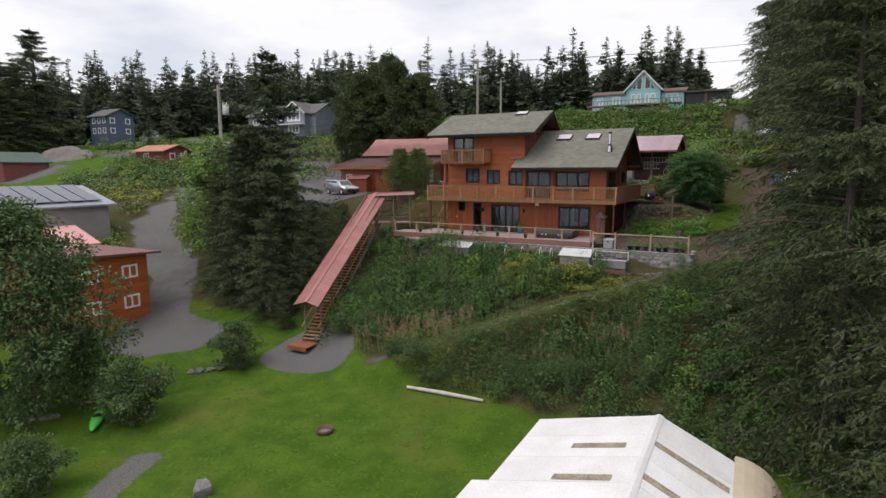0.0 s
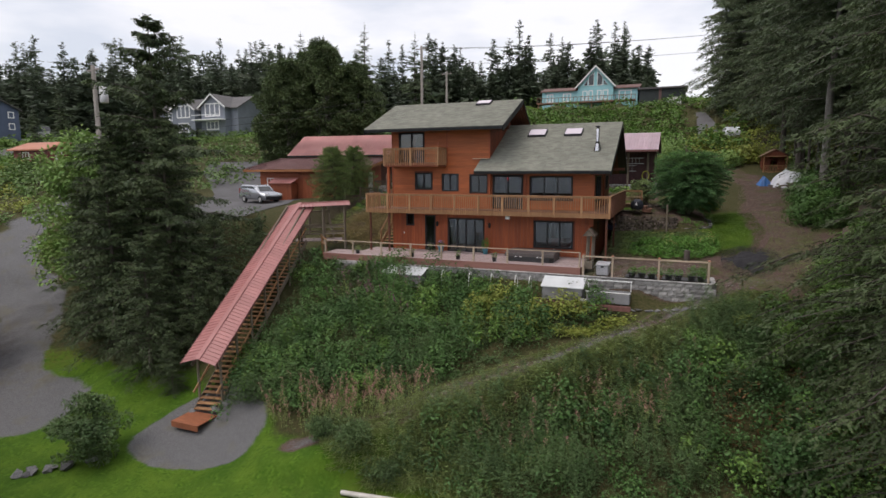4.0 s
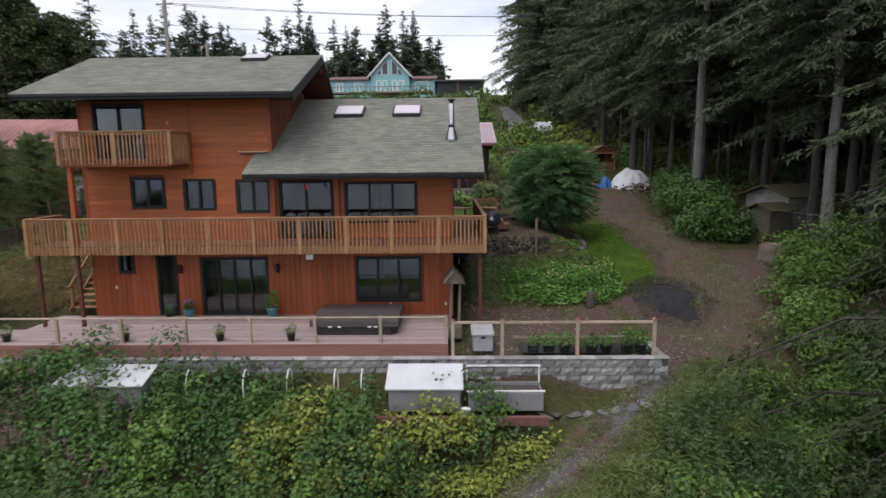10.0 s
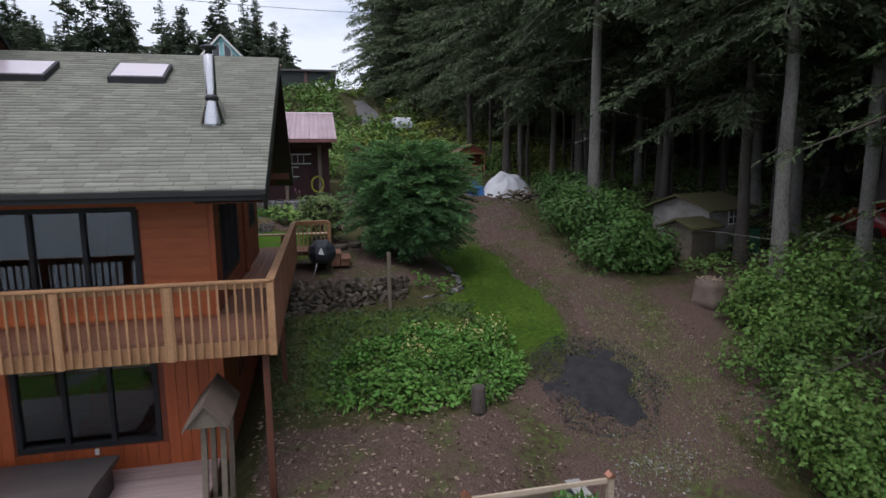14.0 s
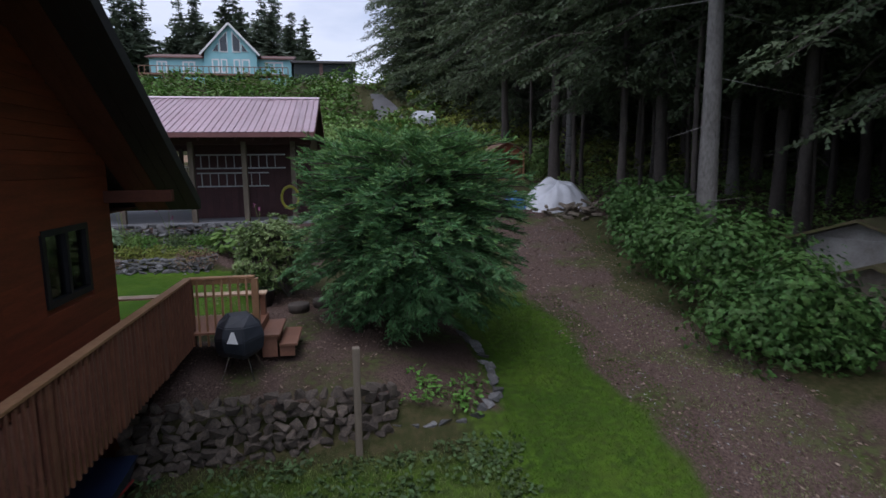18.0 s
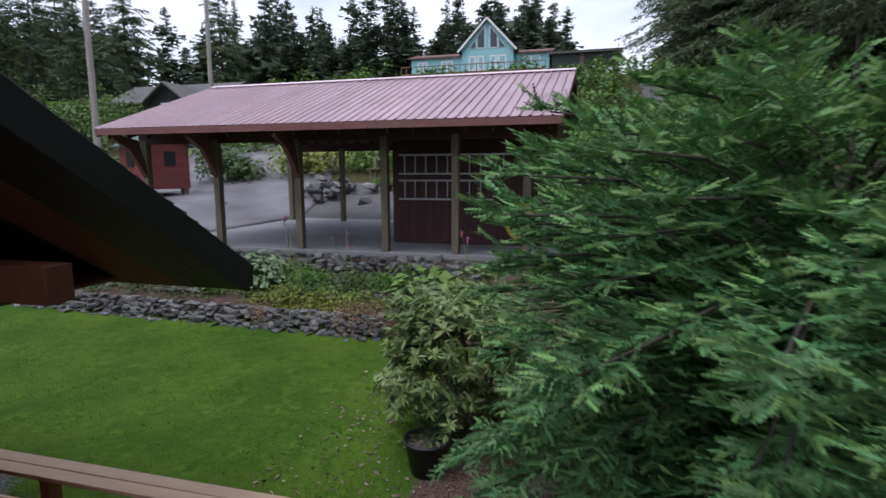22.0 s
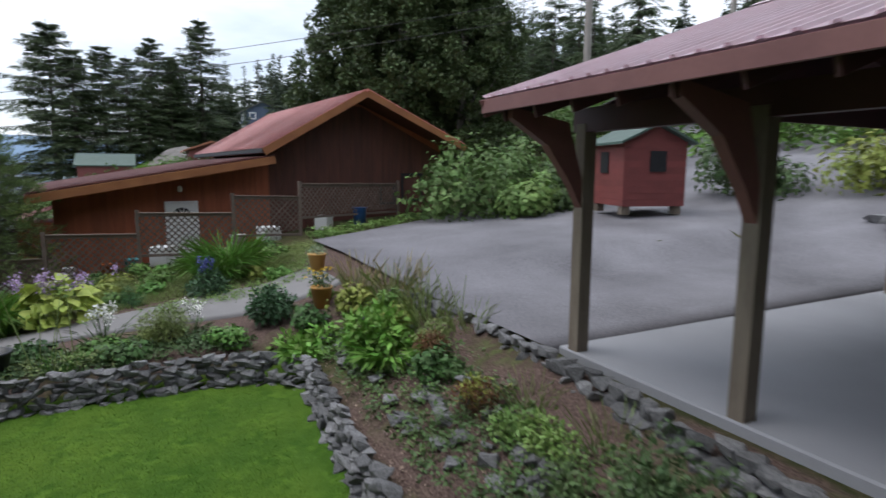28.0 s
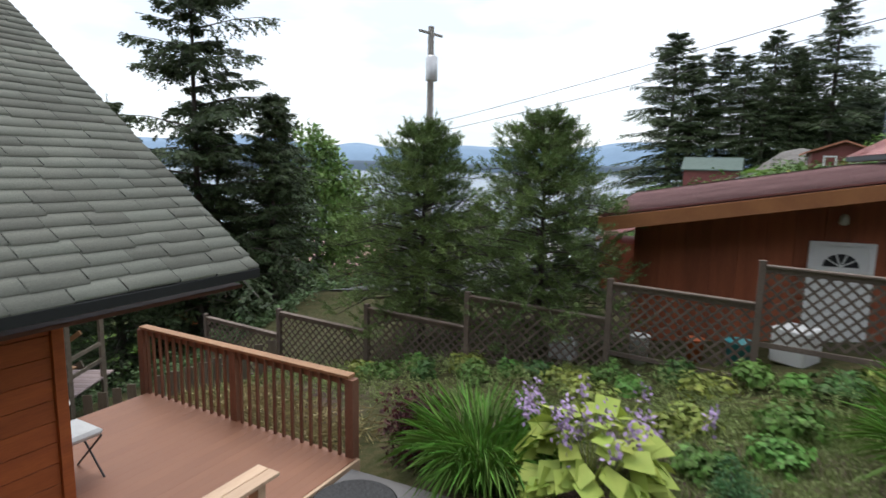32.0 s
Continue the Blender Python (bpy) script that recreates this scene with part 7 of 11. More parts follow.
for k in range(300):
    a, d = radians(69 - 33 * (k + rr.uniform(0, 1)) / 300), rr.uniform(158, 240)
    SPOTS.append((1 - d * math.sin(a), 5 + d * math.cos(a), (10 + 11 * rr.uniform(0, 1) ** 2) * d / 165, rr.uniform(2.6, 4.2) * d / 165))
woods("dark spruce woods along the western skyline", SPOTS, 3)
for x, y, top in ((-135, 43, 32), (-131, 47, 27), (-137, 51, 29), (-130, 55, 26), (-136, 59, 31), (-131, 62, 27), (-135, 67.5, 35), (-139, 63, 28), (-128, 58, 22)):
    put_copy(bank_tree, x, y, x, 1.35 * (top - on(x, y)) / 19, tall=0.74, label="dark full spruce in the western group")
for x, y, s in ((-67, 100, 0.85), (-62, 108, 0.95), (-74, 112, 0.9), (-84, 118, 1.0), (-56, 118, 0.85), (-70, 96, 0.75), (-88, 112, 0.9), (-79, 104, 0.8)):
    put_copy(far_tree[int(-x) % 3], x, y, x, s)
for x, y, top in ((-103, 71, 15.8), (-102, 74.6, 19)):
    put_copy(far_tree[1], x, y, x, (top - on(x, y)) / 20)
# spruces on the bank by the covered stairs
for x, y, s, a in ((-39.0, 39.2, 0.6, 0.4), (-40.5, 38.0, 0.66, 1.9), (-34.6, 35.0, 0.72, 3.0), (-41.0, 34.4, 0.55, 4.4), (-37.4, 33.2, 0.62, 2.2), (-30.9, 33.2, 0.3, 1.0), (-31.8, 36.0, 0.36, 2.0), (-32.8, 31.6, 0.44, 2.7), (-30.4, 30.9, 0.2, 0.7), (-30.2, 38.2, 0.26, 3.4), (-33.8, 33.4, 0.42, 5.0), (-39.2, 35.4, 0.7, 5.1)):
    put_copy(bank_tree, x, y, a, s)

# broadleaved trees
alder = tree_thing("alder_tree", broadleaf(61, 17, 6.2, ALDER_L, PALEBARK, 240, 42000, 0.30, 0.7, 0.08, lobe=(0.07, 0.15)), "large leafy green alder", "tree", "alders behind the garage", at=(0, 0, -80))
small_leaf = tree_thing("apple_tree", broadleaf(63, 2.7, 1.65, BUSH_L, BARK, 44, 9000, 0.12, 0.5, 0.12, lobe=(0.13, 0.3)), "small round dark green tree on the lawn", "tree", "small lawn trees", at=(0, 0, -80))
yard_tree = tree_thing("broadleaf_tree", broadleaf(65, 9.5, 5.0, BUSH_L, PALEBARK, 90, 36000, 0.2, 0.55, 0.12, lobe=(0.12, 0.28)), "broad leafy tree beside the lawn", "tree", at=(0, 0, -80))
light_tree = tree_thing("broadleaf_tree", broadleaf(67, 10, 3.6, BRIGHT_L, PALEBARK, 80, 16000, 0.24, 0.6, 0.12, lobe=(0.13, 0.28)), "light green leafy tree beside the lower drive", "tree", at=(0, 0, -80))
open_tree = tree_thing("spruce_tree", conifer(44, 23, 4.2, 2.0, 34, 5, 17, 5, NEEDLE_BANK, BARK, r0=0.3, ragged=0.5, droop=0.35, card=(0.40, 0.11), power=0.55, dead=12, teeth=2), "tall spruce", "tree", at=(0, 0, -80))
PROTO += [alder, small_leaf, yard_tree, light_tree, open_tree]
for x, y, s, a in ((-47.8, 73.0, 0.95, 0), (-52.4, 71.0, 0.86, 1), (-44.8, 75.6, 0.82, 2), (-51.0, 77.0, 1.0, 3), (-56.5, 76.5, 0.85, 4), (-58, 84, 0.9, 5)):
    put_copy(alder, x, y, a, s)
put_copy(open_tree, -37.1, 36.8, 1.0, 0.81, label="tall thin-crowned spruce standing over the bank")
put_copy(yard_tree, -34.8, 15.9, 0.3, 1.2, tall=1.05)
put_copy(light_tree, -44.2, 37.0, 1.3, 1.25)
for x, y, s, a in ((-29.5, 25.3, 1.25, 0), (-28.3, 17.4, 1.4, 2), (-26.0, 11.2, 1.1, 4)):
    put_copy(small_leaf, x, y, a, s)
for ob in PROTO:
    for o in (*ob.children_recursive, ob):
        bpy.data.objects.remove(o)

# hemlock beside the house, close to the path of sight
hem = hemlock(71, 2.5, 2.2, 2.66, 380, NEEDLE_SOFT, NEEDLE_TIP, BARK)
tree_thing("hemlock_tree", hem, "round bushy blue-green hemlock beside the deck", "tree", at=(-4.3, 54.2, on(-4.3, 54.2) - 0.1))
pine = bushy(73, 2.45, 2.5, 2.55, 190, 8, 34, PINE_N, BARK, shoot=(0.26, 0.5), card=(0.10, 0.012), turn_up=1.25, cone=0.55, even=(0.6, 1.15))
p1 = tree_thing("pine_tree", pine, "young bushy pine behind the lattice fence", "tree", "pines by the fence", at=(-32.4, 50.5, on(-32.4, 50.5)))
copy_thing(p1, Matrix.Translation((-32.1, 53.5, on(-32.1, 53.5))) @ Matrix.Rotation(2, 4, "Z") @ Matrix.Scale(0.94, 4))


# ---- shrubs, brush and long grass ----
def shrub(name, x, y, r_, h, leaf_mat, label, count=2600, size=0.12, wide=0.5, group="", seed=None, lobes=9, leaflets=0):
    seed = seed or int(abs(x * 131 + y * 57)) + 1
    r = np.random.default_rng(seed)
    L = []
    for k in range(lobes):
        a, d = r.uniform(0, 6.28), r_ * math.sqrt(r.uniform(0, 1)) * 0.62
        s = r_ * r.uniform(0.35, 0.55)
        L.append((d * math.cos(a), d * math.sin(a), max(s * 0.6, h * r.uniform(0.25, 0.95) - s * 0.5), s, s * 0.85))
    if leaflets:
        pick = r.choice(lobes, count // leaflets, p=np.array([l[3] ** 2 for l in L]) / sum(l[3] ** 2 for l in L))
        v = unit(r.normal(size=(len(pick), 3)) + np.array([0, 0, 0.3]))
        A = np.array(L)[pick]
        P = A[:, :3] + v * (r.uniform(0.6, 1.12, (len(pick), 1)) * (1 + 0.18 * np.sin(6 * v[:, :1] + 5 * v[:, 1:2] + pick[:, None]))) * np.stack([A[:, 3], A[:, 3], A[:, 4]], 1)
        V, F = trefoils(P, v + np.array([0, 0, 0.4]), size * 1.15 * r.uniform(0.6, 1.3, len(pick)), r, wide, 0.4, leaflets)
    else:
        V, F = blobs(seed + 1, L, count, size, wide, hollow=0.35)
    ob = thing(name, label, "shrub", group)
    part("leaves", tri_mesh("leaves", V, F, leaf_mat), None, ob)
    P = np.zeros((8, 3))
    Q = np.array([(l[0] * 0.8, l[1] * 0.8, l[2]) for l in L[:8]])
    part("stem", tri_mesh("stem", *stick(P, Q, 0.02, 0.006), BARK), None, ob)
    ob.location = (x, y, on(x, y) - 0.05)
    return ob


def scatter(poly, n, r):
    """Random points in a polygon."""
    poly = np.array(poly, float)
    lo, hi = poly.min(0), poly.max(0)
    out = []
    while len(out) < n:
        p = r.uniform(lo, hi, (n * 2, 2))
        inside = np.zeros(len(p), bool)
        for a, b in zip(poly, np.roll(poly, -1, 0)):
            c = (a[1] > p[:, 1]) != (b[1] > p[:, 1])
            inside ^= c & (p[:, 0] < (b[0] - a[0]) * (p[:, 1] - a[1]) / (b[1] - a[1] + 1e-12) + a[0])
        out += list(p[inside])
    return np.array(out[:n])


def brush(name, poly, n, leaf_mat, label, height=(0.6, 1.3), leaves=34, size=0.15, wide=0.42, seed=1, keep_off=1.0, spread=0.42, clumps=0, clump_r=0.8):
    """A thicket of many leafy stems as one sheet of stuff."""
    r = np.random.default_rng(seed)
    p, dome = scatter(poly, n, r), np.ones(n)
    if clumps:
        c = scatter(poly, clumps, r)
        rad, tall = clump_r * r.uniform(0.6, 1.4, clumps), r.uniform(0.65, 1.25, clumps)
        i = r.choice(clumps, n, p=rad ** 2 / (rad ** 2).sum())
        off = r.normal(0, 0.5, (n, 2))
        p = c[i] + off * rad[i][:, None]
        dome = tall[i] * np.exp(-0.8 * (off ** 2).sum(1))
    d, t = track_distance(p[:, 0], p[:, 1])
    keep = d > keep_off * (0.55 + 0.45 * step(0.2, 0.45, t))
    for way in (UPPER_ROAD, FAR_ROAD, LOWER_DRIVE, HILL_LANE):
        keep &= line_distance(p[:, 0], p[:, 1], way)[0] > 2.9
    p, dome = p[keep], dome[keep]
    h = r.uniform(*height, len(p)) * (0.68 + 0.42 * np.sin(1.9 * p[:, 0] + seed + 0.8 * np.sin(1.3 * p[:, 1])) * np.sin(1.7 * p[:, 1] + 2 * seed)) * dome * np.clip((track_distance(p[:, 0], p[:, 1])[0] - keep_off) * 1.6 + 0.5, 0.4, 1)
    z = land(p[:, 0], p[:, 1])
    k = leaves
    u = r.uniform(0.12, 1, (len(p), k)) ** 0.7
    a = r.uniform(0, 2 * math.pi, (len(p), k))
    rad = spread * np.sqrt(r.uniform(0, 1, (len(p), k))) * (1.15 - 0.7 * u)
    P = np.stack([p[:, :1] + rad * np.cos(a), p[:, 1:] + rad * np.sin(a), z[:, None] + h[:, None] * u], -1).reshape(-1, 3)
    D = np.stack([np.cos(a), np.sin(a), r.normal(0.05, 0.45, a.shape)], -1).reshape(-1, 3)
    m = len(P)
    V, F = cards(P, D, size * r.uniform(0.6, 1.4, m), size * wide * r.uniform(0.7, 1.3, m), r)
    return lone(name, tri_mesh(name, V, F, leaf_mat), None, label, "shrubs", kind="stuff")


WEST_BANK = [(-26.0, 29.6), (-24.2, 31.2), (-18, 30.8), (-14.8, 32.8), (-10.8, 35.4), (-6.2, 38.0), (-8.5, 38.3), (-12, 38.3), (-14, 39.3), (-26.4, 39.8), (-27.5, 40.6), (-27.2, 36)]
EAST_BANK = [(-18.5, 27.8), (-14.6, 30.2), (-10, 32.6), (-5.2, 36.0), (-1.5, 39.8), (3, 40), (6, 36), (6, 26), (-2, 27.2), (-10.5, 28.2)]
def mounds(name, poly, n, leaf_mat, label, radius, height, per, size, seed, keep_off=1.6, lobes=10, leaflets=3, wide=0.62):
    """Bramble mounds: domes of leafy lobes with dark gaps between, as one sheet of stuff."""
    r = np.random.default_rng(seed)
    C, Rm, Hm = scatter(poly, n, r), r.uniform(*radius, n), r.uniform(*height, n)
    d = track_distance(C[:, 0], C[:, 1])[0]
    keep = d > keep_off + 0.45 * Rm
    C, Rm, Hm = C[keep], Rm[keep], Hm[keep]
    Z = land(C[:, 0], C[:, 1])
    m = len(C)
    a, q = r.uniform(0, 2 * math.pi, (m, lobes)), np.sqrt(r.uniform(0, 1, (m, lobes))) * 0.85
    s = Rm[:, None] * r.uniform(0.26, 0.46, (m, lobes))
    lx, ly = C[:, :1] + Rm[:, None] * q * np.cos(a), C[:, 1:] + Rm[:, None] * q * np.sin(a)
    lz = np.maximum(land(lx, ly), Z[:, None] - 0.6) + Hm[:, None] * (1 - 0.75 * q * q) * r.uniform(0.6, 1.0, (m, lobes)) - s * 0.6
    L = np.stack([lx, ly, lz, s], -1).reshape(-1, 4)
    pick = r.choice(len(L), int(per * m), p=L[:, 3] ** 2 / (L[:, 3] ** 2).sum())
    v = unit(r.normal(size=(len(pick), 3)) + np.array([0, 0, 0.45]))
    rad = L[pick, 3:] * r.uniform(0.72, 1.12, (len(pick), 1)) * (1 + 0.2 * np.sin(6 * v[:, :1] + 4 * v[:, 1:2] + pick[:, None]))
    P = L[pick, :3] + v * rad
    V, F = trefoils(P, v + np.array([0, 0, 0.35]), size * r.uniform(0.6, 1.35, len(pick)), r, wide, 0.35, leaflets)
    return lone(name, tri_mesh(name, V, F, leaf_mat), None, label, "shrubs", kind="stuff")


def willow_herbs(name, poly, n, leaf_mat, label, height, seed, keep_off=1.3, leaf_len=0.17, clumps=60):
    """Dense tall stalks hung with narrow drooping leaves."""
    r = np.random.default_rng(seed)
    c = scatter(poly, clumps, r)
    p = c[r.integers(clumps, size=n)] + r.normal(0, 0.42, (n, 2))
    p = p[track_distance(p[:, 0], p[:, 1])[0] > keep_off]
    n = len(p)
    base = np.stack([p[:, 0], p[:, 1], land(p[:, 0], p[:, 1])], 1)
    lean = r.normal(0, 0.2, (n, 2)) + np.array([-0.12, 0.05])
    tip = base + np.stack([lean[:, 0], lean[:, 1], np.ones(n)], 1) * r.uniform(*height, n)[:, None]
    k = 26
    u = np.repeat(np.linspace(0.3, 1.0, k)[None], n, 0)
    a = r.uniform(0, 6.283, u.shape)
    P = (base[:, None] + (tip - base)[:, None] * u[..., None]).reshape(-1, 3)
    D = np.stack([np.cos(a), np.sin(a), 0.45 - 0.5 * (1 - u) + r.normal(0, 0.2, u.shape)], -1).reshape(-1, 3)
    ln = leaf_len * np.repeat((1.25 - 0.7 * np.linspace(0, 1, k) ** 2)[None], n, 0).ravel() * r.uniform(0.75, 1.25, len(P))
    return lone(name, tri_mesh(name, *join(stick(base, tip, 0.007, 0.003), cards(P, D, ln, ln * 0.19, r)), leaf_mat), None, label, "wildflowers", kind="stuff")


BRAMBLE_L = leaf("bramble_leaves", (0.082, 0.160, 0.042), (0.032, 0.070, 0.022), 0.45, through_leaf=0.12, scale=0.45)
BRAMBLE_LIGHT = leaf("light_bramble_leaves", (0.140, 0.235, 0.050), (0.066, 0.130, 0.030), 0.45, through_leaf=0.14, scale=0.45)
HERB_L = leaf("willow_herb_leaves", (0.120, 0.185, 0.070), (0.060, 0.105, 0.042), 0.3, through_leaf=0.14, scale=0.5)
brush("salmonberry_thicket", WEST_BANK, 900, BUSH_L, "low dark undergrowth between the brambles", (0.3, 0.8), 30, 0.13, 0.6, 1, 1.45)
mounds("salmonberry_thicket", WEST_BANK, 150, BRAMBLE_L, "rounded mounds of dark green brambles on the bank", (0.7, 1.5), (0.9, 2.1), 420, 0.088, 21)
mounds("salmonberry_thicket", WEST_BANK, 46, BRAMBLE_LIGHT, "rounded mounds of light green brambles", (0.5, 1.1), (1.0, 2.1), 340, 0.09, 2)
mounds("salmonberry_thicket", [(-15.5, 34.8), (-11.5, 36.4), (-9.0, 37.8), (-13.0, 38.8), (-15.5, 38.6)], 13, YELLOW_L, "yellow-green mounds of brambles by the beds", (0.4, 0.8), (0.9, 1.8), 260, 0.1, 22, 1.2)
brush("salmonberry_thicket", EAST_BANK, 800, BUSH_L, "low dark undergrowth below the track", (0.3, 0.8), 28, 0.13, 0.5, 4, 1.35)
mounds("salmonberry_thicket", EAST_BANK, 95, BRAMBLE_L, "rounded mounds of dark scrub below the track", (0.7, 1.5), (0.9, 2.1), 380, 0.09, 24, 1.5)
mounds("salmonberry_thicket", [(-4, 28), (6, 26.5), (6, 36), (2.5, 39.5), (-2, 38.6), (-4.5, 35.4)], 34, BRAMBLE_LIGHT, "rounded mounds of light scrub below the track", (0.6, 1.2), (1.0, 2.2), 380, 0.095, 5, 1.5)
willow_herbs("willow_herb", [(-18, 28.0), (-14.4, 30.0), (-10, 32.4), (-5.4, 35.6), (-2.2, 38.4), (-0.5, 36), (-4, 30), (-12, 28)], 1500, HERB_L, "tall narrow-leaved herbs below the track", (1.1, 1.9), 61, 1.35)
willow_herbs("willow_herb", [(-26, 30.2), (-18, 30.9), (-14, 33), (-12, 35.5), (-20, 36), (-26.5, 36)], 420, HERB_L, "tall narrow-leaved herbs among the brambles", (1.3, 2.2), 62, 1.6, clumps=40)
brush("salmonberry_thicket", [(-26, 39), (-14, 38.6), (-14, 39.6), (-20, 40), (-26.5, 40.2)], 260, BUSH_L, "leafy brambles against the terrace", (0.5, 1.1), 30, 0.14, 0.55, 9, 1.4)
brush("salmonberry_thicket", [(-15, 35.5), (-11.5, 36.6), (-8.0, 38.2), (-13.5, 38.6), (-15.5, 38.8)], 130, YELLOW_L, "yellowing bramble leaves", (0.9, 1.7), 30, 0.16, 0.6, 3, 1.4)
brush("salmonberry_thicket", [(-12, 36.4), (-5.6, 38.4), (-3.2, 39.4), (-4, 38.5), (-9, 36.4)], 150, YELLOW_L, "low yellow-green scrub under the beds", (0.3, 0.8), 30, 0.14, 0.6, 10, 1.0)
brush("rusty_thicket", [(-4, 34), (0, 36), (3, 35), (2, 31), (-3, 32)], 70, RUST_L, "reddish brown leaves in the scrub", (0.8, 1.6), 22, 0.15, 0.5, 6, 1.4)
brush("long_grass", [(-18.5, 27.8), (-12, 31.4), (-5.5, 36.2), (-4, 35), (-12, 28.2)], 900, GRASS_L, "long pale grass beside the track", (0.4, 0.9), 22, 0.42, 0.05, 7, 0.9, 0.18)
brush("long_grass", [(-20, 29.5), (-12, 33.8), (-6, 38.0), (-2.4, 41.5), (-0.5, 40), (-9, 32.6), (-18, 27.6)], 3000, GRASS_L, "short grass along the track edge", (0.08, 0.34), 15, 0.2, 0.06, 8, 0.3, 0.22)


def fireweed(name, poly, n, seed, bloom):
    """Tall stalks with narrow leaves and faded pink plumes."""
    r = np.random.default_rng(seed)
    p = scatter(poly, n, r)
    z = land(p[:, 0], p[:, 1])
    h = r.uniform(1.1, 2.0, n)
    lean = r.normal(0, 0.25, (n, 2))
    base = np.stack([p[:, 0], p[:, 1], z], 1)
    tip = base + np.stack([lean[:, 0], lean[:, 1], h], 1)
    V, F = stick(base, tip, 0.008, 0.004)
    u = np.repeat(np.linspace(0.25, 0.75, 16)[None], n, 0)
    a = r.uniform(0, 6.28, u.shape)
    P = (base[:, None] + (tip - base)[:, None] * u[..., None]).reshape(-1, 3)
    D = np.stack([np.cos(a), np.sin(a), np.full(a.shape, 0.25)], -1).reshape(-1, 3)
    LV = cards(P, D, 0.16, 0.03, r)
    lone(name, tri_mesh(name, *join((V, F), LV), GRASS_L), None, "tall green fireweed stalks", "wildflowers", kind="stuff")
    u = np.repeat(np.linspace(0.72, 1.0, 16)[None], n, 0)
    a = r.uniform(0, 6.28, u.shape)
    P = (base[:, None] + (tip - base)[:, None] * u[..., None]).reshape(-1, 3)
    D = np.stack([np.cos(a), np.sin(a), np.full(a.shape, 0.9)], -1).reshape(-1, 3)
    lone(name + "_plumes", tri_mesh(name, *cards(P, D, 0.14 * r.uniform(0.6, 1.3, len(P)), 0.026, r), bloom), None, "faded pink seed plumes of fireweed", "wildflowers", kind="stuff")


FIRE_PINK = leaf("faded_fireweed", (0.40, 0.21, 0.18), (0.26, 0.14, 0.12), 0.4)
FIRE_MAUVE = leaf("mauve_fireweed", (0.24, 0.07, 0.16), (0.16, 0.06, 0.11), 0.4)
fireweed("fireweed", [(-23.2, 29.4), (-17.5, 29.0), (-14, 30.6), (-17, 31.6), (-22, 31.2)], 170, 3, FIRE_PINK)
fireweed("fireweed", [(-12, 29), (-6, 31), (-3.5, 35), (-8, 33.2), (-13, 30)], 90, 4, FIRE_PINK)
fireweed("fireweed", [(-24, 36), (-18, 36), (-18, 38.5), (-24, 38.5)], 50, 5, FIRE_MAUVE)

brush("dry_grass", [(-29.6, 44.2), (-25.4, 43.9), (-24.8, 47.5), (-25.0, 52.2), (-27.4, 52.6), (-29.4, 49)], 1500, STRAW_L, "straw-coloured dry grass on the slope beside the house", (0.12, 0.4), 14, 0.26, 0.05, 71, 0, 0.2)
# shrubs one by one
ELDER_L = leaf("elder_leaves", (0.090, 0.176, 0.041), (0.041, 0.093, 0.025), 0.4, through_leaf=0.12)
RED_BERRY = mat("red_berries", (0.45, 0.02, 0.01), None, 0.4, 5, 30, 0)
for i, (x, y, r_, h) in enumerate(((2.9, 51.9, 1.7, 2.2), (3.6, 54.0, 1.9, 2.7), (3.9, 56.8, 1.8, 2.7), (4.6, 59.6, 1.7, 2.5), (4.2, 51.5, 1.3, 1.7), (5.4, 62.0, 1.5, 2.0))):
    sb = shrub("elder_bush", x, y, r_, h, ELDER_L, "green elder bush with red berries beside the track", 15000, 0.105, 0.4, "elder bushes", lobes=30, leaflets=5)
    r = np.random.default_rng(i + 90)
    V = []
    c = unit(r.normal(size=(26, 3)) * np.array([1, 1, 0.8])) * np.array([r_, r_, h * 0.5]) * 0.98 + np.array([0, 0, h * 0.58])
    P = np.repeat(c, 14, 0) + r.normal(0, 0.055, (364, 3))
    bv, bf = cards(P, r.normal(size=(364, 3)), 0.06, 0.06, r)
    part("berries", tri_mesh("berries", bv, bf, RED_BERRY), None, sb, "clusters of red berries")
for x, y, r_, h, m_ in ((2.2, 41.6, 1.4, 2.0, BRAMBLE_LIGHT), (3.2, 39.2, 1.6, 2.2, BRAMBLE_L), (1.6, 38.2, 1.4, 2.0, BRAMBLE_LIGHT), (1.4, 36.0, 1.5, 1.9, BRAMBLE_L), (-0.4, 37.4, 1.0, 1.3, BRAMBLE_LIGHT), (0.4, 33.8, 1.4, 1.8, BRAMBLE_L),
                        (-0.8, 31.5, 1.4, 1.9, BRAMBLE_L), (5.7, 45.8, 1.9, 2.8, BRAMBLE_LIGHT), (3.5, 44.0, 1.8, 2.6, BRAMBLE_LIGHT), (3.0, 41.9, 1.7, 2.2, BRAMBLE_LIGHT), (6.4, 45.2, 2.0, 3.2, BRAMBLE_LIGHT), (2.6, 40.4, 1.2, 1.5, BRAMBLE_LIGHT), (-2.0, 38.0, 0.9, 0.9, YELLOW_L), (-3.8, 36.2, 1.0, 1.1, BRAMBLE_LIGHT), (4.7, 46.4, 1.2, 1.9, BRAMBLE_LIGHT)):
    shrub("salmonberry_bush", x, y, r_, h, m_, "leafy bush at the edge of the drive", 11000, 0.085, 0.55, "bushes by the drive", lobes=22, leaflets=3)
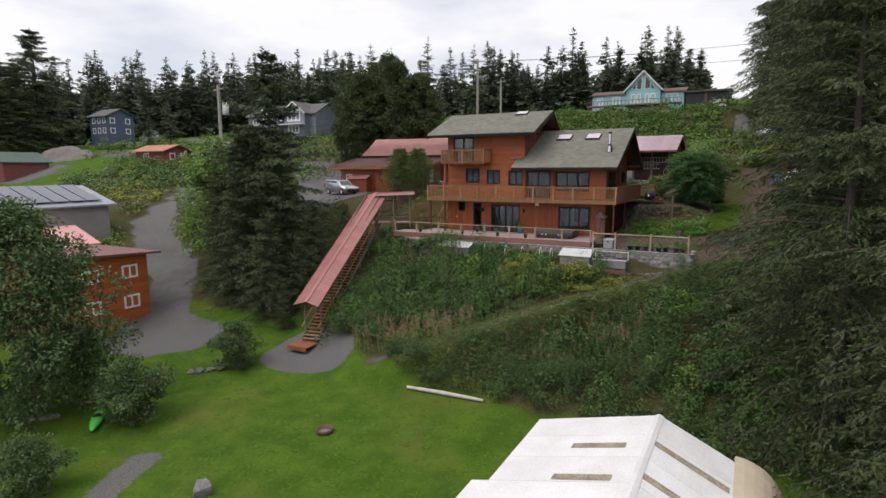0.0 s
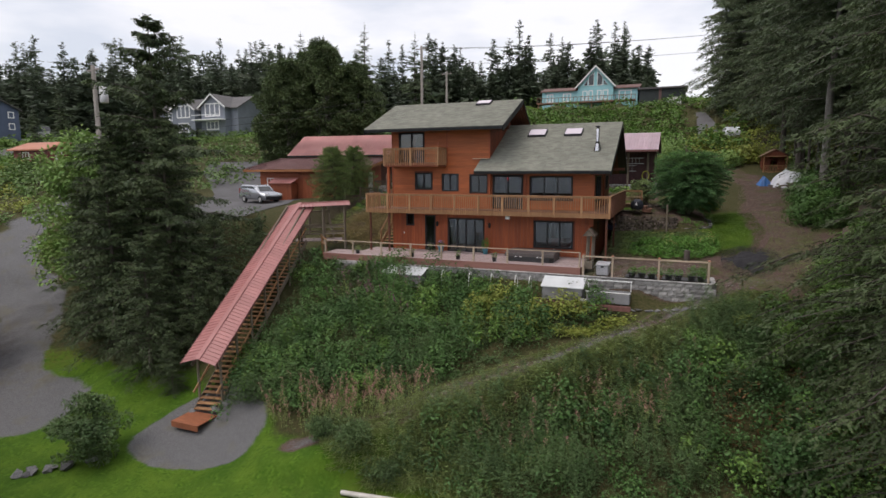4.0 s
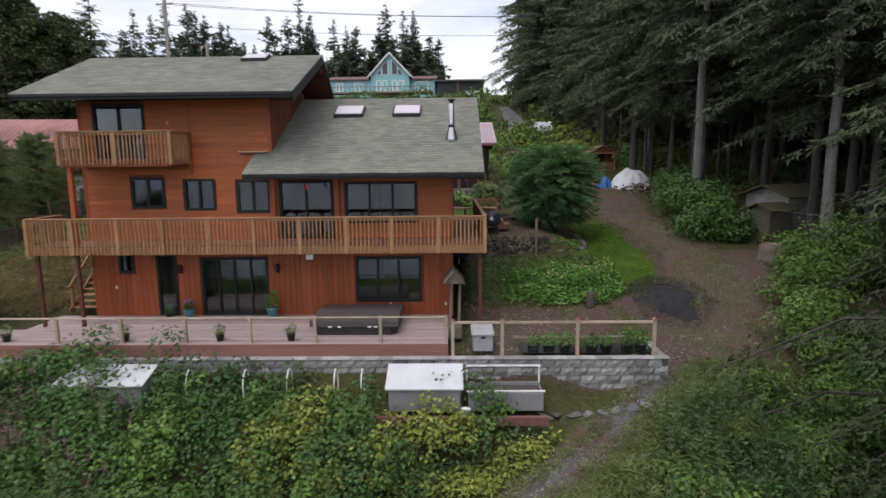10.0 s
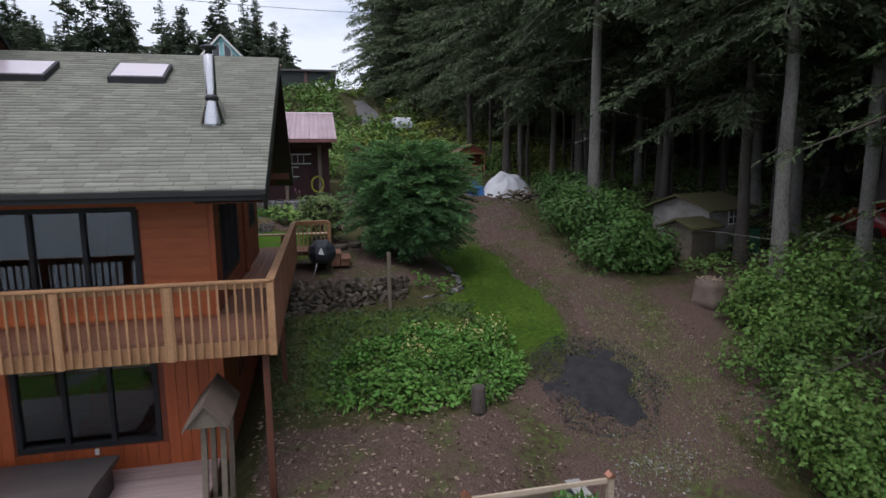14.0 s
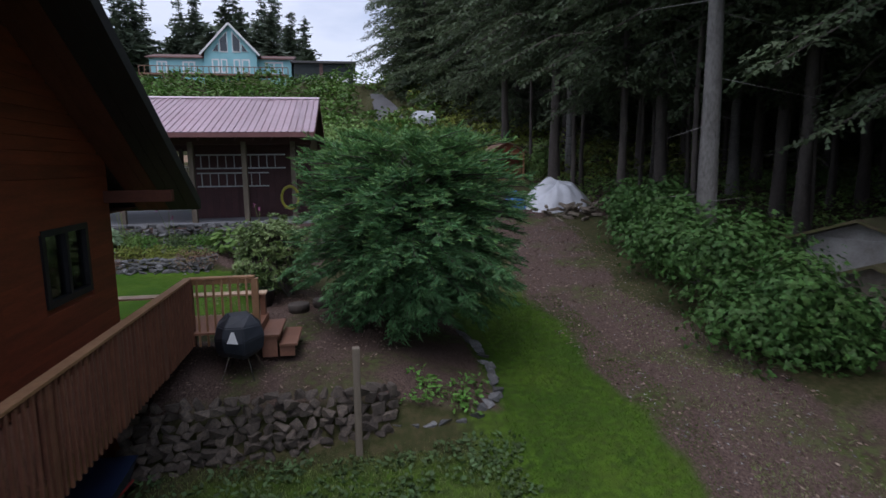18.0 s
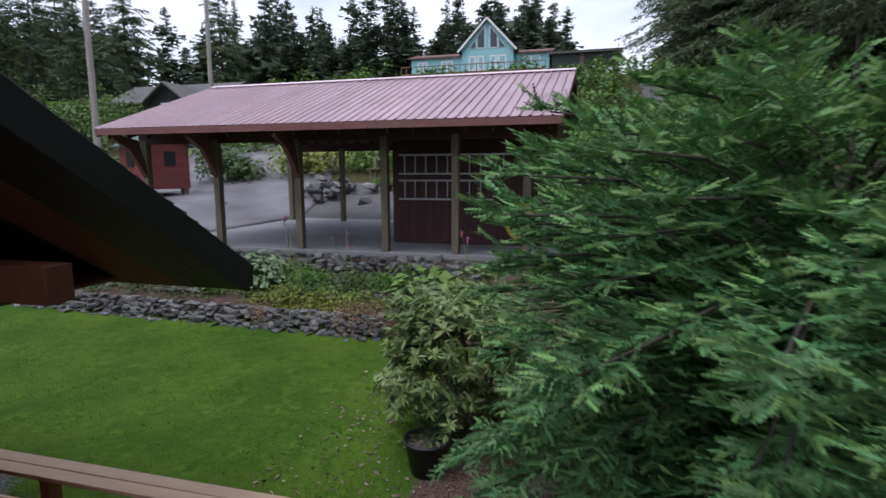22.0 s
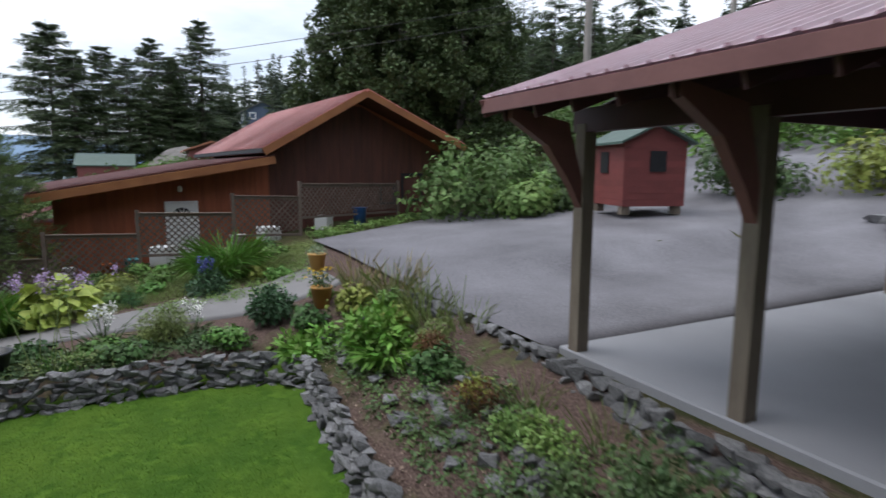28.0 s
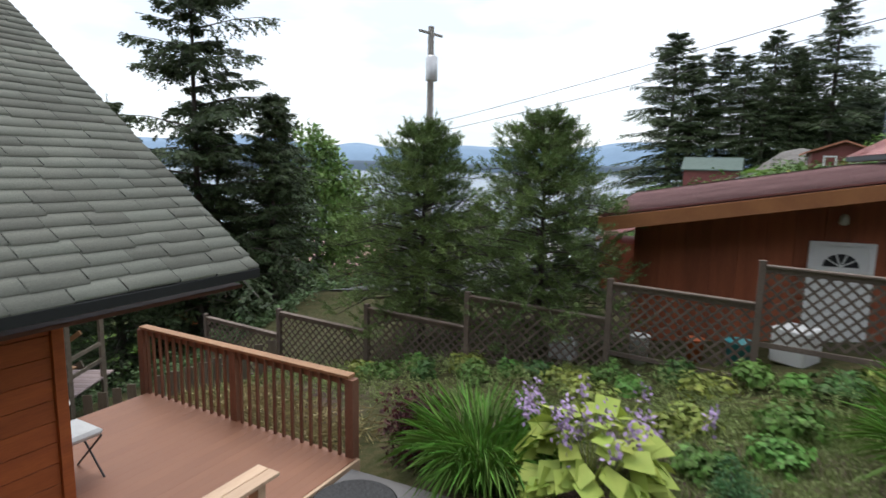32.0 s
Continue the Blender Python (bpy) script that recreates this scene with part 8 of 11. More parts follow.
for x, y, r_, h in ((-24.2, 30.6, 1.3, 1.6), (-17.5, 28.4, 1.2, 1.4), (-15.8, 28.2, 1.1, 1.2), (-19.2, 29.2, 1.0, 1.2)):
    shrub("willow_bush", x, y, r_, h, BUSH_L, "dark rounded bush at the foot of the bank", 4200, 0.11, 0.4, "bushes below the bank")
for x, y, r_, h, m_ in ((-30.8, 68.0, 2.3, 2.8, SCRUB_L), (-32.4, 70.6, 2.6, 3.2, SCRUB_L), (-29.6, 69.8, 1.5, 1.6, BRIGHT_L), (-29.8, 72.2, 1.6, 2.0, BUSH_L), (-33.5, 75, 2.2, 2.6, BUSH_L), (-22, 78.5, 2.2, 1.8, YELLOW_L), (-18.5, 80, 2.4, 2.0, BRIGHT_L), (-26, 77, 2.0, 2.2, BUSH_L),
                        (-12, 77, 2.2, 2.2, BRIGHT_L), (-7, 75.5, 2.3, 2.6, BRIGHT_L), (-4.5, 70, 1.8, 2.2, BRIGHT_L), (-4.0, 65.8, 1.5, 2.0, BRIGHT_L), (-3.8, 62.2, 1.4, 1.9, BRIGHT_L), (-3.0, 58.8, 1.2, 1.5, YELLOW_L),
                        (-2.5, 74.5, 2.0, 2.3, BRIGHT_L), (6.8, 77.0, 1.6, 2.2, BRIGHT_L), (-6, 82, 2.4, 2.6, BRIGHT_L), (-14.5, 84, 2.6, 2.4, BRIGHT_L), (1.5, 80, 2.2, 2.0, YELLOW_L), (-0.5, 78, 1.8, 1.8, BRIGHT_L)):
    shrub("garden_shrub", x, y, r_, h, m_, "leafy garden shrub by the yard", 4800, 0.16, 0.55, "shrubs round the yard", lobes=15, leaflets=3)
brush("hill_scrub", [(-40, 84), (2, 84), (4, 112), (-46, 112)], 1500, BRAMBLE_LIGHT, "rough green scrub on the hillside", (1.0, 2.4), 22, 0.42, 0.6, 11, 0, 0.9)
brush("hill_scrub", [(-110, 62), (-54, 50), (-50, 72), (-66, 100), (-118, 96)], 1300, SCRUB_L, "rough green scrub on the western slope", (0.5, 1.6), 18, 0.4, 0.6, 12, 0, 0.9)
brush("hill_scrub", [(-58, 79), (-42.5, 79.5), (-46, 98), (-66, 101)], 420, SCRUB_L, "tall rounded bushes behind the alders", (1.8, 4.2), 34, 0.3, 0.6, 29, 0, 0.9, 46, 2.0)
brush("hill_scrub", [(-66, 40), (-44, 38), (-47, 46), (-60, 52)], 400, SCRUB_L, "green scrub between the drives", (0.5, 1.5), 22, 0.3, 0.6, 13, 0, 0.7)
brush("hill_scrub", [(-92, 48), (-66, 43), (-62, 58), (-74, 68), (-92, 68)], 700, SCRUB_L, "rounded green bushes on the western slope", (1.2, 3.0), 26, 0.36, 0.6, 27, 0, 0.9, 60, 2.2)
brush("hill_scrub", [(-92, 48), (-66, 43), (-62, 58), (-74, 68), (-92, 68)], 260, YELLOW_L, "yellowing bushes on the western slope", (0.8, 2.0), 24, 0.3, 0.6, 28, 0, 0.8, 26, 1.6)
brush("bank_scrub", [(-44, 33.5), (-30, 32.5), (-28.6, 36), (-30.5, 41), (-36, 45), (-44, 44)], 700, BUSH_L, "dark scrub under the spruces", (0.4, 1.1), 24, 0.17, 0.5, 14, 0, 0.5)
brush("forest_floor", [(-4, 86), (6, 74), (40, 74), (40, 112), (-2, 112)], 1500, YELLOW_L, "yellow-green undergrowth on the wooded slope", (0.6, 2.0), 24, 0.34, 0.6, 18, 0, 0.9)
brush("forest_floor", [(5, 50), (26, 44), (30, 84), (5, 84)], 1500, BRIGHT_L, "green undergrowth on the forest floor", (0.2, 1.2), 24, 0.2, 0.5, 15, 0, 0.6)
brush("fence_weeds", [(-30.6, 46), (-28.8, 46), (-28.4, 56), (-30.5, 61.5), (-30.7, 54)], 420, GRASS_L, "rough grass and weeds along the fence", (0.12, 0.42), 34, 0.12, 0.1, 16, 0, 0.3)

# lawn blades where the eye comes close
def blades(name, poly, n, seed, h=(0.03, 0.065), label="short mown grass blades", m_=None, w=0.009):
    r = np.random.default_rng(seed)
    p = scatter(poly, n, r)
    z = land(p[:, 0], p[:, 1])
    P = np.stack([p[:, 0], p[:, 1], z - 0.005], 1)
    D = np.stack([r.normal(0, 0.45, n), r.normal(0, 0.45, n), np.ones(n)], 1)
    S = unit(np.cross(D, r.normal(size=(n, 3)))) * w / 2
    T = P + unit(D) * r.uniform(*h, n)[:, None]
    V = np.stack([P - S, P + S, T], 1).reshape(-1, 3)
    lone(name, tri_mesh(name, V, np.arange(3 * n).reshape(-1, 3), m_ or LAWN_L), None, label, "grass", kind="stuff")


blades("lawn_grass", [(-22.3, 54.0), (-7.9, 54.0), (-8.3, 59.22), (-21.2, 59.7), (-22.0, 59.2), (-22.2, 58.4)], 90000, 3, (0.012, 0.032), w=0.010)
blades("lawn_grass", [(-3.6, 45.6), (-0.8, 46), (0.3, 50), (0.1, 57), (-3.2, 57.5), (-3.0, 51)], 36000, 4)
blades("lawn_grass", [(-9, 45.2), (-3.5, 44.8), (-3.0, 50.5), (-8.8, 50.4)], 26000, 5, (0.03, 0.1), "patchy weedy grass", GRASS_L)

blades("yard_grass", [(-1.6, 41.4), (2.4, 41.8), (2.6, 48), (0.4, 49), (-0.4, 46.6), (-2.6, 44)], 14000, 7, (0.03, 0.1), "thin grass growing on the track", GRASS_L, 0.012)
blades("yard_grass", [(-29.3, 54.6), (-26.7, 54.2), (-26.8, 57.2), (-27.1, 59.2), (-26.9, 61.2), (-28.6, 61.6), (-29.6, 60)], 26000, 9, (0.03, 0.16), "rough grass and moss between the weeds by the fence", GRASS_L, 0.012)
blades("yard_grass", [(0.2, 48), (2.4, 49), (2.2, 56), (1.0, 57)], 5000, 8, (0.02, 0.07), "thin grass growing on the track", GRASS_L, 0.012)
brush("hill_scrub", [(-59, 24), (-54, 28), (-55, 36), (-59.5, 37)], 240, BRIGHT_L, "bushy green scrub beside the lower houses", (1.4, 3.0), 26, 0.26, 0.6, 19, 0, 0.6, 14, 1.6)
brush("edge_weeds", [(-30.2, 60.6), (-28.2, 60.4), (-27.2, 61.7), (-29.4, 62.2)], 150, GRASS_L, "low weeds at the end of the path", (0.06, 0.2), 24, 0.05, 0.3, 56, 0, 0.22)
brush("edge_weeds", [(-29.6, 62.3), (-31, 64.8), (-33, 69), (-33.6, 69), (-31.6, 64.6), (-30.4, 62)], 160, BRIGHT_L, "low weeds between asphalt and fence", (0.15, 0.5), 20, 0.12, 0.4, 52, 0, 0.25)
brush("edge_weeds", [(-122, 70), (-114, 74), (-112, 82), (-118, 79)], 120, BRIGHT_L, "bushes below the slate blue house", (1.5, 3.2), 26, 0.4, 0.6, 53, 0, 0.8, 12, 1.8)


# ---- stones and walls ----
def lump(seed, material):
    """An angular stone about one metre across: the hull of a few random corners."""
    r = np.random.default_rng(seed)
    bm = bmesh.new()
    for k in range(13):
        v = r.uniform(-1, 1, 3)
        v /= max(np.abs(v)) ** 0.75
        bm.verts.new(v * 0.5)
    res = bmesh.ops.convex_hull(bm, input=bm.verts[:])
    bmesh.ops.delete(bm, geom=[g for g in res["geom_interior"] if isinstance(g, bmesh.types.BMVert)], context="VERTS")
    bmesh.ops.recalc_face_normals(bm, faces=bm.faces)
    me = bpy.data.meshes.new("stone")
    bm.to_mesh(me)
    bm.free()
    me.materials.append(material)
    return me


STONES = [lump(300 + k, STONE) for k in range(9)]
BROWNS = [lump(330 + k, BROWNSTONE) for k in range(9)]


def stone_at(parent, meshes, x, y, z, size, r, flat=0.55, turn=None):
    ob = new("stone", meshes[int(r.integers(len(meshes)))])
    ob.matrix_basis = Matrix.Translation((x, y, z)) @ Euler((r.normal(0, 0.15), r.normal(0, 0.15), r.uniform(0, 6.3) if turn is None else turn)).to_matrix().to_4x4() @ Matrix.Diagonal(
        (size * r.uniform(0.8, 1.35), size * r.uniform(0.7, 1.0), size * flat * r.uniform(0.7, 1.2), 1))
    return hang(ob, parent)


def dry_wall(name, label, pts, height, size, meshes, seed, base=None, lean=0.12, category="stone wall", flat=0.6):
    """Rough stones in uneven courses along a line."""
    r = np.random.default_rng(seed)
    ob = thing(name, label, category, at=(pts[0][0], pts[0][1], on(*pts[0])))
    for (x0, y0), (x1, y1) in zip(pts, pts[1:]):
        ln = math.hypot(x1 - x0, y1 - y0)
        nx, ny = -(y1 - y0) / ln, (x1 - x0) / ln
        step_z = size * flat * 0.8
        for c in range(max(1, round(height / step_z))):
            s = r.uniform(0, size * 0.5)
            while s < ln:
                f = s / ln
                x, y = x0 + (x1 - x0) * f, y0 + (y1 - y0) * f
                z0 = base if base is not None else on(x - nx * 0.25, y - ny * 0.25)
                off = lean * c * step_z / height + r.normal(0, 0.03)
                stone_at(ob, meshes, x + nx * off, y + ny * off, z0 + (c + 0.5) * step_z + r.normal(0, 0.015), size, r, flat, math.atan2(y1 - y0, x1 - x0) + r.normal(0, 0.35))
                s += size * r.uniform(0.72, 1.1)
    return ob


LAWN_EDGE = [(-22.2, 54.8), (-22.15, 58.4), (-21.85, 59.5), (-21.2, 59.75), (-18.1, 59.52), (-9.95, 59.26), (-9.65, 59.9)]
dry_wall("stone_wall", "low dry wall of dark angular stones round the lawn", LAWN_EDGE, 0.58, 0.21, STONES, 5, 2.58, lean=0.26, flat=0.55)
dry_wall("stone_wall", "upper row of rough dark stones by the carport", [(-22.6, 61.7), (-20.4, 62.0), (-17.8, 61.95), (-12.5, 61.6), (-8.3, 61.45)], 0.64, 0.25, STONES, 6, 3.32, lean=0.16, flat=0.62)
dry_wall("rubble_wall", "brown rubble stone wall below the grill", [(-9.3, 50.35), (-7.4, 50.45), (-4.95, 50.55)], 1.18, 0.23, BROWNS, 7, 0.92, lean=0.42, flat=0.78)
dry_wall("stone_border", "low border of grey stones round the tree", [(-5.3, 50.75), (-3.6, 50.9), (-2.9, 51.8), (-2.8, 53.4), (-3.0, 55.2)], 0.2, 0.3, STONES, 8, None, lean=0.0)
rw = np.random.default_rng(17)
loose = thing("loose_stones", "loose stones lying in the garden bed", "stones", at=(-18, 61, 3.2))
for k in range(170):
    x, y = rw.uniform(-24, -9), rw.uniform(60.3, 61.3)
    if x < -22.8:
        y = rw.uniform(56, 60)
    stone_at(loose, STONES, x, y, on(x, y) + 0.04, rw.uniform(0.14, 0.34), rw, 0.5)

# block wall below the deck
bwall = thing("block_wall", "retaining wall of grey split-face concrete blocks", "retaining wall", kind="structure", at=(-14, 40, -1))


def block_mesh(seed, w=0.40, h=0.262, d=0.3):
    r = np.random.default_rng(seed)
    bm = bmesh.new()
    g = [[bm.verts.new((-w / 2 + w * i / 4, (0.0 if i in (0, 4) or j in (0, 2) else -r.uniform(0.015, 0.055)), -h / 2 + h * j / 2)) for i in range(5)] for j in range(3)]
    for j in range(2):
        for i in range(4):
            bm.faces.new((g[j][i], g[j][i + 1], g[j + 1][i + 1], g[j + 1][i]))
    back = [bm.verts.new((sx * w / 2, d, sz * h / 2)) for sx, sz in ((-1, -1), (1, -1), (1, 1), (-1, 1))]
    bm.faces.new((g[2][0], g[2][1], g[2][2], g[2][3], g[2][4], back[2], back[3]))
    bm.faces.new((g[0][0], back[0], back[1], g[0][4], g[0][3], g[0][2], g[0][1]))
    bm.faces.new((g[0][0], g[1][0], g[2][0], back[3], back[0]))
    bm.faces.new((g[0][4], back[1], back[2], g[2][4], g[1][4]))
    bmesh.ops.recalc_face_normals(bm, faces=bm.faces)
    me = bpy.data.meshes.new("block")
    bm.to_mesh(me)
    bm.free()
    me.materials.append(BLOCK)
    return me


BLOCKS = [block_mesh(400 + k) for k in range(7)]
for c in range(4):
    for k in range(54):
        x = -3.26 - k * 0.412 - (0.2 if c % 2 else 0)
        ob = new("block", BLOCKS[(k * 3 + c * 5) % 7])
        ob.location = (x, 39.93 + 0.025 * (3 - c), -1.365 + c * 0.275)
        hang(ob, bwall)
for c in range(4):
    for k in range(5):
        ob = new("block", BLOCKS[(k * 2 + c) % 7])
        ob.matrix_basis = Matrix.Translation((-3.05, 40.25 + k * 0.412, -1.365 + c * 0.275)) @ Matrix.Rotation(radians(90), 4, "Z")
        hang(ob, bwall)
for k in range(34):
    slab("cap_stone", (-3.02 - k * 0.45 - 0.44, 39.86, -0.405), (-3.02 - k * 0.45, 40.18, -0.385), BLOCK, bwall)
slab("base_kerb", (-14.0, 38.15, -1.75), (-7.0, 38.3, -1.5), mat("red_brick_kerb", (0.2, 0.09, 0.075), None, 0.8, 4, 30, 0.3), bwall)
for k in range(9):
    stone_at(bwall, STONES, -7.0 + k * 0.42, 38.9 + 0.05 * math.sin(k), on(-7 + k * 0.42, 38.9) + 0.03, 0.42, rw, 0.22)

# fence with copper caps on the block wall
COPPER = mat("bright_copper", (0.75, 0.36, 0.24), (0.6, 0.25, 0.16), 0.3, 5, 40, 0.03, metal=0.8)
wf = thing("terrace_fence", "wooden post and wire fence with copper caps", "fence", at=(-6, 40.25, -0.4))
WX = (-9.7, -8.15, -5.8, -3.42)
for x in WX:
    slab("post", (x - 0.05, 40.22, -0.4), (x + 0.05, 40.32, 0.72), RAILTAN, wf)
    part("post_cap", prism([(x - 0.07, 0.72), (x + 0.07, 0.72), (x + 0.07, 0.745), (x, 0.8), (x - 0.07, 0.745)], "y", 40.2, 40.34), COPPER, wf, "bright copper cap")
for a, b in zip(WX, WX[1:]):
    slab("rail", (a + 0.05, 40.25, 0.62), (b - 0.05, 40.29, 0.7), RAILTAN, wf)
    for k in range(8):
        beam("wire", (a, 40.22, -0.3 + k * 0.11), (b, 40.22, -0.3 + k * 0.11), 0.004, 0.004, STEEL, wf, c=0)

# cold frames
FRAMEGREY = mat("grey_weathered_planks", (0.25, 0.25, 0.255), (0.17, 0.17, 0.175), 0.8, 1.5, 20, 0.2, piece=0.1)
LIDWHITE = mat("milky_plastic", (0.62, 0.64, 0.65), (0.5, 0.52, 0.53), 0.35, 1.2, 12, 0.05)
for x0, x1, y0, y1, za, zb in ((-11.6, -9.45, 38.55, 39.5, -0.8, -0.42), (-21.4, -18.8, 38.7, 39.6, -0.75, -0.45)):
    cf = thing("cold_frame", "grey board cold frame under a white plastic lid", "cold frame", "cold frames", at=(x0, y0, -1.5))
    slab("front_board", (x0, y0, -1.5), (x1, y0 + 0.04, za - 0.03), FRAMEGREY, cf)
    slab("back_board", (x0, y1 - 0.04, -1.5), (x1, y1, zb - 0.03), FRAMEGREY, cf)
    for x in (x0, x1 - 0.04):
        part("side_board", prism([(y0, -1.5), (y1, -1.5), (y1, zb - 0.03), (y0, za - 0.03)], "x", x, x + 0.04), FRAMEGREY, cf)
    part("lid", prism([(y0 - 0.06, za - 0.03), (y1 + 0.02, zb - 0.02), (y1 + 0.02, zb + 0.02), (y0 - 0.06, za + 0.01)], "x", x0 - 0.05, x1 + 0.05), LIDWHITE, cf)
rb = thing("raised_bed", "open grey plank raised bed with a white pipe frame", "raised bed", at=(-8.2, 39, -1.5))
slab("front_board", (-9.25, 38.6, -1.5), (-7.1, 38.64, -0.98), FRAMEGREY, rb)
slab("back_board", (-9.25, 39.5, -1.5), (-7.1, 39.54, -0.98), FRAMEGREY, rb)
slab("soil", (-9.2, 38.64, -1.5), (-7.15, 39.5, -1.08), BARK, rb)
for x in (-9.25, -7.14):
    slab("side_board", (x, 38.64, -1.5), (x + 0.04, 39.5, -0.98), FRAMEGREY, rb)
for y, z in ((38.62, -0.95), (39.5, -0.5)):
    slab("pipe", (-9.3, y, z), (-7.05, y + 0.05, z + 0.05), WHITE, rb)
for x in (-9.28, -7.1):
    beam("pipe", (x, 39.52, -1.0), (x, 39.52, -0.48), 0.05, 0.05, WHITE, rb)
bucket = part("bucket", lathe([(0.12, 0), (0.15, 0.3), (0.155, 0.31)], 14, (-9.35, 38.3, -1.62)), WHITE, None)
tagged(bucket, "white plastic bucket beside the raised bed", "bucket")
for i, x in enumerate((-17.6, -15.9, -14.6, -13.2, -12.4)):
    hoop = thing("bed_hoop", "white plastic hoop standing in the bed", "hoop", "white hoops", at=(x, 39.2, -1.4))
    bm = bmesh.new()
    for k in range(8):
        a, b = math.pi * k / 8, math.pi * (k + 1) / 8
        rod(bm, (x, 39.2 + 0.3 * math.cos(a), -1.0 + 0.55 * math.sin(a)), (x, 39.2 + 0.3 * math.cos(b), -1.0 + 0.55 * math.sin(b)), 0.022, n=6)
    rod(bm, (x, 39.5, -1.6), (x, 39.5, -1.0), 0.022, n=6)
    rod(bm, (x, 38.9, -1.7), (x, 38.9, -1.0), 0.022, n=6)
    part("pipe", bm, WHITE, hoop)

# things on the lower deck and terrace
tub = thing("hot_tub", "hot tub with a dark brown folding cover", "hot tub", at=(-12.9, 42.2, 0))
TUBDARK = mat("tub_cover_vinyl", (0.085, 0.07, 0.068), (0.065, 0.053, 0.052), 0.55, 2, 60, 0.08)
bm = prism([(-14.15, 41.15), (-11.75, 41.15), (-11.55, 41.35), (-11.55, 43.1), (-11.75, 43.3), (-14.15, 43.3), (-14.35, 43.1), (-14.35, 41.35)], "z", 0.0, 0.42)
part("tub_body", bm, BLACK, tub)
part("cover", prism([(41.1, 0.42), (43.35, 0.42), (43.35, 0.5), (42.2, 0.58), (41.1, 0.5)], "x", -14.4, -11.5), TUBDARK, tub)
slab("cover_skirt", (-14.42, 41.07, 0.3), (-11.48, 41.1, 0.5), TUBDARK, tub)
for x in (-13.8, -13.5, -12.5, -12.3):
    slab("latch", (x, 41.05, 0.28), (x + 0.12, 41.08, 0.33), WHITE, tub)
chest = thing("storage_chest", "pale grey plastic storage chest", "chest", at=(-8.7, 41.1, -0.42))
CHESTW = mat("pale_grey_plastic", (0.42, 0.42, 0.44), (0.36, 0.36, 0.38), 0.5, 3, 40, 0.04)
slab("body", (-9.05, 40.65, -0.42), (-8.4, 41.7, 0.1), CHESTW, chest, c=0.03)
slab("lid", (-9.1, 40.62, 0.1), (-8.36, 41.74, 0.2), CHESTW, chest, c=0.03)
slab("latch", (-8.8, 40.6, 0.02), (-8.65, 40.63, 0.1), BLACK, chest)
feeder = thing("roofed_post", "weathered wooden post with a small grey plank roof", "post", at=(-9.6, 42.3, 0))
for x, y in ((-9.8, 41.95), (-9.5, 41.95), (-9.8, 42.75), (-9.5, 42.75)):
    beam("leg", (x, y, -0.3), (x + 0.06, y, 1.62), 0.09, 0.09, POSTWOOD, feeder)
slab("crate", (-9.9, 41.7, -0.3), (-9.4, 42.2, 0.1), POSTWOOD, feeder)
part("roof_slope", prism([(-9.66, 2.02), (-10.0, 1.6), (-10.0, 1.56), (-9.66, 1.96)], "y", 41.6, 43.0), LATTICEWOOD, feeder)
part("roof_slope", prism([(-9.66, 2.02), (-9.3, 1.6), (-9.3, 1.56), (-9.66, 1.96)], "y", 41.6, 43.0), LATTICEWOOD, feeder)
part("gable_board", prism([(-9.66, 1.96), (-9.95, 1.6), (-9.35, 1.6)], "y", 41.66, 41.7), POSTWOOD, feeder)


def pot_plant(name, x, y, z, r_, h, pot_mat, leaf_mat, label, plant_h=0.35, n=160, size=0.1, flowers=None, group=""):
    ob = thing(name, label, "potted plant", group, at=(x, y, z))
    part("pot", lathe([(r_ * 0.72, 0), (r_, h * 0.92), (r_ * 1.06, h * 0.93), (r_ * 1.06, h), (r_ * 0.9, h), (r_ * 0.85, h * 0.9)], 18, (x, y, z)), pot_mat, ob)
    r = np.random.default_rng(int(abs(x * 977 + y * 71)))
    V, F = blobs(int(abs(x * 97 + y * 31)) + 3, [(x, y, z + h + plant_h * 0.3, r_ * 1.15, plant_h * 0.6), (x + r_ * 0.4, y, z + h + plant_h * 0.5, r_ * 0.8, plant_h * 0.5)], n, size, 0.5, hollow=0.2)
    part("foliage", tri_mesh("foliage", V, F, leaf_mat), None, ob)
    if flowers is not None:
        P = np.stack([x + r.normal(0, r_ * 0.6, 22), y + r.normal(0, r_ * 0.6, 22), z + h + plant_h * r.uniform(0.5, 1.05, 22)], 1)
        part("flowers", tri_mesh("flowers", *cards(np.repeat(P, 5, 0), np.repeat(np.array([[0, 0, 1.0]]), 110, 0) + r.normal(0, 0.9, (110, 3)), 0.05, 0.04, r), flowers), None, ob)
    return ob


TERRA = mat("terracotta", (0.33, 0.12, 0.06), (0.26, 0.09, 0.045), 0.8, 4, 30, 0.08)
OCHRE = mat("ochre_glazed_pot", (0.50, 0.28, 0.07), (0.40, 0.21, 0.05), 0.4, 3, 30, 0.03)
BLUEPOT = mat("turquoise_pot", (0.11, 0.36, 0.47), (0.08, 0.29, 0.39), 0.3, 3, 30, 0.03)
YELLOW_F = mat("yellow_petals", (0.75, 0.55, 0.05), (0.6, 0.4, 0.04), 0.6, 5, 30, 0)
WHITE_F = mat("white_petals", (0.75, 0.75, 0.70), (0.65, 0.65, 0.6), 0.6, 5, 30, 0)
PURPLE_F = mat("lilac_petals", (0.42, 0.30, 0.50), (0.33, 0.22, 0.42), 0.6, 5, 30, 0)
BLUE_F = mat("blue_petals", (0.10, 0.12, 0.34), (0.07, 0.08, 0.25), 0.6, 5, 30, 0)
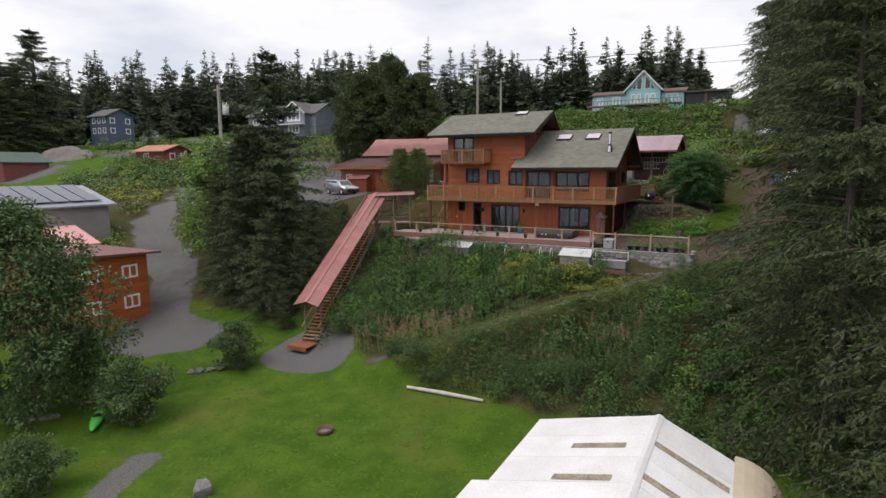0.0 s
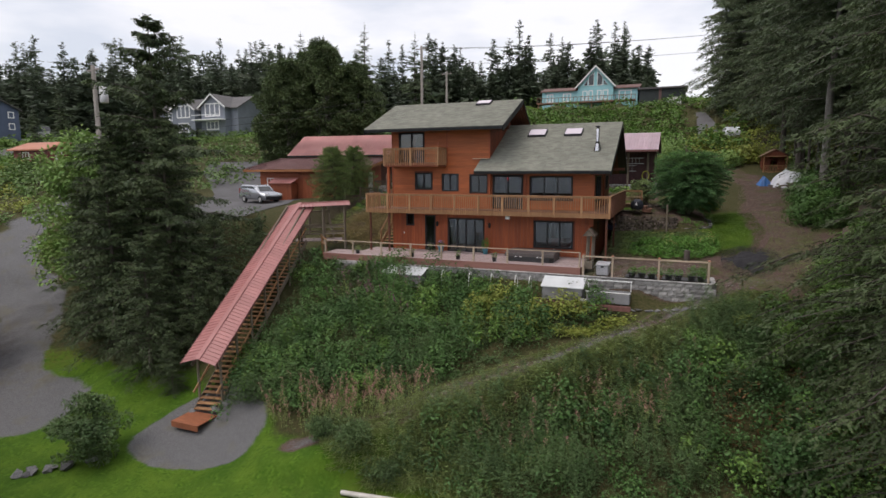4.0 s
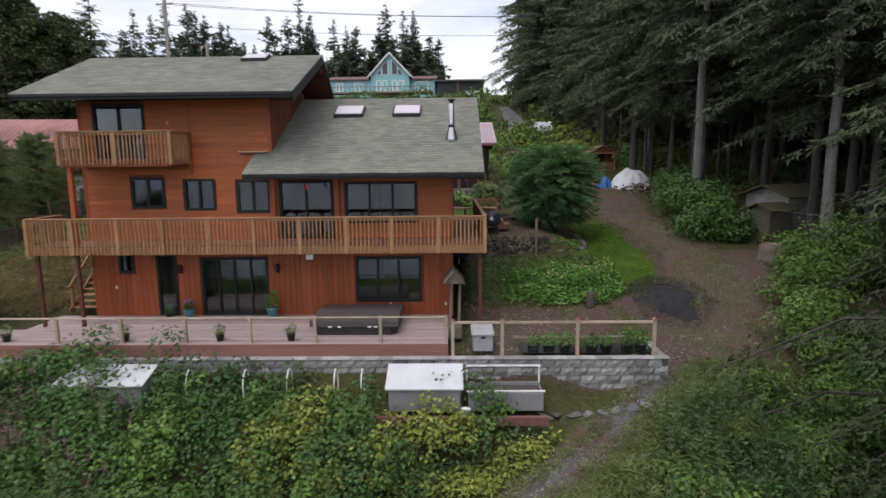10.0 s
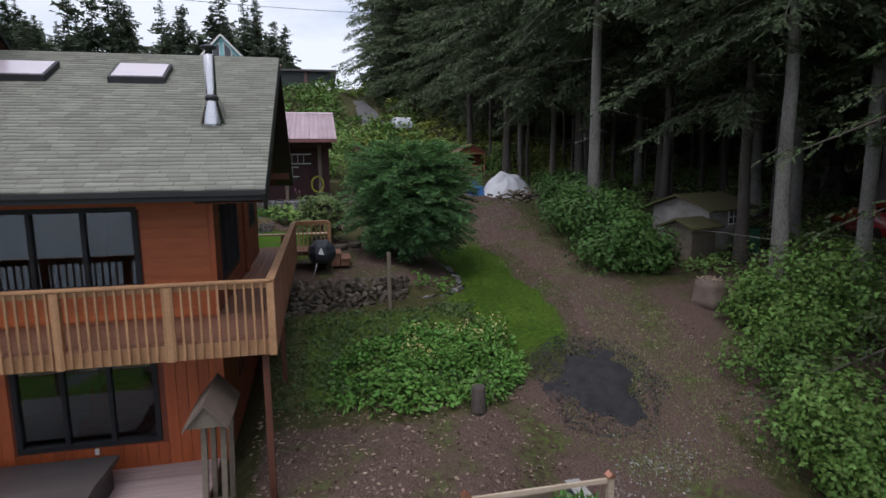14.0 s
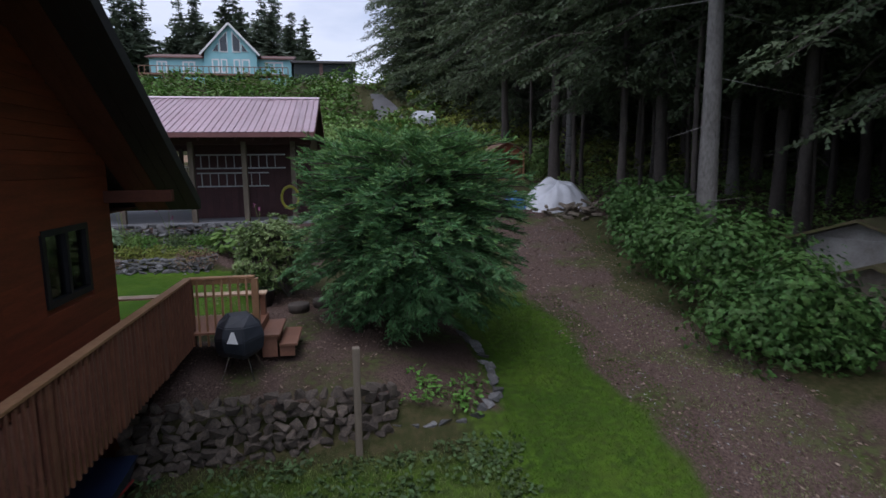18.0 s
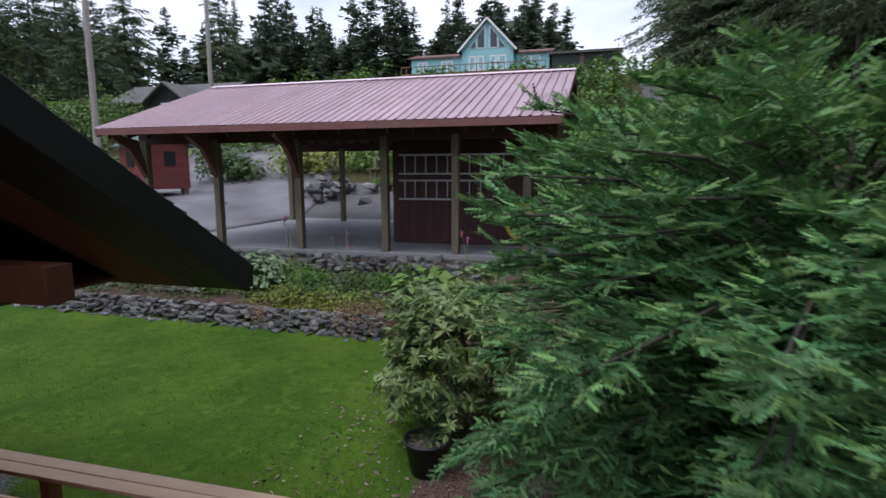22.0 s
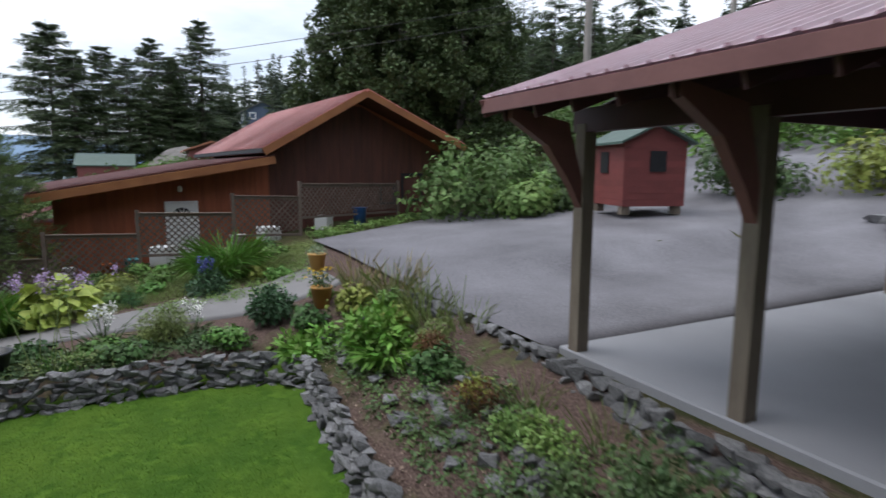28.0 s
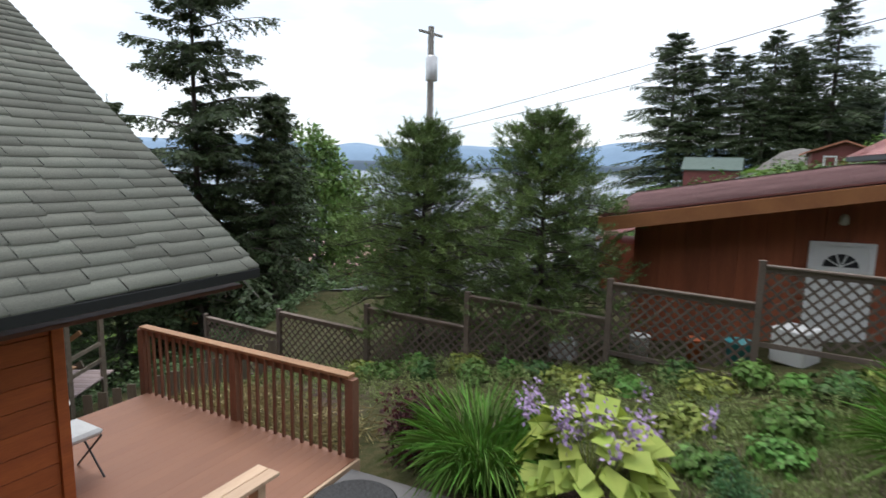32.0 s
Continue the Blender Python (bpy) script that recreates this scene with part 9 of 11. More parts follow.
PINK_F = mat("pink_petals", (0.45, 0.12, 0.28), (0.35, 0.08, 0.2), 0.6, 5, 30, 0)
RED_F = mat("red_petals", (0.55, 0.02, 0.02), (0.4, 0.015, 0.015), 0.6, 5, 30, 0)
MAROON_L = leaf("maroon_leaves", (0.085, 0.018, 0.022), (0.05, 0.012, 0.016), 0.4)
LIME_L = leaf("lime_leaves", (0.42, 0.46, 0.10), (0.24, 0.34, 0.065), 0.35)
FRESH_L = leaf("fresh_green_leaves", (0.13, 0.26, 0.05), (0.075, 0.17, 0.035), 0.4)
SILVER_L = leaf("variegated_leaves", (0.30, 0.37, 0.24), (0.10, 0.19, 0.08), 0.45, scale=8)
BLUEGREEN_L = leaf("bluish_leaves", (0.07, 0.13, 0.06), (0.045, 0.09, 0.045), 0.4)

for i, x in enumerate((-7.15, -6.65, -6.15, -5.75, -5.3, -4.85, -4.2, -3.75)):
    pot_plant("potted_plant", x, 40.48, -0.4, 0.2 if i != 3 else 0.15, 0.3 if i != 3 else 0.24, BLACK if i != 3 else TERRA, FRESH_L,
              "leafy plant in a black pot on the wall" if i != 3 else "small plant in a terracotta pot", 0.34 if i < 6 else 0.5, 170 if i < 6 else 300, 0.1, group="pots on the wall")
pot_plant("potted_plant", -19.45, 43.3, 0, 0.2, 0.36, BLUEPOT, BUSH_L, "flowering plant in a turquoise pot", 0.35, 220, 0.09, PURPLE_F)
pot_plant("potted_plant", -16.35, 43.3, 0, 0.2, 0.4, BLUEPOT, FRESH_L, "small bush in a turquoise pot", 0.7, 320, 0.1)
pot_plant("potted_plant", -20.3, 43.45, 0, 0.12, 0.2, BLACK, FRESH_L, "small green pot plant by the door", 0.3, 120, 0.08)
for x in (-24.2, -20.3, -17.2, -14.9):
    pot_plant("potted_plant", x, 40.6, 0, 0.14, 0.24, BLACK, GRASS_L, "small straggly plant in a dark pot", 0.3, 110, 0.1, group="pots by the deck rail")
fabric = slab("ground_cloth", (-7.5, 40.4, -0.41), (-3.3, 41.3, -0.36), BLACK, None)
tagged(fabric, "black weed cloth under the pots", "ground cloth")
timber = slab("edging_timber", (-7.7, 41.42, -0.5), (-3.9, 41.58, -0.18), POSTWOOD, None, c=0.02, turn=1.5)
tagged(timber, "weathered edging timber behind the pots", "timber")
stump = part("tree_stump", lathe([(0.2, 0), (0.17, 0.1), (0.165, 0.62), (0.15, 0.64)], 14, (-4.4, 44.45, on(-4.4, 44.45) - 0.05)), BARK, None)
tagged(stump, "upright cut log stump by the flower bed", "stump")
old_stump = thing("old_stump", "broad grey rotting stump with pale chips on top", "stump", at=(4.5, 48.3, on(4.5, 48.3)))
bm = lathe([(0.62, -0.1), (0.52, 0.12), (0.47, 0.5), (0.45, 0.72), (0.1, 0.76)], 15, (4.5, 48.3, on(4.5, 48.3)))
for v in bm.verts:
    k = 1 + 0.1 * math.sin(5 * math.atan2(v.co.y - 48.3, v.co.x - 4.5)) + 0.05 * math.sin(11 * math.atan2(v.co.y - 48.3, v.co.x - 4.5))
    v.co.x, v.co.y = 4.5 + (v.co.x - 4.5) * k, 48.3 + (v.co.y - 48.3) * k
part("trunk", bm, LATTICEWOOD, old_stump)
for k in range(26):
    a, d = 2.4 * k, 0.4 * math.sqrt((k + 0.5) / 26)
    p = Vector((4.5 + d * math.cos(a), 48.3 + d * math.sin(a), on(4.5, 48.3) + 0.77))
    beam("chip", p, p + Vector((0.12 * math.cos(3 * a), 0.12 * math.sin(3 * a), 0.04)), 0.03, 0.012, RAILTAN, old_stump, c=0)
for x in (-19.85, -16.2):
    sc = thing("wall_lantern", "dark wall lantern beside the glass doors", "lantern", "wall lanterns", at=(x, 43.7, 1.8))
    part("body", lathe([(0.04, -0.16), (0.08, -0.1), (0.09, 0.1), (0.03, 0.18)], 10, (x, 43.66, 1.8)), DARKFRAME, sc)
    slab("bracket", (x - 0.03, 43.68, 1.75), (x + 0.03, 43.8, 1.85), DARKFRAME, sc)
for x, z in ((-12.05, 0.35), (-10.0, 0.35), (-22.4, 1.05)):
    ot = slab("outlet_box", (x, WALL_Y - 0.05, z), (x + 0.07, WALL_Y - 0.024, z + 0.12), WHITE, None)
    tagged(ot, "small white outdoor outlet on the wall", "outlet", "outlets")
bird = thing("hanging_feeder", "small red feeder hung under the eave", "bird feeder", at=(-14.65, 42.4, 4.75))
part("feeder_body", lathe([(0.02, -0.12), (0.06, -0.1), (0.03, 0.0), (0.025, 0.12)], 10, (-14.65, 42.4, 4.85)), RED_F, bird)
beam("cord", (-14.65, 42.4, 4.95), (-14.65, 42.4, 5.1), 0.006, 0.006, BLACK, bird, c=0)

# covered grill beside the deck
gr = thing("covered_grill", "kettle grill under a black cover on thin legs", "grill", at=(-7.72, 51.85, 2.05))
GR = Vector((-7.72, 51.85, 2.85))
bm = bmesh.new()
rings = []
for rad, h in ((0.34, -0.38), (0.44, -0.27), (0.47, -0.04), (0.40, 0.19), (0.22, 0.33)):
    rings.append([bm.verts.new((GR.x + rad * (1.08 if j % 2 else 0.92) * math.cos(j * math.pi / 4 + 0.35), GR.y + rad * math.sin(j * math.pi / 4 + 0.35), GR.z + h + (0.05 if j % 2 else -0.03) * (h < 0 or h > 0.3))) for j in range(8)])
for lo, hi in zip(rings, rings[1:]):
    for j in range(8):
        bm.faces.new((lo[j], lo[(j + 1) % 8], hi[(j + 1) % 8], hi[j]))
bm.faces.new(rings[-1])
bmesh.ops.bevel(bm, geom=list(bm.edges), offset=0.018, segments=2, affect="EDGES")
bmesh.ops.recalc_face_normals(bm, faces=bm.faces)
part("cover", bm, mat("black_cover_cloth", (0.022, 0.027, 0.038), (0.013, 0.016, 0.023), 0.5, 3, 40, 0.2), gr)
badge = part("emblem", prism([(-0.12, -0.10), (0.10, -0.13), (0.02, 0.12), (-0.03, 0.13)], "y", 0, 0.012), WHITE, gr, "white triangular emblem")
badge.matrix_basis = Matrix.Translation((-7.74, 51.355, 2.90)) @ Matrix.Scale(0.85, 4) @ Matrix.Rotation(radians(-8), 4, "X")
for a in (0.5, 2.2, 3.9, 5.4):
    beam("leg", GR + Vector((0.2 * math.cos(a), 0.2 * math.sin(a), -0.3)), (GR.x + 0.42 * math.cos(a), GR.y + 0.42 * math.sin(a), on(GR.x + 0.4 * math.cos(a), GR.y + 0.4 * math.sin(a)) - 0.02), 0.025, 0.025, STEEL, gr)
gp = slab("garden_post", (-5.72, 50.28, 0.95), (-5.6, 50.4, 2.94), POSTWOOD, None, c=0.015)
tagged(gp, "lone weathered grey post by the rubble wall", "post")
barrow = thing("wheelbarrow", "dark blue wheelbarrow under the balcony edge", "wheelbarrow", at=(-9.2, 49.6, 0.95))
bm = prism([(-9.55, 48.9), (-8.85, 48.9), (-8.9, 50.0), (-9.5, 50.0)], "z", 1.25, 1.6)
for v in bm.verts:
    if v.co.z < 1.4:
        v.co.x = -9.2 + (v.co.x + 9.2) * 0.6
        v.co.y = 49.45 + (v.co.y - 49.45) * 0.7
part("tray", bm, mat("blue_barrow_paint", (0.02, 0.035, 0.09), None, 0.4, 3, 30, 0.03), barrow)
part("wheel", prism([(50.15 + 0.18 * math.cos(t), 1.15 + 0.18 * math.sin(t)) for t in np.linspace(0, 6.28, 14, endpoint=False)], "x", -9.24, -9.16), TYRE, barrow)
for s in (-1, 1):
    beam("handle", (-9.2 + 0.15 * s, 50.1, 1.15), (-9.2 + 0.3 * s, 48.2, 1.55), 0.035, 0.035, RED, barrow)
    beam("leg", (-9.2 + 0.2 * s, 49.0, 1.35), (-9.2 + 0.22 * s, 49.0, 0.9), 0.03, 0.03, STEEL, barrow)

# dark gravel heap and flower patch in the side yard
hx, hy = np.meshgrid(np.linspace(-2.9, 0.4, 34), np.linspace(43.6, 47.4, 34))
rad = np.hypot((hx + 1.25) / 1.5, (hy - 45.4) / 1.75)
hz = land(hx, hy) - 0.06 + 0.22 * step(1.0, 0.1, rad + 0.3 * ripple(hx * 2.3, hy * 2.3)) + 0.05 * ripple(hx * 5, hy * 5) * step(1.0, 0.6, rad)
lone("gravel_heap", grid_mesh("gravel_heap", hx, hy, hz, mat("black_grit", (0.026, 0.026, 0.03), (0.05, 0.048, 0.05), 0.95, 4, 30, 0.9, contrast=0.6, spec=0.08)), None, "low heap of black grit on the yard", "gravel heap", kind="stuff")
PATCH = [(-7.8, 45.4), (-6.2, 44.6), (-3.4, 44.7), (-2.6, 46.2), (-2.8, 48.2), (-5.0, 48.6), (-7.2, 47.4)]
brush("comfrey_patch", PATCH, 260, FRESH_L, "patch of fresh green leafy perennials", (0.2, 0.5), 22, 0.15, 0.6, 31, 0, 0.28)
brush("comfrey_patch", [(-6, 46.4), (-3, 46), (-2.7, 48), (-5.4, 48.4)], 160, FRESH_L, "taller flowering perennials", (0.45, 0.8), 26, 0.12, 0.5, 32, 0, 0.25)
brush("cream_flowers", [(-6, 46.6), (-3, 46.2), (-2.8, 48), (-5.2, 48.4)], 46, mat("cream_petals", (0.60, 0.53, 0.22), None, 0.7, 5, 30, 0), "cream flower heads over the patch", (0.75, 0.95), 9, 0.07, 0.7, 33, 0, 0.16)
brush("ground_weeds", [(-9, 45), (-3, 45.2), (-3, 50.4), (-9, 50.4)], 420, BUSH_L, "low weeds over the bank", (0.08, 0.22), 16, 0.1, 0.6, 34, 0, 0.3)
brush("ground_weeds", [(-4.9, 51.0), (-3.6, 51), (-3.2, 52), (-4.6, 51.6)], 26, FRESH_L, "weeds round the tree foot", (0.1, 0.3), 16, 0.1, 0.6, 35, 0, 0.25)


def litter(name, poly, n, seed, size, material, label):
    """Small chips, twigs and pebbles lying loose."""
    r = np.random.default_rng(seed)
    p = scatter(poly, n, r)
    P = np.stack([p[:, 0], p[:, 1], land(p[:, 0], p[:, 1]) + 0.012], 1)
    D = np.stack([r.normal(size=n), r.normal(size=n), r.normal(0, 0.18, n)], 1)
    V, F = cards(P, D, size * r.uniform(0.4, 1.6, n), size * r.uniform(0.25, 0.8, n), r, 0.4)
    lone(name, tri_mesh(name, V, F, material), None, label, "ground litter", kind="stuff")


CHIPS = leaf("wood_chips", (0.26, 0.19, 0.15), (0.13, 0.085, 0.065), 0.6, through_leaf=0.0, scale=3)
PEBBLES = leaf("grey_pebbles", (0.30, 0.29, 0.28), (0.15, 0.145, 0.14), 0.5, through_leaf=0.0, scale=3)
YARD = [(-1.2, 41.5), (2.2, 41.8), (3.0, 47), (2.6, 55), (3.4, 62), (3.8, 68), (0.2, 71), (-0.4, 62), (-0.9, 56), (-0.4, 49), (-2.0, 44.5)]
litter("bark_litter", YARD, 7000, 3, 0.07, CHIPS, "bark chips and twigs strewn on the track")
litter("bark_litter", [(-9.4, 40.6), (-3.0, 41.7), (-2.4, 44.4), (-4, 45.2), (-9.2, 45.4)], 1800, 4, 0.1, CHIPS, "wood chips on the bare earth")
litter("bark_litter", [(-9.6, 51.2), (-6, 51.2), (-4.6, 53), (-6.4, 57), (-9.6, 58)], 2200, 5, 0.06, CHIPS, "leaf litter on the bare earth")
litter("bark_litter", [(-22, 59.8), (-10, 59.7), (-8, 61.2), (-21.5, 61.8)], 3800, 6, 0.05, CHIPS, "grey-brown chips on the garden bed")
litter("pebble_litter", YARD, 2600, 7, 0.05, PEBBLES, "pebbles on the track")
litter("pebble_litter", [(-17, 30.2), (-10.4, 33.4), (-5.4, 37.0), (-1.0, 41.5), (0.6, 43.4), (-2, 42.6), (-6.0, 38.2), (-10.8, 34.6), (-17, 31.4)], 3200, 8, 0.07, PEBBLES, "loose stones on the overgrown track")
litter("grit_litter", [(-2.6, 43.8), (-0.6, 43.3), (0.6, 44.6), (0.4, 47), (-1.2, 47.6), (-2.6, 46.4)], 5200, 9, 0.07, mat("loose_black_grit", (0.04, 0.04, 0.045), (0.07, 0.068, 0.07), 0.9, 3, 40, 0, spec=0.08), "black grit scattered round the heap")


# ---- garden behind the house ----
strip("garden_path", [(-26.0, 53.35), (-26.1, 55.2), (-26.3, 57.0), (-26.6, 59.2), (-26.4, 61.3)],
      [(-24.7, 53.4), (-24.85, 55.2), (-24.95, 56.6), (-24.6, 58.8), (-24.4, 60.4), (-24.4, 61.4)], 0.05, WALKCONC, "pale concrete garden path curving to the yard", "path", floor=2.82, skirt=0.4)
slab("path_step", (-24.7, 53.36, 2.3), (-23.9, 54.5, 2.66), WALKCONC, None, c=0.015)
tagged(bpy.data.objects["path_step"], "concrete step beside the deck", "step", kind="structure")
mat_ob = part("door_mat", lathe([(0.46 - 0.03 * k, 0.012 + 0.012 * (k % 2)) for k in range(15)], 28, (-25.45, 53.8, max(on(-25.45, 53.8) + 0.05, 2.82) + 0.004)), mat("coiled_rubber", (0.05, 0.05, 0.052), (0.02, 0.02, 0.02), 0.8, 30, 90, 0.8), None)
tagged(mat_ob, "round dark coiled mat on the path", "mat")


def clump(name, x, y, leaves, length, width, leaf_mat, label, rise=0.7, r0=0.12, flowers=None, fl_h=0.7, fl_n=12, category="plant", arch=0.6, dz=0.0):
    """A rosette or tuft: leaves springing from one foot, each of two bent cards."""
    seed = int(abs(x * 313 + y * 717)) + 5
    r = np.random.default_rng(seed)
    z = on(x, y) + dz
    a = r.uniform(0, 6.283, leaves)
    d = r0 * np.sqrt(r.uniform(0, 1, leaves))
    P = np.stack([x + d * np.cos(a), y + d * np.sin(a), np.full(leaves, z)], 1)
    up = rise * r.uniform(0.5, 1.3, leaves)
    D = unit(np.stack([np.cos(a), np.sin(a), up], 1))
    L = length * r.uniform(0.6, 1.2, leaves)
    Q = P + D * L[:, None] * 0.55
    D2 = unit(np.stack([np.cos(a), np.sin(a), up - arch - 0.3], 1))
    stem = stick(P, Q, 0.008, 0.005)
    blade = cards(Q - D2 * L[:, None] * 0.12, D2, L * 0.6, width * r.uniform(0.8, 1.2, leaves), r, 0.12)
    ob = thing(name, label, category)
    if width < 0.05:
        blade = join(cards(P, D, L * 0.65, np.full(leaves, width), r), cards(Q, D2, L * 0.5, np.full(leaves, width * 0.9), r))
        turn = np.concatenate([np.repeat(a, 4), np.repeat(a, 4)])
    else:
        turn = np.repeat(a, 4)
        part("stalk", tri_mesh("stalk", *stem, leaf_mat), None, ob)
    # one part for each sheaf of leaves
    sheaf = (turn / 6.2832 * 7).astype(int)[blade[1][:, 0]]
    for k in range(7):
        f = blade[1][sheaf == k]
        if len(f):
            use, inv = np.unique(f, return_inverse=True)
            part("leaf_sheaf", tri_mesh("leaf_sheaf", blade[0][use], inv.reshape(-1, 3), leaf_mat), None, ob)
    if flowers is not None:
        b = r.uniform(0, 6.283, fl_n)
        T = np.stack([x + length * 0.5 * np.cos(b) * r.uniform(0.2, 1, fl_n), y + length * 0.5 * np.sin(b) * r.uniform(0.2, 1, fl_n), z + fl_h * r.uniform(0.8, 1.15, fl_n)], 1)
        B = np.array([[x, y, z]])
        for k in range(fl_n):
            st = part("flower_stem", tri_mesh("flower_stem", *stick(B, T[k:k + 1], 0.006, 0.004), leaf_mat), None, ob)
            pp = T[k] + r.normal(0, 0.03, (16, 3)) * np.array([1, 1, 2.0])
            part("flower", tri_mesh("flower", *cards(pp, r.normal(size=(16, 3)) + np.array([0, 0, 0.4]), 0.055, 0.036, r), flowers), None, ob)
    return ob


def hosta(name, x, y, rad, high, n, size, leaf_mat, label, flowers=None, fl_n=0):
    """A dome of broad leaves, each a part."""
    r = np.random.default_rng(int(abs(x * 31 + y * 77)))
    z = on(x, y)
    ob = thing(name, label, "plant")
    for k in range(n):
        a, e = r.uniform(0, 6.283), math.asin(r.uniform(0.05, 1))
        out = np.array([math.cos(a), math.sin(a), 0])
        p = np.array([x, y, z + 0.08]) + out * rad * 0.62 * math.cos(e) * r.uniform(0.85, 1.1) + np.array([0, 0, high * math.sin(e) * r.uniform(0.85, 1.05)])
        d = out * (0.9 if e < 1.2 else 0.6) + np.array([0, 0, 0.15 - 0.5 * math.cos(e)]) + r.normal(0, 0.15, 3)
        ln = size * r.uniform(0.7, 1.2)
        V, F = cards(p[None], d[None], ln, ln * 0.85, r, 0.1)
        part("leaf", tri_mesh("leaf", V, F, leaf_mat), None, ob)
    part("stalk", tri_mesh("stalk", *stick(np.repeat([[x, y, z]], 12, 0), np.array([[x + rad * 0.4 * math.cos(t), y + rad * 0.4 * math.sin(t), z + high * 0.6] for t in np.linspace(0, 6, 12)]), 0.012, 0.008), leaf_mat), None, ob)
    for k in range(fl_n):
        t = np.array([x, y, z]) + np.array([r.normal(0, rad * 0.45), r.normal(0, rad * 0.45), high * r.uniform(0.9, 1.25)])
        part("flower_stem", tri_mesh("flower_stem", *stick(np.array([[x, y, z + 0.1]]), t[None], 0.007, 0.005), leaf_mat), None, ob)
        part("flower", tri_mesh("flower", *cards(t + r.normal(0, 0.035, (22, 3)) * np.array([1, 1, 2.2]), r.normal(size=(22, 3)), 0.06, 0.04, r), flowers), None, ob)
    return ob


LIMEGRASS = leaf("bright_strap_leaves", (0.17, 0.33, 0.055), (0.10, 0.22, 0.035), 0.35)
hosta("hosta", -26.7, 55.9, 0.95, 0.85, 170, 0.34, LIME_L, "large lime-green hosta with lilac flowers", PURPLE_F, 24)
clump("day_lily", -26.6, 54.75, 420, 1.05, 0.024, LIMEGRASS, "tuft of long bright green strap leaves", 2.4, 0.34, None, arch=1.6)
clump("day_lily", -26.9, 54.5, 300, 0.95, 0.024, LIMEGRASS, "tuft of long bright green strap leaves", 2.4, 0.3, None, arch=1.6)
clump("day_lily", -28.0, 59.5, 420, 1.15, 0.024, LIMEGRASS, "tall tuft of bright green strap leaves", 2.8, 0.4, None, arch=1.8)
clump("day_lily", -27.6, 59.1, 320, 1.05, 0.024, LIMEGRASS, "tall tuft of bright green strap leaves", 2.8, 0.34, None, arch=1.8)
clump("day_lily", -27.6, 60.3, 200, 0.6, 0.02, GRASS_L, "tuft of grass by the path", 1.4, 0.3)
shrub("maroon_barberry", -26.85, 53.55, 0.5, 1.05, MAROON_L, "small dark maroon shrub by the deck", 2600, 0.06, 0.6, lobes=14)
for k in range(20):
    y = 50.4 + k * 0.54
    shrub("fence_weed", -30.25 + 0.35 * math.sin(k * 2.7), y, 0.38 + 0.1 * math.sin(k * 1.7), 0.34 + 0.14 * math.sin(k * 3.1), (YELLOW_L, BRAMBLE_LIGHT, FRESH_L, BRAMBLE_L)[k % 4], "leafy weeds growing against the lattice fence", 1100, 0.07, 0.6, "weeds along the fence", lobes=9, leaflets=3)
for x, y, r_, h, m_ in ((-28.6, 56.6, 0.5, 0.35, YELLOW_L), (-28.9, 57.8, 0.5, 0.4, BRAMBLE_LIGHT), (-28.0, 57.7, 0.4, 0.3, FRESH_L), (-29.2, 55.4, 0.5, 0.35, YELLOW_L), (-27.6, 57.0, 0.4, 0.3, BRAMBLE_LIGHT), (-27.3, 60.2, 0.45, 0.35, YELLOW_L), (-26.7, 60.5, 0.4, 0.3, FRESH_L), (-28.9, 60.9, 0.5, 0.4, BRAMBLE_LIGHT)):
    shrub("low_perennial", x, y, r_, h, m_, "low leafy perennial between path and fence", 1200, 0.07, 0.6, "perennials by the path", lobes=11, leaflets=3)
shrub("dwarf_conifer", -27.0, 57.2, 0.32, 0.5, NEEDLE_SOFT, "small feathery green conifer", 1300, 0.07, 0.2)
shrub("blue_flower_shrub", -26.75, 58.85, 0.5, 0.65, BLUEGREEN_L, "leafy perennial with blue flowers", 1500, 0.1, 0.5)
clump("blue_flowers", -26.75, 58.85, 30, 0.4, 0.1, BLUEGREEN_L, "blue flower heads over dark leaves", 0.9, 0.2, BLUE_F, 0.72, 16)
shrub("peony", -23.65, 59.75, 0.45, 0.75, BLUEGREEN_L, "dark green peony bush by the path", 1500, 0.13, 0.4)
LIMEBUSH = leaf("light_green_mound_leaves", (0.19, 0.34, 0.06), (0.11, 0.23, 0.04), 0.35)
shrub("light_green_perennial", -22.35, 60.05, 0.55, 0.5, LIMEBUSH, "mound of light green leaves above the wall", 900, 0.15, 0.5)
shrub("light_green_perennial", -20.65, 60.9, 0.6, 0.75, LIMEBUSH, "mound of light green leaves above the wall", 1300, 0.16, 0.5)
shrub("feathery_bush", -23.6, 57.9, 0.42, 0.75, GRASS_L, "feathery grey-green bush in the bed", 1800, 0.13, 0.1)
clump("daisies", -24.1, 56.9, 24, 0.6, 0.03, BUSH_L, "white daisies on tall stems", 1.3, 0.25, WHITE_F, 0.62, 18)
clump("daisies", -24.0, 58.4, 40, 0.35, 0.05, BUSH_L, "white daisies on tall stems", 1.3, 0.2, WHITE_F, 0.5, 8)
hosta("variegated_hosta", -13.5, 60.85, 0.78, 0.66, 280, 0.19, SILVER_L, "variegated hosta with white-edged leaves")
hosta("large_leaf_plant", -9.5, 60.7, 0.95, 0.62, 130, 0.27, BRIGHT_L, "plant with very large lobed green leaves")
hosta("large_leaf_plant", -8.4, 60.3, 0.85, 0.6, 110, 0.27, BRIGHT_L, "plant with very large lobed green leaves")
shrub("rose_bush", -15.3, 61.1, 0.62, 0.95, BUSH_L, "thin rose bush with reddish leaves", 2200, 0.07, 0.5)
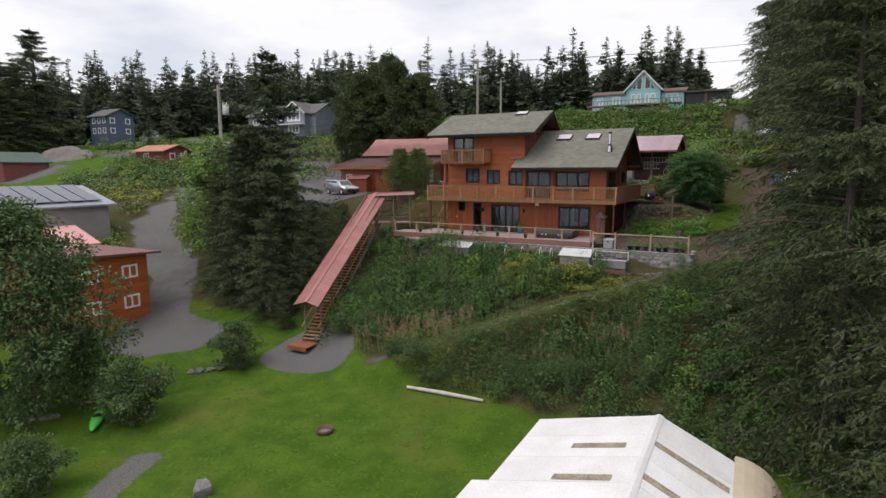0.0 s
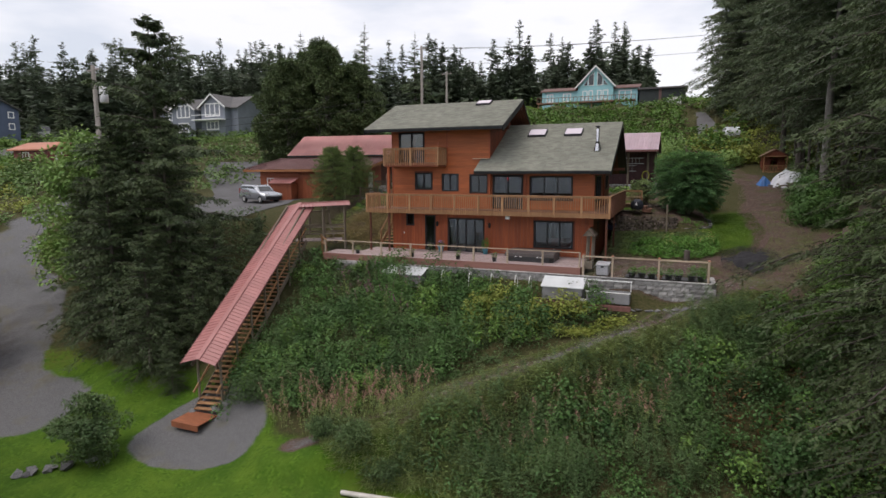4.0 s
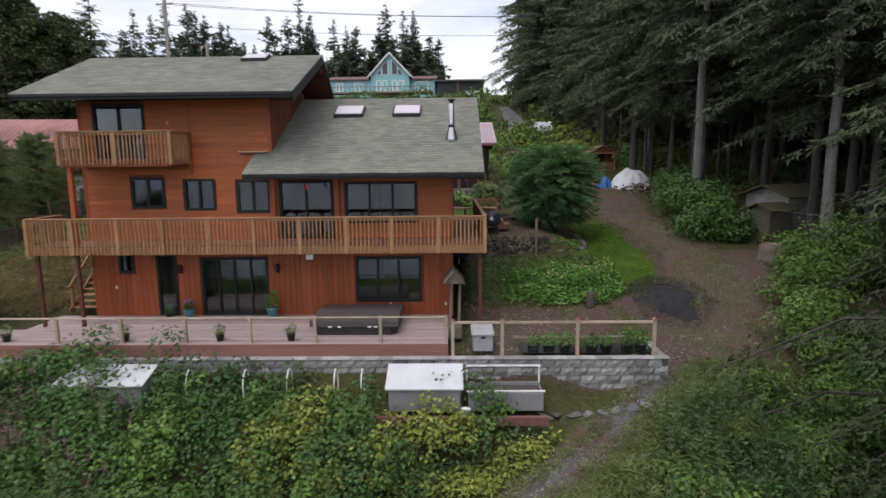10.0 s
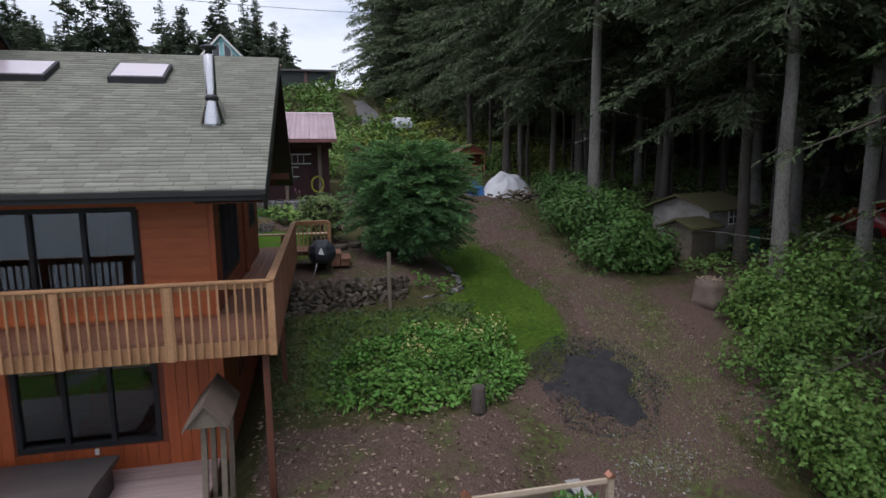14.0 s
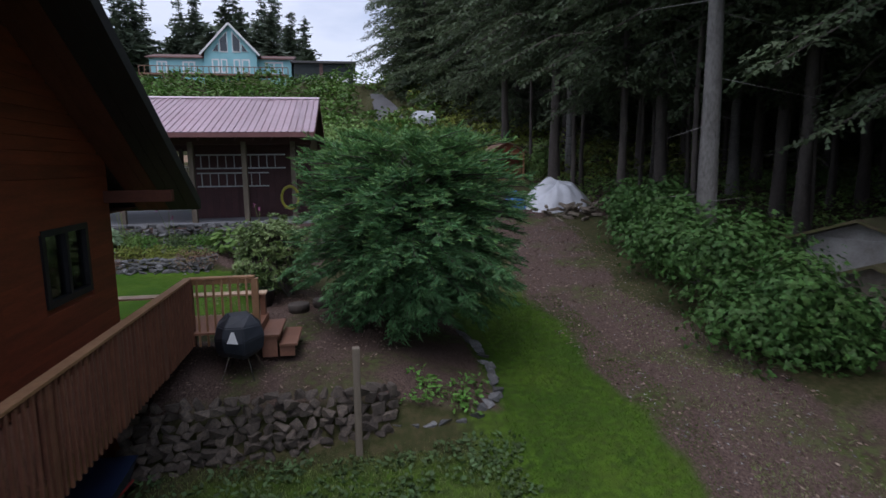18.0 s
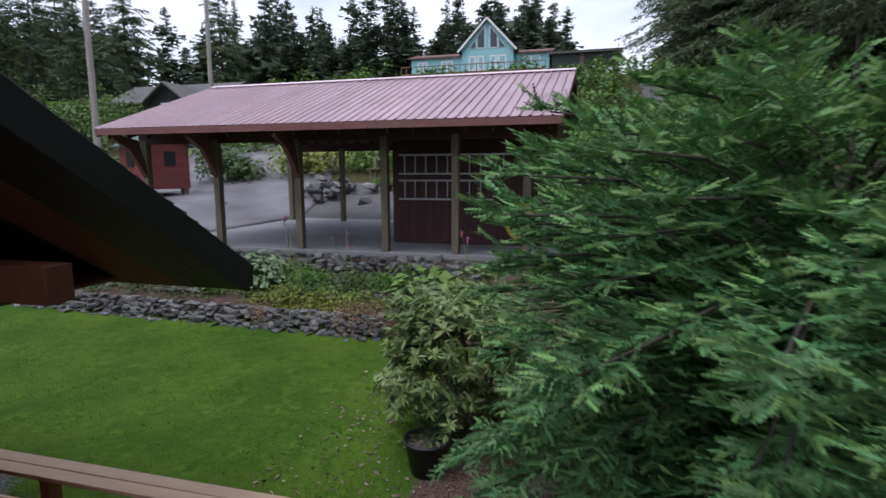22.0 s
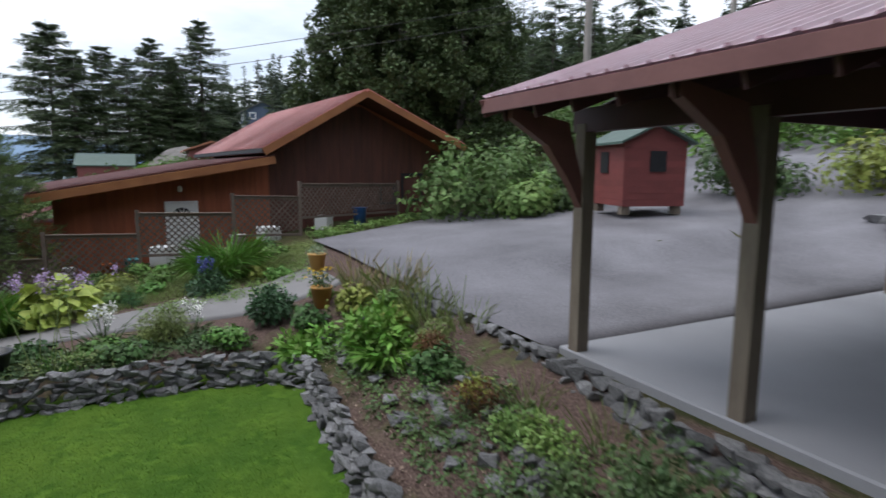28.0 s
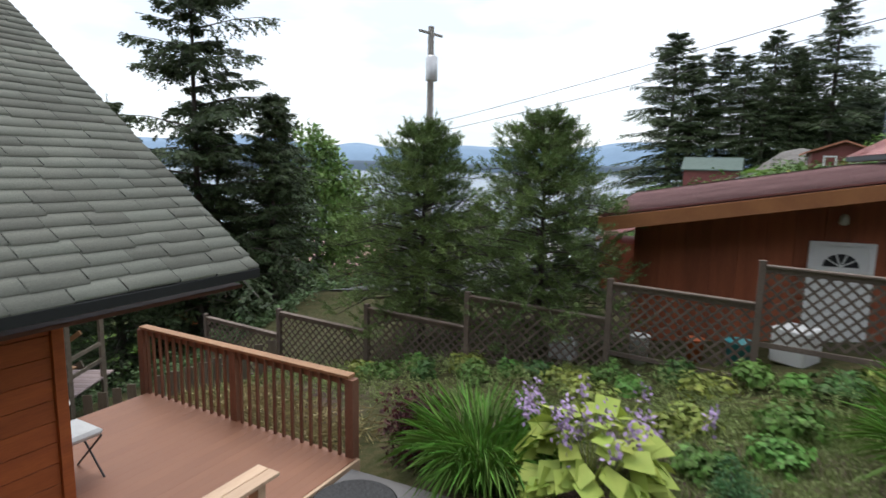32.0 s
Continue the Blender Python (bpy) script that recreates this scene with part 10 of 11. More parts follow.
for i, (x, y, r_, m_) in enumerate(((-12.4, 60.25, 0.5, YELLOW_L), (-11.6, 60.2, 0.5, YELLOW_L), (-12.0, 60.8, 0.6, FRESH_L), (-11.2, 60.9, 0.6, BUSH_L), (-10.4, 61.1, 0.5, FRESH_L), (-17.3, 61.1, 0.35, BRIGHT_L), (-16.2, 60.9, 0.4, BUSH_L),
                                    (-16.9, 61.3, 0.4, BRIGHT_L), (-20.3, 60.9, 0.3, GRASS_L), (-21.2, 61.3, 0.45, YELLOW_L), (-20.2, 61.6, 0.5, GRASS_L), (-18.2, 61.3, 0.35, YELLOW_L), (-13.6, 61.2, 0.4, BUSH_L), (-12.6, 61.35, 0.4, BRIGHT_L))):
    shrub("bedding_plant", x, y, r_, 0.32, m_, "low leafy plant in the stone bed", 620, 0.075, 0.55, "bed plants")
shrub("pink_sedum", -10.35, 59.6, 0.7, 0.42, leaf("pinkish_leaves", (0.34, 0.17, 0.15), (0.16, 0.17, 0.06), 0.5, scale=9), "pinkish trailing plant over the wall", 1600, 0.05, 0.7)
shrub("pink_sedum", -12.6, 59.65, 0.4, 0.3, bpy.data.materials["pinkish_leaves"], "pinkish trailing plant over the wall", 700, 0.05, 0.7)
brush("bed_leaves", [(-24.2, 55.2), (-22.7, 55.0), (-22.7, 59.2), (-23.6, 59.2), (-24.2, 57.5)], 220, BUSH_L, "creeping green plants between the stones", (0.08, 0.25), 20, 0.08, 0.55, 41, 0, 0.25)
brush("bed_leaves", [(-24.0, 55.0), (-22.8, 54.9), (-22.8, 57.6)], 70, GRASS_L, "pale creeping plants by the pot", (0.1, 0.3), 18, 0.09, 0.4, 42, 0, 0.22)
brush("bed_leaves", [(-22.0, 60.2), (-10, 60.0), (-9, 61.4), (-21.5, 61.5)], 230, BUSH_L, "scattered low plants in the gravel bed", (0.08, 0.34), 20, 0.075, 0.5, 43, 0, 0.2)
brush("bed_leaves", [(-28.8, 54.5), (-27, 54), (-26.5, 57), (-28.2, 61), (-29.4, 60)], 300, GRASS_L, "mossy grass and low weeds by the fence", (0.05, 0.2), 26, 0.05, 0.3, 44, 0, 0.25)
brush("bed_leaves", [(-25.4, 57.6), (-26.4, 57.4), (-27.2, 61.4), (-25.6, 61.2)], 200, BRIGHT_L, "low plants along the path edge", (0.06, 0.24), 24, 0.055, 0.45, 45, 0, 0.25)
brush("bed_leaves", [(-14.6, 60.3), (-8.6, 60.1), (-8.4, 61.5), (-14.4, 61.7)], 210, BRIGHT_L, "leafy green plants filling the stone bed", (0.12, 0.42), 26, 0.075, 0.5, 46, 0, 0.22)
brush("bed_leaves", [(-13.4, 59.55), (-10.6, 59.5), (-10.6, 60.5), (-13.4, 60.5)], 190, YELLOW_L, "yellow-green moss plants over the wall edge", (0.06, 0.2), 26, 0.05, 0.6, 47, 0, 0.2)
brush("bed_leaves", [(-22.2, 60.2), (-15, 60.2), (-15, 61.5), (-22, 61.7)], 170, SCRUB_L, "low green plants in the gravel bed", (0.08, 0.3), 24, 0.065, 0.5, 48, 0, 0.2)
for x, y, n_, ln, m_ in ((-23.0, 61.35, 50, 0.6, GRASS_L), (-22.3, 61.75, 60, 0.8, GRASS_L), (-21.5, 61.85, 40, 0.65, GRASS_L), (-20.7, 61.75, 44, 0.7, GRASS_L), (-19.8, 61.95, 36, 0.5, GRASS_L), (-24.2, 61.5, 40, 0.35, GRASS_L),
                       (-22.9, 56.4, 60, 0.35, FRESH_L), (-23.7, 55.0, 70, 0.3, YELLOW_L), (-17.6, 61.5, 40, 0.4, GRASS_L), (-16.4, 61.55, 40, 0.45, GRASS_L)):
    clump("weed_tuft", x, y, n_, ln, 0.012, m_, "tuft of tall yellow-green seeding weeds", 3.0, 0.25, None, arch=0.7)
for x, y, r_, h, m_ in ((-22.7, 61.2, 0.5, 0.55, YELLOW_L), (-22.0, 61.45, 0.5, 0.6, BRAMBLE_LIGHT), (-21.3, 61.5, 0.45, 0.5, YELLOW_L), (-22.9, 60.3, 0.4, 0.4, BRAMBLE_L), (-24.0, 60.9, 0.35, 0.35, BRAMBLE_LIGHT), (-23.0, 58.9, 0.45, 0.35, FRESH_L), (-23.4, 56.9, 0.5, 0.3, BRAMBLE_LIGHT),
                        (-23.0, 57.3, 0.45, 0.35, BRAMBLE_L), (-23.9, 57.8, 0.4, 0.3, YELLOW_L), (-23.9, 55.9, 0.5, 0.28, BRAMBLE_L), (-19.2, 61.2, 0.42, 0.45, BRAMBLE_L), (-14.6, 60.6, 0.5, 0.5, BRAMBLE_LIGHT)):
    shrub("bedding_plant", x, y, r_, h, m_, "leafy plant filling the stone bed", 1500, 0.075, 0.6, "bed plants", lobes=12, leaflets=3)
clump("lime_lily", -20.3, 60.85, 300, 0.46, 0.06, LIMEGRASS, "dense clump of bright green broad leaves in the bed", 1.5, 0.34, None, arch=1.0)
clump("lime_lily", -22.05, 60.05, 240, 0.4, 0.06, LIMEGRASS, "dense clump of bright green broad leaves by the path", 1.4, 0.34, None, arch=1.0)
shrub("rusty_plant", -19.9, 61.35, 0.34, 0.42, RUST_L, "withered rust-brown plant by the stones", 900, 0.06, 0.4)
shrub("rusty_plant", -18.1, 61.1, 0.36, 0.42, RUST_L, "withered rust-brown plant by the stones", 900, 0.06, 0.4)
for x, y in ((-23.0, 61.35), (-22.5, 61.9), (-23.8, 61.5), (-22.0, 61.7), (-21.6, 61.9)):
    clump("straw_grass", x, y, 16, 0.85, 0.012, STRAW_L, "tall straw-coloured seeding grass at the yard edge", 3.4, 0.26, None, arch=0.5)
# tall dry flower stalks
stalks = thing("foxglove_stalks", "thin tall spent flower stalks in the bed", "plant", at=(-20.6, 61.6, 3.5))
rs = np.random.default_rng(51)
for x, y, n, hh in ((-20.7, 61.7, 18, 0.9), (-13.0, 61.5, 3, 1.5), (-11.6, 61.3, 3, 1.0), (-8.6, 61.2, 2, 1.4), (-23.0, 56.3, 6, 1.2)):
    b = np.stack([x + rs.normal(0, 0.5 if n > 5 else 0.12, n), y + rs.normal(0, 0.15, n), np.zeros(n)], 1)
    b[:, 2] = land(b[:, 0], b[:, 1])
    t = b + np.stack([rs.normal(-0.1, 0.22, n), rs.normal(0, 0.15, n), hh * rs.uniform(0.7, 1.2, n)], 1)
    for k in range(n):
        part("stalk", tri_mesh("stalk", *stick(b[k:k + 1], t[k:k + 1], 0.012, 0.006), GRASS_L), None, stalks)
        if n < 5:
            part("blossom", tri_mesh("blossom", *cards(t[k] - np.array([0, 0, 1.0]) * rs.uniform(0, 0.14, (14, 1)), rs.normal(size=(14, 3)), 0.06, 0.035, rs), PINK_F), None, stalks)
# rhododendron with pot and logs
RHO_L = leaf("rhododendron_leaves", (0.225, 0.29, 0.105), (0.09, 0.145, 0.05), 0.45, rough=0.4)


def rhododendron(x, y, middle, size, n, seed):
    """Bare crooked stems that fork into loose twigs, each ending in a rosette of long leaves."""
    r = np.random.default_rng(seed)
    ob = thing("rhododendron", "large rhododendron with pale leathery leaf rosettes", "shrub", at=(x, y, on(x, y)))
    d = unit(r.normal(size=(n, 3)) + np.array([-0.12, -0.1, 0.25]))
    bulge = 1 + 0.22 * np.sin(3.1 * d[:, 0] + 4.0 * d[:, 2] + 1) * np.sin(4.2 * d[:, 1] + 2)
    tips = np.array(middle) + d * np.array(size) * (bulge * r.uniform(0.5, 1.05, n) ** 0.6)[:, None]
    k = 12
    a = (np.arange(k) * 2.39996)[None] + r.uniform(0, 6.28, (n, 1))
    axis = unit(d * 0.7 + np.array([0, 0, 0.8]) + r.normal(0, 0.25, d.shape))
    e1 = unit(np.cross(axis, np.array([0.3, 0.2, 1.0])))
    e2 = np.cross(axis, e1)
    lift = r.uniform(-0.25, 0.5, (n, k, 1))
    D = (e1[:, None] * np.cos(a)[..., None] + e2[:, None] * np.sin(a)[..., None] + axis[:, None] * lift).reshape(-1, 3)
    L = np.repeat(r.uniform(0.10, 0.17, n), k) * r.uniform(0.75, 1.15, n * k)
    part("leaves", tri_mesh("leaves", *cards(np.repeat(tips, k, 0), D, L, L * 0.3, r, 0.12), RHO_L), None, ob)
    foot = np.array([x, y, on(x, y) - 0.05])
    knees = np.array(middle) + unit(r.normal(size=(9, 3))) * np.array(size) * 0.4
    for q in knees:
        part("branch", tri_mesh("branch", *stick(foot[None] + r.normal(0, 0.05, (1, 3)), q[None], 0.032, 0.016, 6), BARK), None, ob)
    near = np.argmin(np.linalg.norm(tips[:, None] - knees[None], axis=2), 1)
    part("twig_work", tri_mesh("twig_work", *stick(knees[near], tips, 0.007, 0.004), BARK), None, ob)
    return ob


rhododendron(-7.25, 56.1, (-7.6, 56.3, on(-7.6, 56.3) + 1.05), (1.02, 1.1, 0.95), 620, 77)
pot = part("planter", lathe([(0.19, 0), (0.26, 0.36), (0.28, 0.37), (0.28, 0.4), (0.25, 0.4), (0.23, 0.34)], 20, (-7.8, 55.4, on(-7.8, 55.4))), BLACK, None)
tagged(pot, "black planter beside the rhododendron", "planter")
part("soil", lathe([(0.0, 0.33), (0.23, 0.33), (0.23, 0.35), (0.0, 0.36)], 16, (-7.8, 55.4, on(-7.8, 55.4))), BARK, pot)
clump("pot_plant", -7.8, 55.4, 40, 0.2, 0.03, BUSH_L, "small withered plant in the black planter", 0.9, 0.14, None, arch=0.9, dz=0.35)
pot2 = part("planter", lathe([(0.19, 0), (0.265, 0.38), (0.285, 0.39), (0.285, 0.42), (0.25, 0.42), (0.23, 0.3)], 20, (-23.3, 55.45, on(-23.3, 55.45))), BLACK, None)
tagged(pot2, "empty black planter at the bed corner", "planter")
for x, y in ((-6.95, 55.0), (-6.4, 55.3)):
    sec = part("log_section", lathe([(0.24, 0), (0.25, 0.18), (0.23, 0.2)], 14, (x, y, on(x, y) - 0.02)), BARK, None)
    tagged(sec, "cut log section on the bare earth", "log", "log sections")
pot_plant("flower_pot", -23.5, 60.7, on(-23.5, 60.7), 0.21, 0.42, OCHRE, BUSH_L, "ochre pot of yellow flowers on the path edge", 0.35, 420, 0.06, YELLOW_F, "ochre pots")
pot_plant("flower_pot", -25.9, 61.25, on(-25.9, 61.25) + 0.05, 0.21, 0.40, OCHRE, SILVER_L, "ochre pot with silvery foliage by the yard", 0.22, 260, 0.06, None, "ochre pots")
# chair and table on the back deck
chair = thing("wire_chair", "black wire folding chair with a pale cushion", "chair", at=(-24.1, 51.3, BD))
CUSH = mat("pale_cushion", (0.6, 0.62, 0.62), (0.5, 0.52, 0.53), 0.9, 6, 40, 0.15)
slab("cushion", (-24.45, 51.0, BD + 0.44), (-23.95, 51.45, BD + 0.52), CUSH, chair, c=0.03)
for x in (-24.42, -24.0):
    beam("leg", (x, 50.98, BD), (x, 51.45, BD + 0.45), 0.018, 0.018, BLACK, chair)
    beam("leg", (x, 51.45, BD), (x, 51.0, BD + 0.45), 0.018, 0.018, BLACK, chair)
beam("back_bar", (-23.98, 51.0, BD + 0.45), (-23.86, 51.0, BD + 0.95), 0.018, 0.018, BLACK, chair)
beam("back_bar", (-23.98, 51.45, BD + 0.45), (-23.86, 51.45, BD + 0.95), 0.018, 0.018, BLACK, chair)
beam("back_rest", (-23.86, 51.0, BD + 0.92), (-23.86, 51.45, BD + 0.92), 0.02, 0.1, BLACK, chair)
chair.matrix_basis = Matrix.Translation((-24.1, 50.98, BD)) @ Matrix.Scale(1.1, 4)
table = thing("round_table", "small round white table by the wall", "table", at=(-24.2, 50.4, BD))
part("top", lathe([(0.3, 0.7), (0.31, 0.72), (0.29, 0.735)], 20, (-24.2, 50.4, BD)), WHITE, table)
for a in (0.3, 2.4, 4.5):
    beam("leg", (-24.2 + 0.24 * math.cos(a), 50.4 + 0.24 * math.sin(a), BD), (-24.2, 50.4, BD + 0.7), 0.02, 0.02, BLACK, table)

# ---- behind the track: tarp, woodpile, playhouse, stone shed ----
def draped(name, cx, cy, rx, ry, h, material, label, seed, category="tarp"):
    r = np.random.default_rng(seed)
    a, u = np.meshgrid(np.linspace(0, 2 * math.pi, 49), np.linspace(0, 1, 14))
    fold = 1 + 0.09 * np.sin(5 * a + r.uniform(0, 6)) + 0.06 * np.sin(11 * a + r.uniform(0, 6) + 4 * u)
    X = cx + rx * u * fold * np.cos(a)
    Y = cy + ry * u * fold * np.sin(a)
    Z = land(X, Y) * step(0.6, 1, u) + on(cx, cy) * (1 - step(0.6, 1, u)) + h * (1 - u ** 2.4) * (0.8 + 0.2 * np.sin(2 * a + seed) * step(0, 0.5, u)) * (0.92 + 0.12 * np.sin(3 * a + 1)) + (0.09 * np.sin(7 * a + 5 * u + seed) + 0.07 * np.sin(13 * a - 9 * u)) * h * u * (1.1 - u)
    X[:, -1], Y[:, -1], Z[:, -1] = X[:, 0], Y[:, 0], Z[:, 0]
    return lone(name, grid_mesh(name, X, Y, Z, material), None, label, category)


draped("white_tarp", 4.15, 67.3, 1.6, 1.3, 1.55, mat("white_tarp_sheet", (0.62, 0.63, 0.66), (0.5, 0.51, 0.54), 0.5, 2, 18, 0.5), "white tarpaulin draped over a wood pile", 3)
draped("blue_tarp", 2.2, 67.9, 0.6, 0.7, 0.95, mat("blue_tarp_sheet", (0.02, 0.12, 0.35), (0.015, 0.09, 0.27), 0.45, 2, 18, 0.4), "blue tarpaulin over a heap", 4)
wood = thing("firewood_pile", "untidy heap of split grey firewood", "firewood", at=(4.5, 65, 3.3))
for k in range(46):
    x, y = 4.4 + rw.normal(0, 0.75), 65.2 + rw.normal(0, 0.45)
    z = on(x, y) + rw.uniform(0.03, 0.55)
    a = rw.uniform(0, 6.28)
    d = Vector((math.cos(a), math.sin(a), rw.normal(0, 0.25))) * 0.24
    beam("log", Vector((x, y, z)) - d, Vector((x, y, z)) + d, 0.13, 0.12, POSTWOOD, wood, c=0.02)
PLX, PLY = 3.95, 76.3
play = thing("playhouse", "red-brown wooden playhouse with a railed porch on short legs", "playhouse", at=(PLX, PLY, 5.0))
pz = 4.95
ROOFBROWN = mat("brown_plank_roof", (0.22, 0.12, 0.075), (0.15, 0.08, 0.05), 0.7, 2, 20, 0.15)
part("roof_slope", prism([(PLX, 7.26), (PLX - 1.25, 6.58), (PLX - 1.25, 6.52), (PLX, 7.18)], "y", 75.2, 78.0), ROOFBROWN, play)
part("roof_slope", prism([(PLX, 7.26), (PLX + 1.25, 6.58), (PLX + 1.25, 6.52), (PLX, 7.18)], "y", 75.2, 78.0), ROOFBROWN, play)
part("gable_board", prism([(PLX, 7.16), (PLX - 1.1, 6.56), (PLX + 1.1, 6.56)], "y", 75.36, 75.42), CEDAR_DARK, play)
slab("floor", (PLX - 1.05, 75.3, pz - 0.08), (PLX + 1.05, 77.8, pz), DECKWOOD, play)
slab("back_wall", (PLX - 1.05, 77.7, pz), (PLX + 1.05, 77.78, 6.56), CEDAR_DARK, play)
for x in (PLX - 1.05, PLX + 1.0):
    slab("side_wall", (x, 76.3, pz), (x + 0.05, 77.7, 6.54), CEDAR_DARK, play)
    slab("corner_post", (x, 75.36, on(x, 75.4) - 0.1), (x + 0.08, 75.44, 6.56), DECKWOOD, play)
    slab("leg", (x, 77.6, on(x, 77.6) - 0.1), (x + 0.08, 77.68, pz - 0.08), DECKWOOD, play)
slab("front_wall", (PLX - 1.0, 76.3, pz), (PLX - 0.35, 76.35, 6.54), CEDAR_DARK, play)
slab("front_wall", (PLX + 0.35, 76.3, pz), (PLX + 1.0, 76.35, 6.54), CEDAR_DARK, play)
slab("tie_beam", (PLX - 1.05, 75.38, 6.46), (PLX + 1.08, 75.44, 6.56), DECKWOOD, play)
slab("porch_rail", (PLX - 0.97, 75.37, pz + 0.6), (PLX + 1.0, 75.43, pz + 0.66), DECKWOOD, play)
for k in range(14):
    slab("baluster", (PLX - 0.95 + k * 0.145, 75.38, pz), (PLX - 0.9 + k * 0.145, 75.41, pz + 0.6), DECKWOOD, play)
hut = thing("stone_shed", "old pale stucco shed with a mossy plank roof", "shed", at=(7.6, 53.6, 2.0))
MOSS = mat("mossy_roof", (0.115, 0.082, 0.050), (0.085, 0.100, 0.022), 0.95, 3.5, 24, 1.0, contrast=0.5)
STUCCO = mat("old_stucco", (0.44, 0.41, 0.38), (0.22, 0.20, 0.175), 0.9, 1.5, 20, 0.3)
hz0 = on(7.6, 53.6)
small_house(hut, 8.3, 54.2, hz0 - 0.3, 2.5, 2.6, 2.0, 0.45, 20, STUCCO, MOSS, 0.42, board=0.95)
small_house(hut, 6.7, 52.5, hz0 - 0.25, 1.5, 1.2, 1.3, 0.25, 20, POSTWOOD, MOSS, 0.25, board=0.4)
def hut_at(lx, ly, z):
    return (8.3 + lx * math.cos(radians(20)) - ly * math.sin(radians(20)), 54.2 + lx * math.sin(radians(20)) + ly * math.cos(radians(20)), z)


hutwin = part("window", prism([hut_at(0.1, -1.33, 0)[:2], hut_at(0.8, -1.33, 0)[:2], hut_at(0.8, -1.31, 0)[:2], hut_at(0.1, -1.31, 0)[:2]], "z", hz0 + 0.98, hz0 + 1.58), BLACK, hut)
for a, b in (((0.1, 0.98), (0.8, 0.98)), ((0.1, 1.58), (0.8, 1.58)), ((0.1, 0.98), (0.1, 1.58)), ((0.8, 0.98), (0.8, 1.58)), ((0.45, 0.98), (0.45, 1.58)), ((0.1, 1.28), (0.8, 1.28))):
    beam("muntin", hut_at(a[0], -1.345, hz0 + a[1]), hut_at(b[0], -1.345, hz0 + b[1]), 0.03, 0.04, WHITE, hutwin)
bin_ = thing("wheelie_bin", "dark green wheeled bin beside the shed", "bin", at=(9.3, 52.3, hz0))
BINGREEN = mat("bin_green", (0.02, 0.11, 0.07), None, 0.5, 3, 30, 0.03)
bz = on(9.3, 52.3)
slab("body", (9.0, 52.0, bz), (9.6, 52.6, bz + 0.95), BINGREEN, bin_, c=0.03)
slab("lid", (8.97, 51.96, bz + 0.95), (9.63, 52.64, bz + 1.03), BINGREEN, bin_, c=0.02)


def parked_car(name, label, paint, x, y, turn):
    ob = thing(name, label, "car")
    part("body", car_body(BODY, 0.88, 0.12), paint, ob)
    for s in (-1, 1):
        for wx in (1.35, -1.35):
            part("wheel", prism([(wx + 0.33 * math.cos(t), 0.33 + 0.33 * math.sin(t)) for t in np.linspace(0, 2 * math.pi, 16, endpoint=False)], "y", s * 0.7, s * 0.9), TYRE, ob)
        part("side_window", prism([(0.95, 1.05), (0.5, 1.45), (-1.8, 1.5), (-2.0, 1.1)], "y", s * 0.785, s * 0.797), CARGLASS, ob)
    ob.matrix_basis = Matrix.Translation((x, y, on(x, y))) @ Matrix.Rotation(radians(turn), 4, "Z")


parked_car("red_car", "red car parked among the trees", mat("red_car_paint", (0.35, 0.015, 0.015), None, 0.3, 2, 40, 0, coat=0.5), 16.2, 52.6, 70)
parked_car("pale_car", "pale grey car parked beside the hillside lane", mat("pale_car_paint", (0.55, 0.57, 0.60), None, 0.3, 2, 40, 0, coat=0.5), 0.9, 93.0, 97)

# ---- the lower lawn ----
ring = thing("fire_ring", "round blackened fire ring on the lawn", "fire ring", at=(-18.27, 21.0, on(-18.27, 21)))
part("ring", lathe([(0.42, 0), (0.44, 0.2), (0.40, 0.2), (0.38, 0.02)], 24, (-18.27, 21.0, on(-18.27, 21))), mat("rusty_steel", (0.16, 0.08, 0.05), (0.07, 0.05, 0.045), 0.8, 4, 30, 0.2), ring)
part("ash", lathe([(0.39, 0.02), (0.2, 0.06), (0.02, 0.07)], 20, (-18.27, 21.0, on(-18.27, 21))), mat("ash_grey", (0.2, 0.19, 0.18), None, 0.95, 8, 60, 0.3), ring)
boulder = stone_at(None, STONES, -19.4, 14.6, on(-19.4, 14.6) + 0.2, 0.95, np.random.default_rng(3), 0.7)
boulder.name = "boulder"
tagged(boulder, "grey boulder lying on the lawn", "boulder")
log = thing("bleached_log", "long bleached white log at the lawn edge", "log", at=(-14.8, 27.2, on(-14.8, 27.2)))
V, F = stick([(-17.1, 27.0, on(-17.1, 27.0) + 0.14), (-14.9, 27.35, on(-14.9, 27.35) + 0.14)], [(-14.9, 27.35, on(-14.9, 27.35) + 0.14), (-12.4, 27.45, on(-12.4, 27.45) + 0.12)], np.array([0.1, 0.13]), np.array([0.13, 0.09]), 8)
part("trunk", tri_mesh("trunk", V, F, mat("bleached_wood", (0.55, 0.52, 0.48), (0.38, 0.35, 0.32), 0.8, 3, 20, 0.2), True), None, log)
kay = thing("kayak", "bright green kayak lying under a bush", "kayak", at=(-30, 16.2, on(-30, 16.2)))
bm = lathe([(0.01, -1.6), (0.16, -1.2), (0.28, -0.5), (0.3, 0), (0.28, 0.5), (0.16, 1.2), (0.01, 1.6)], 14)
bm.transform(Matrix.Translation((-30.0, 16.4, on(-30, 16.4) + 0.22)) @ Matrix.Rotation(radians(50), 4, "Z") @ Matrix.Rotation(radians(90), 4, "X") @ Matrix.Diagonal((1, 0.65, 1, 1)))
part("hull", bm, mat("lime_plastic", (0.08, 0.55, 0.08), (0.06, 0.45, 0.06), 0.35, 3, 30, 0.02), kay)
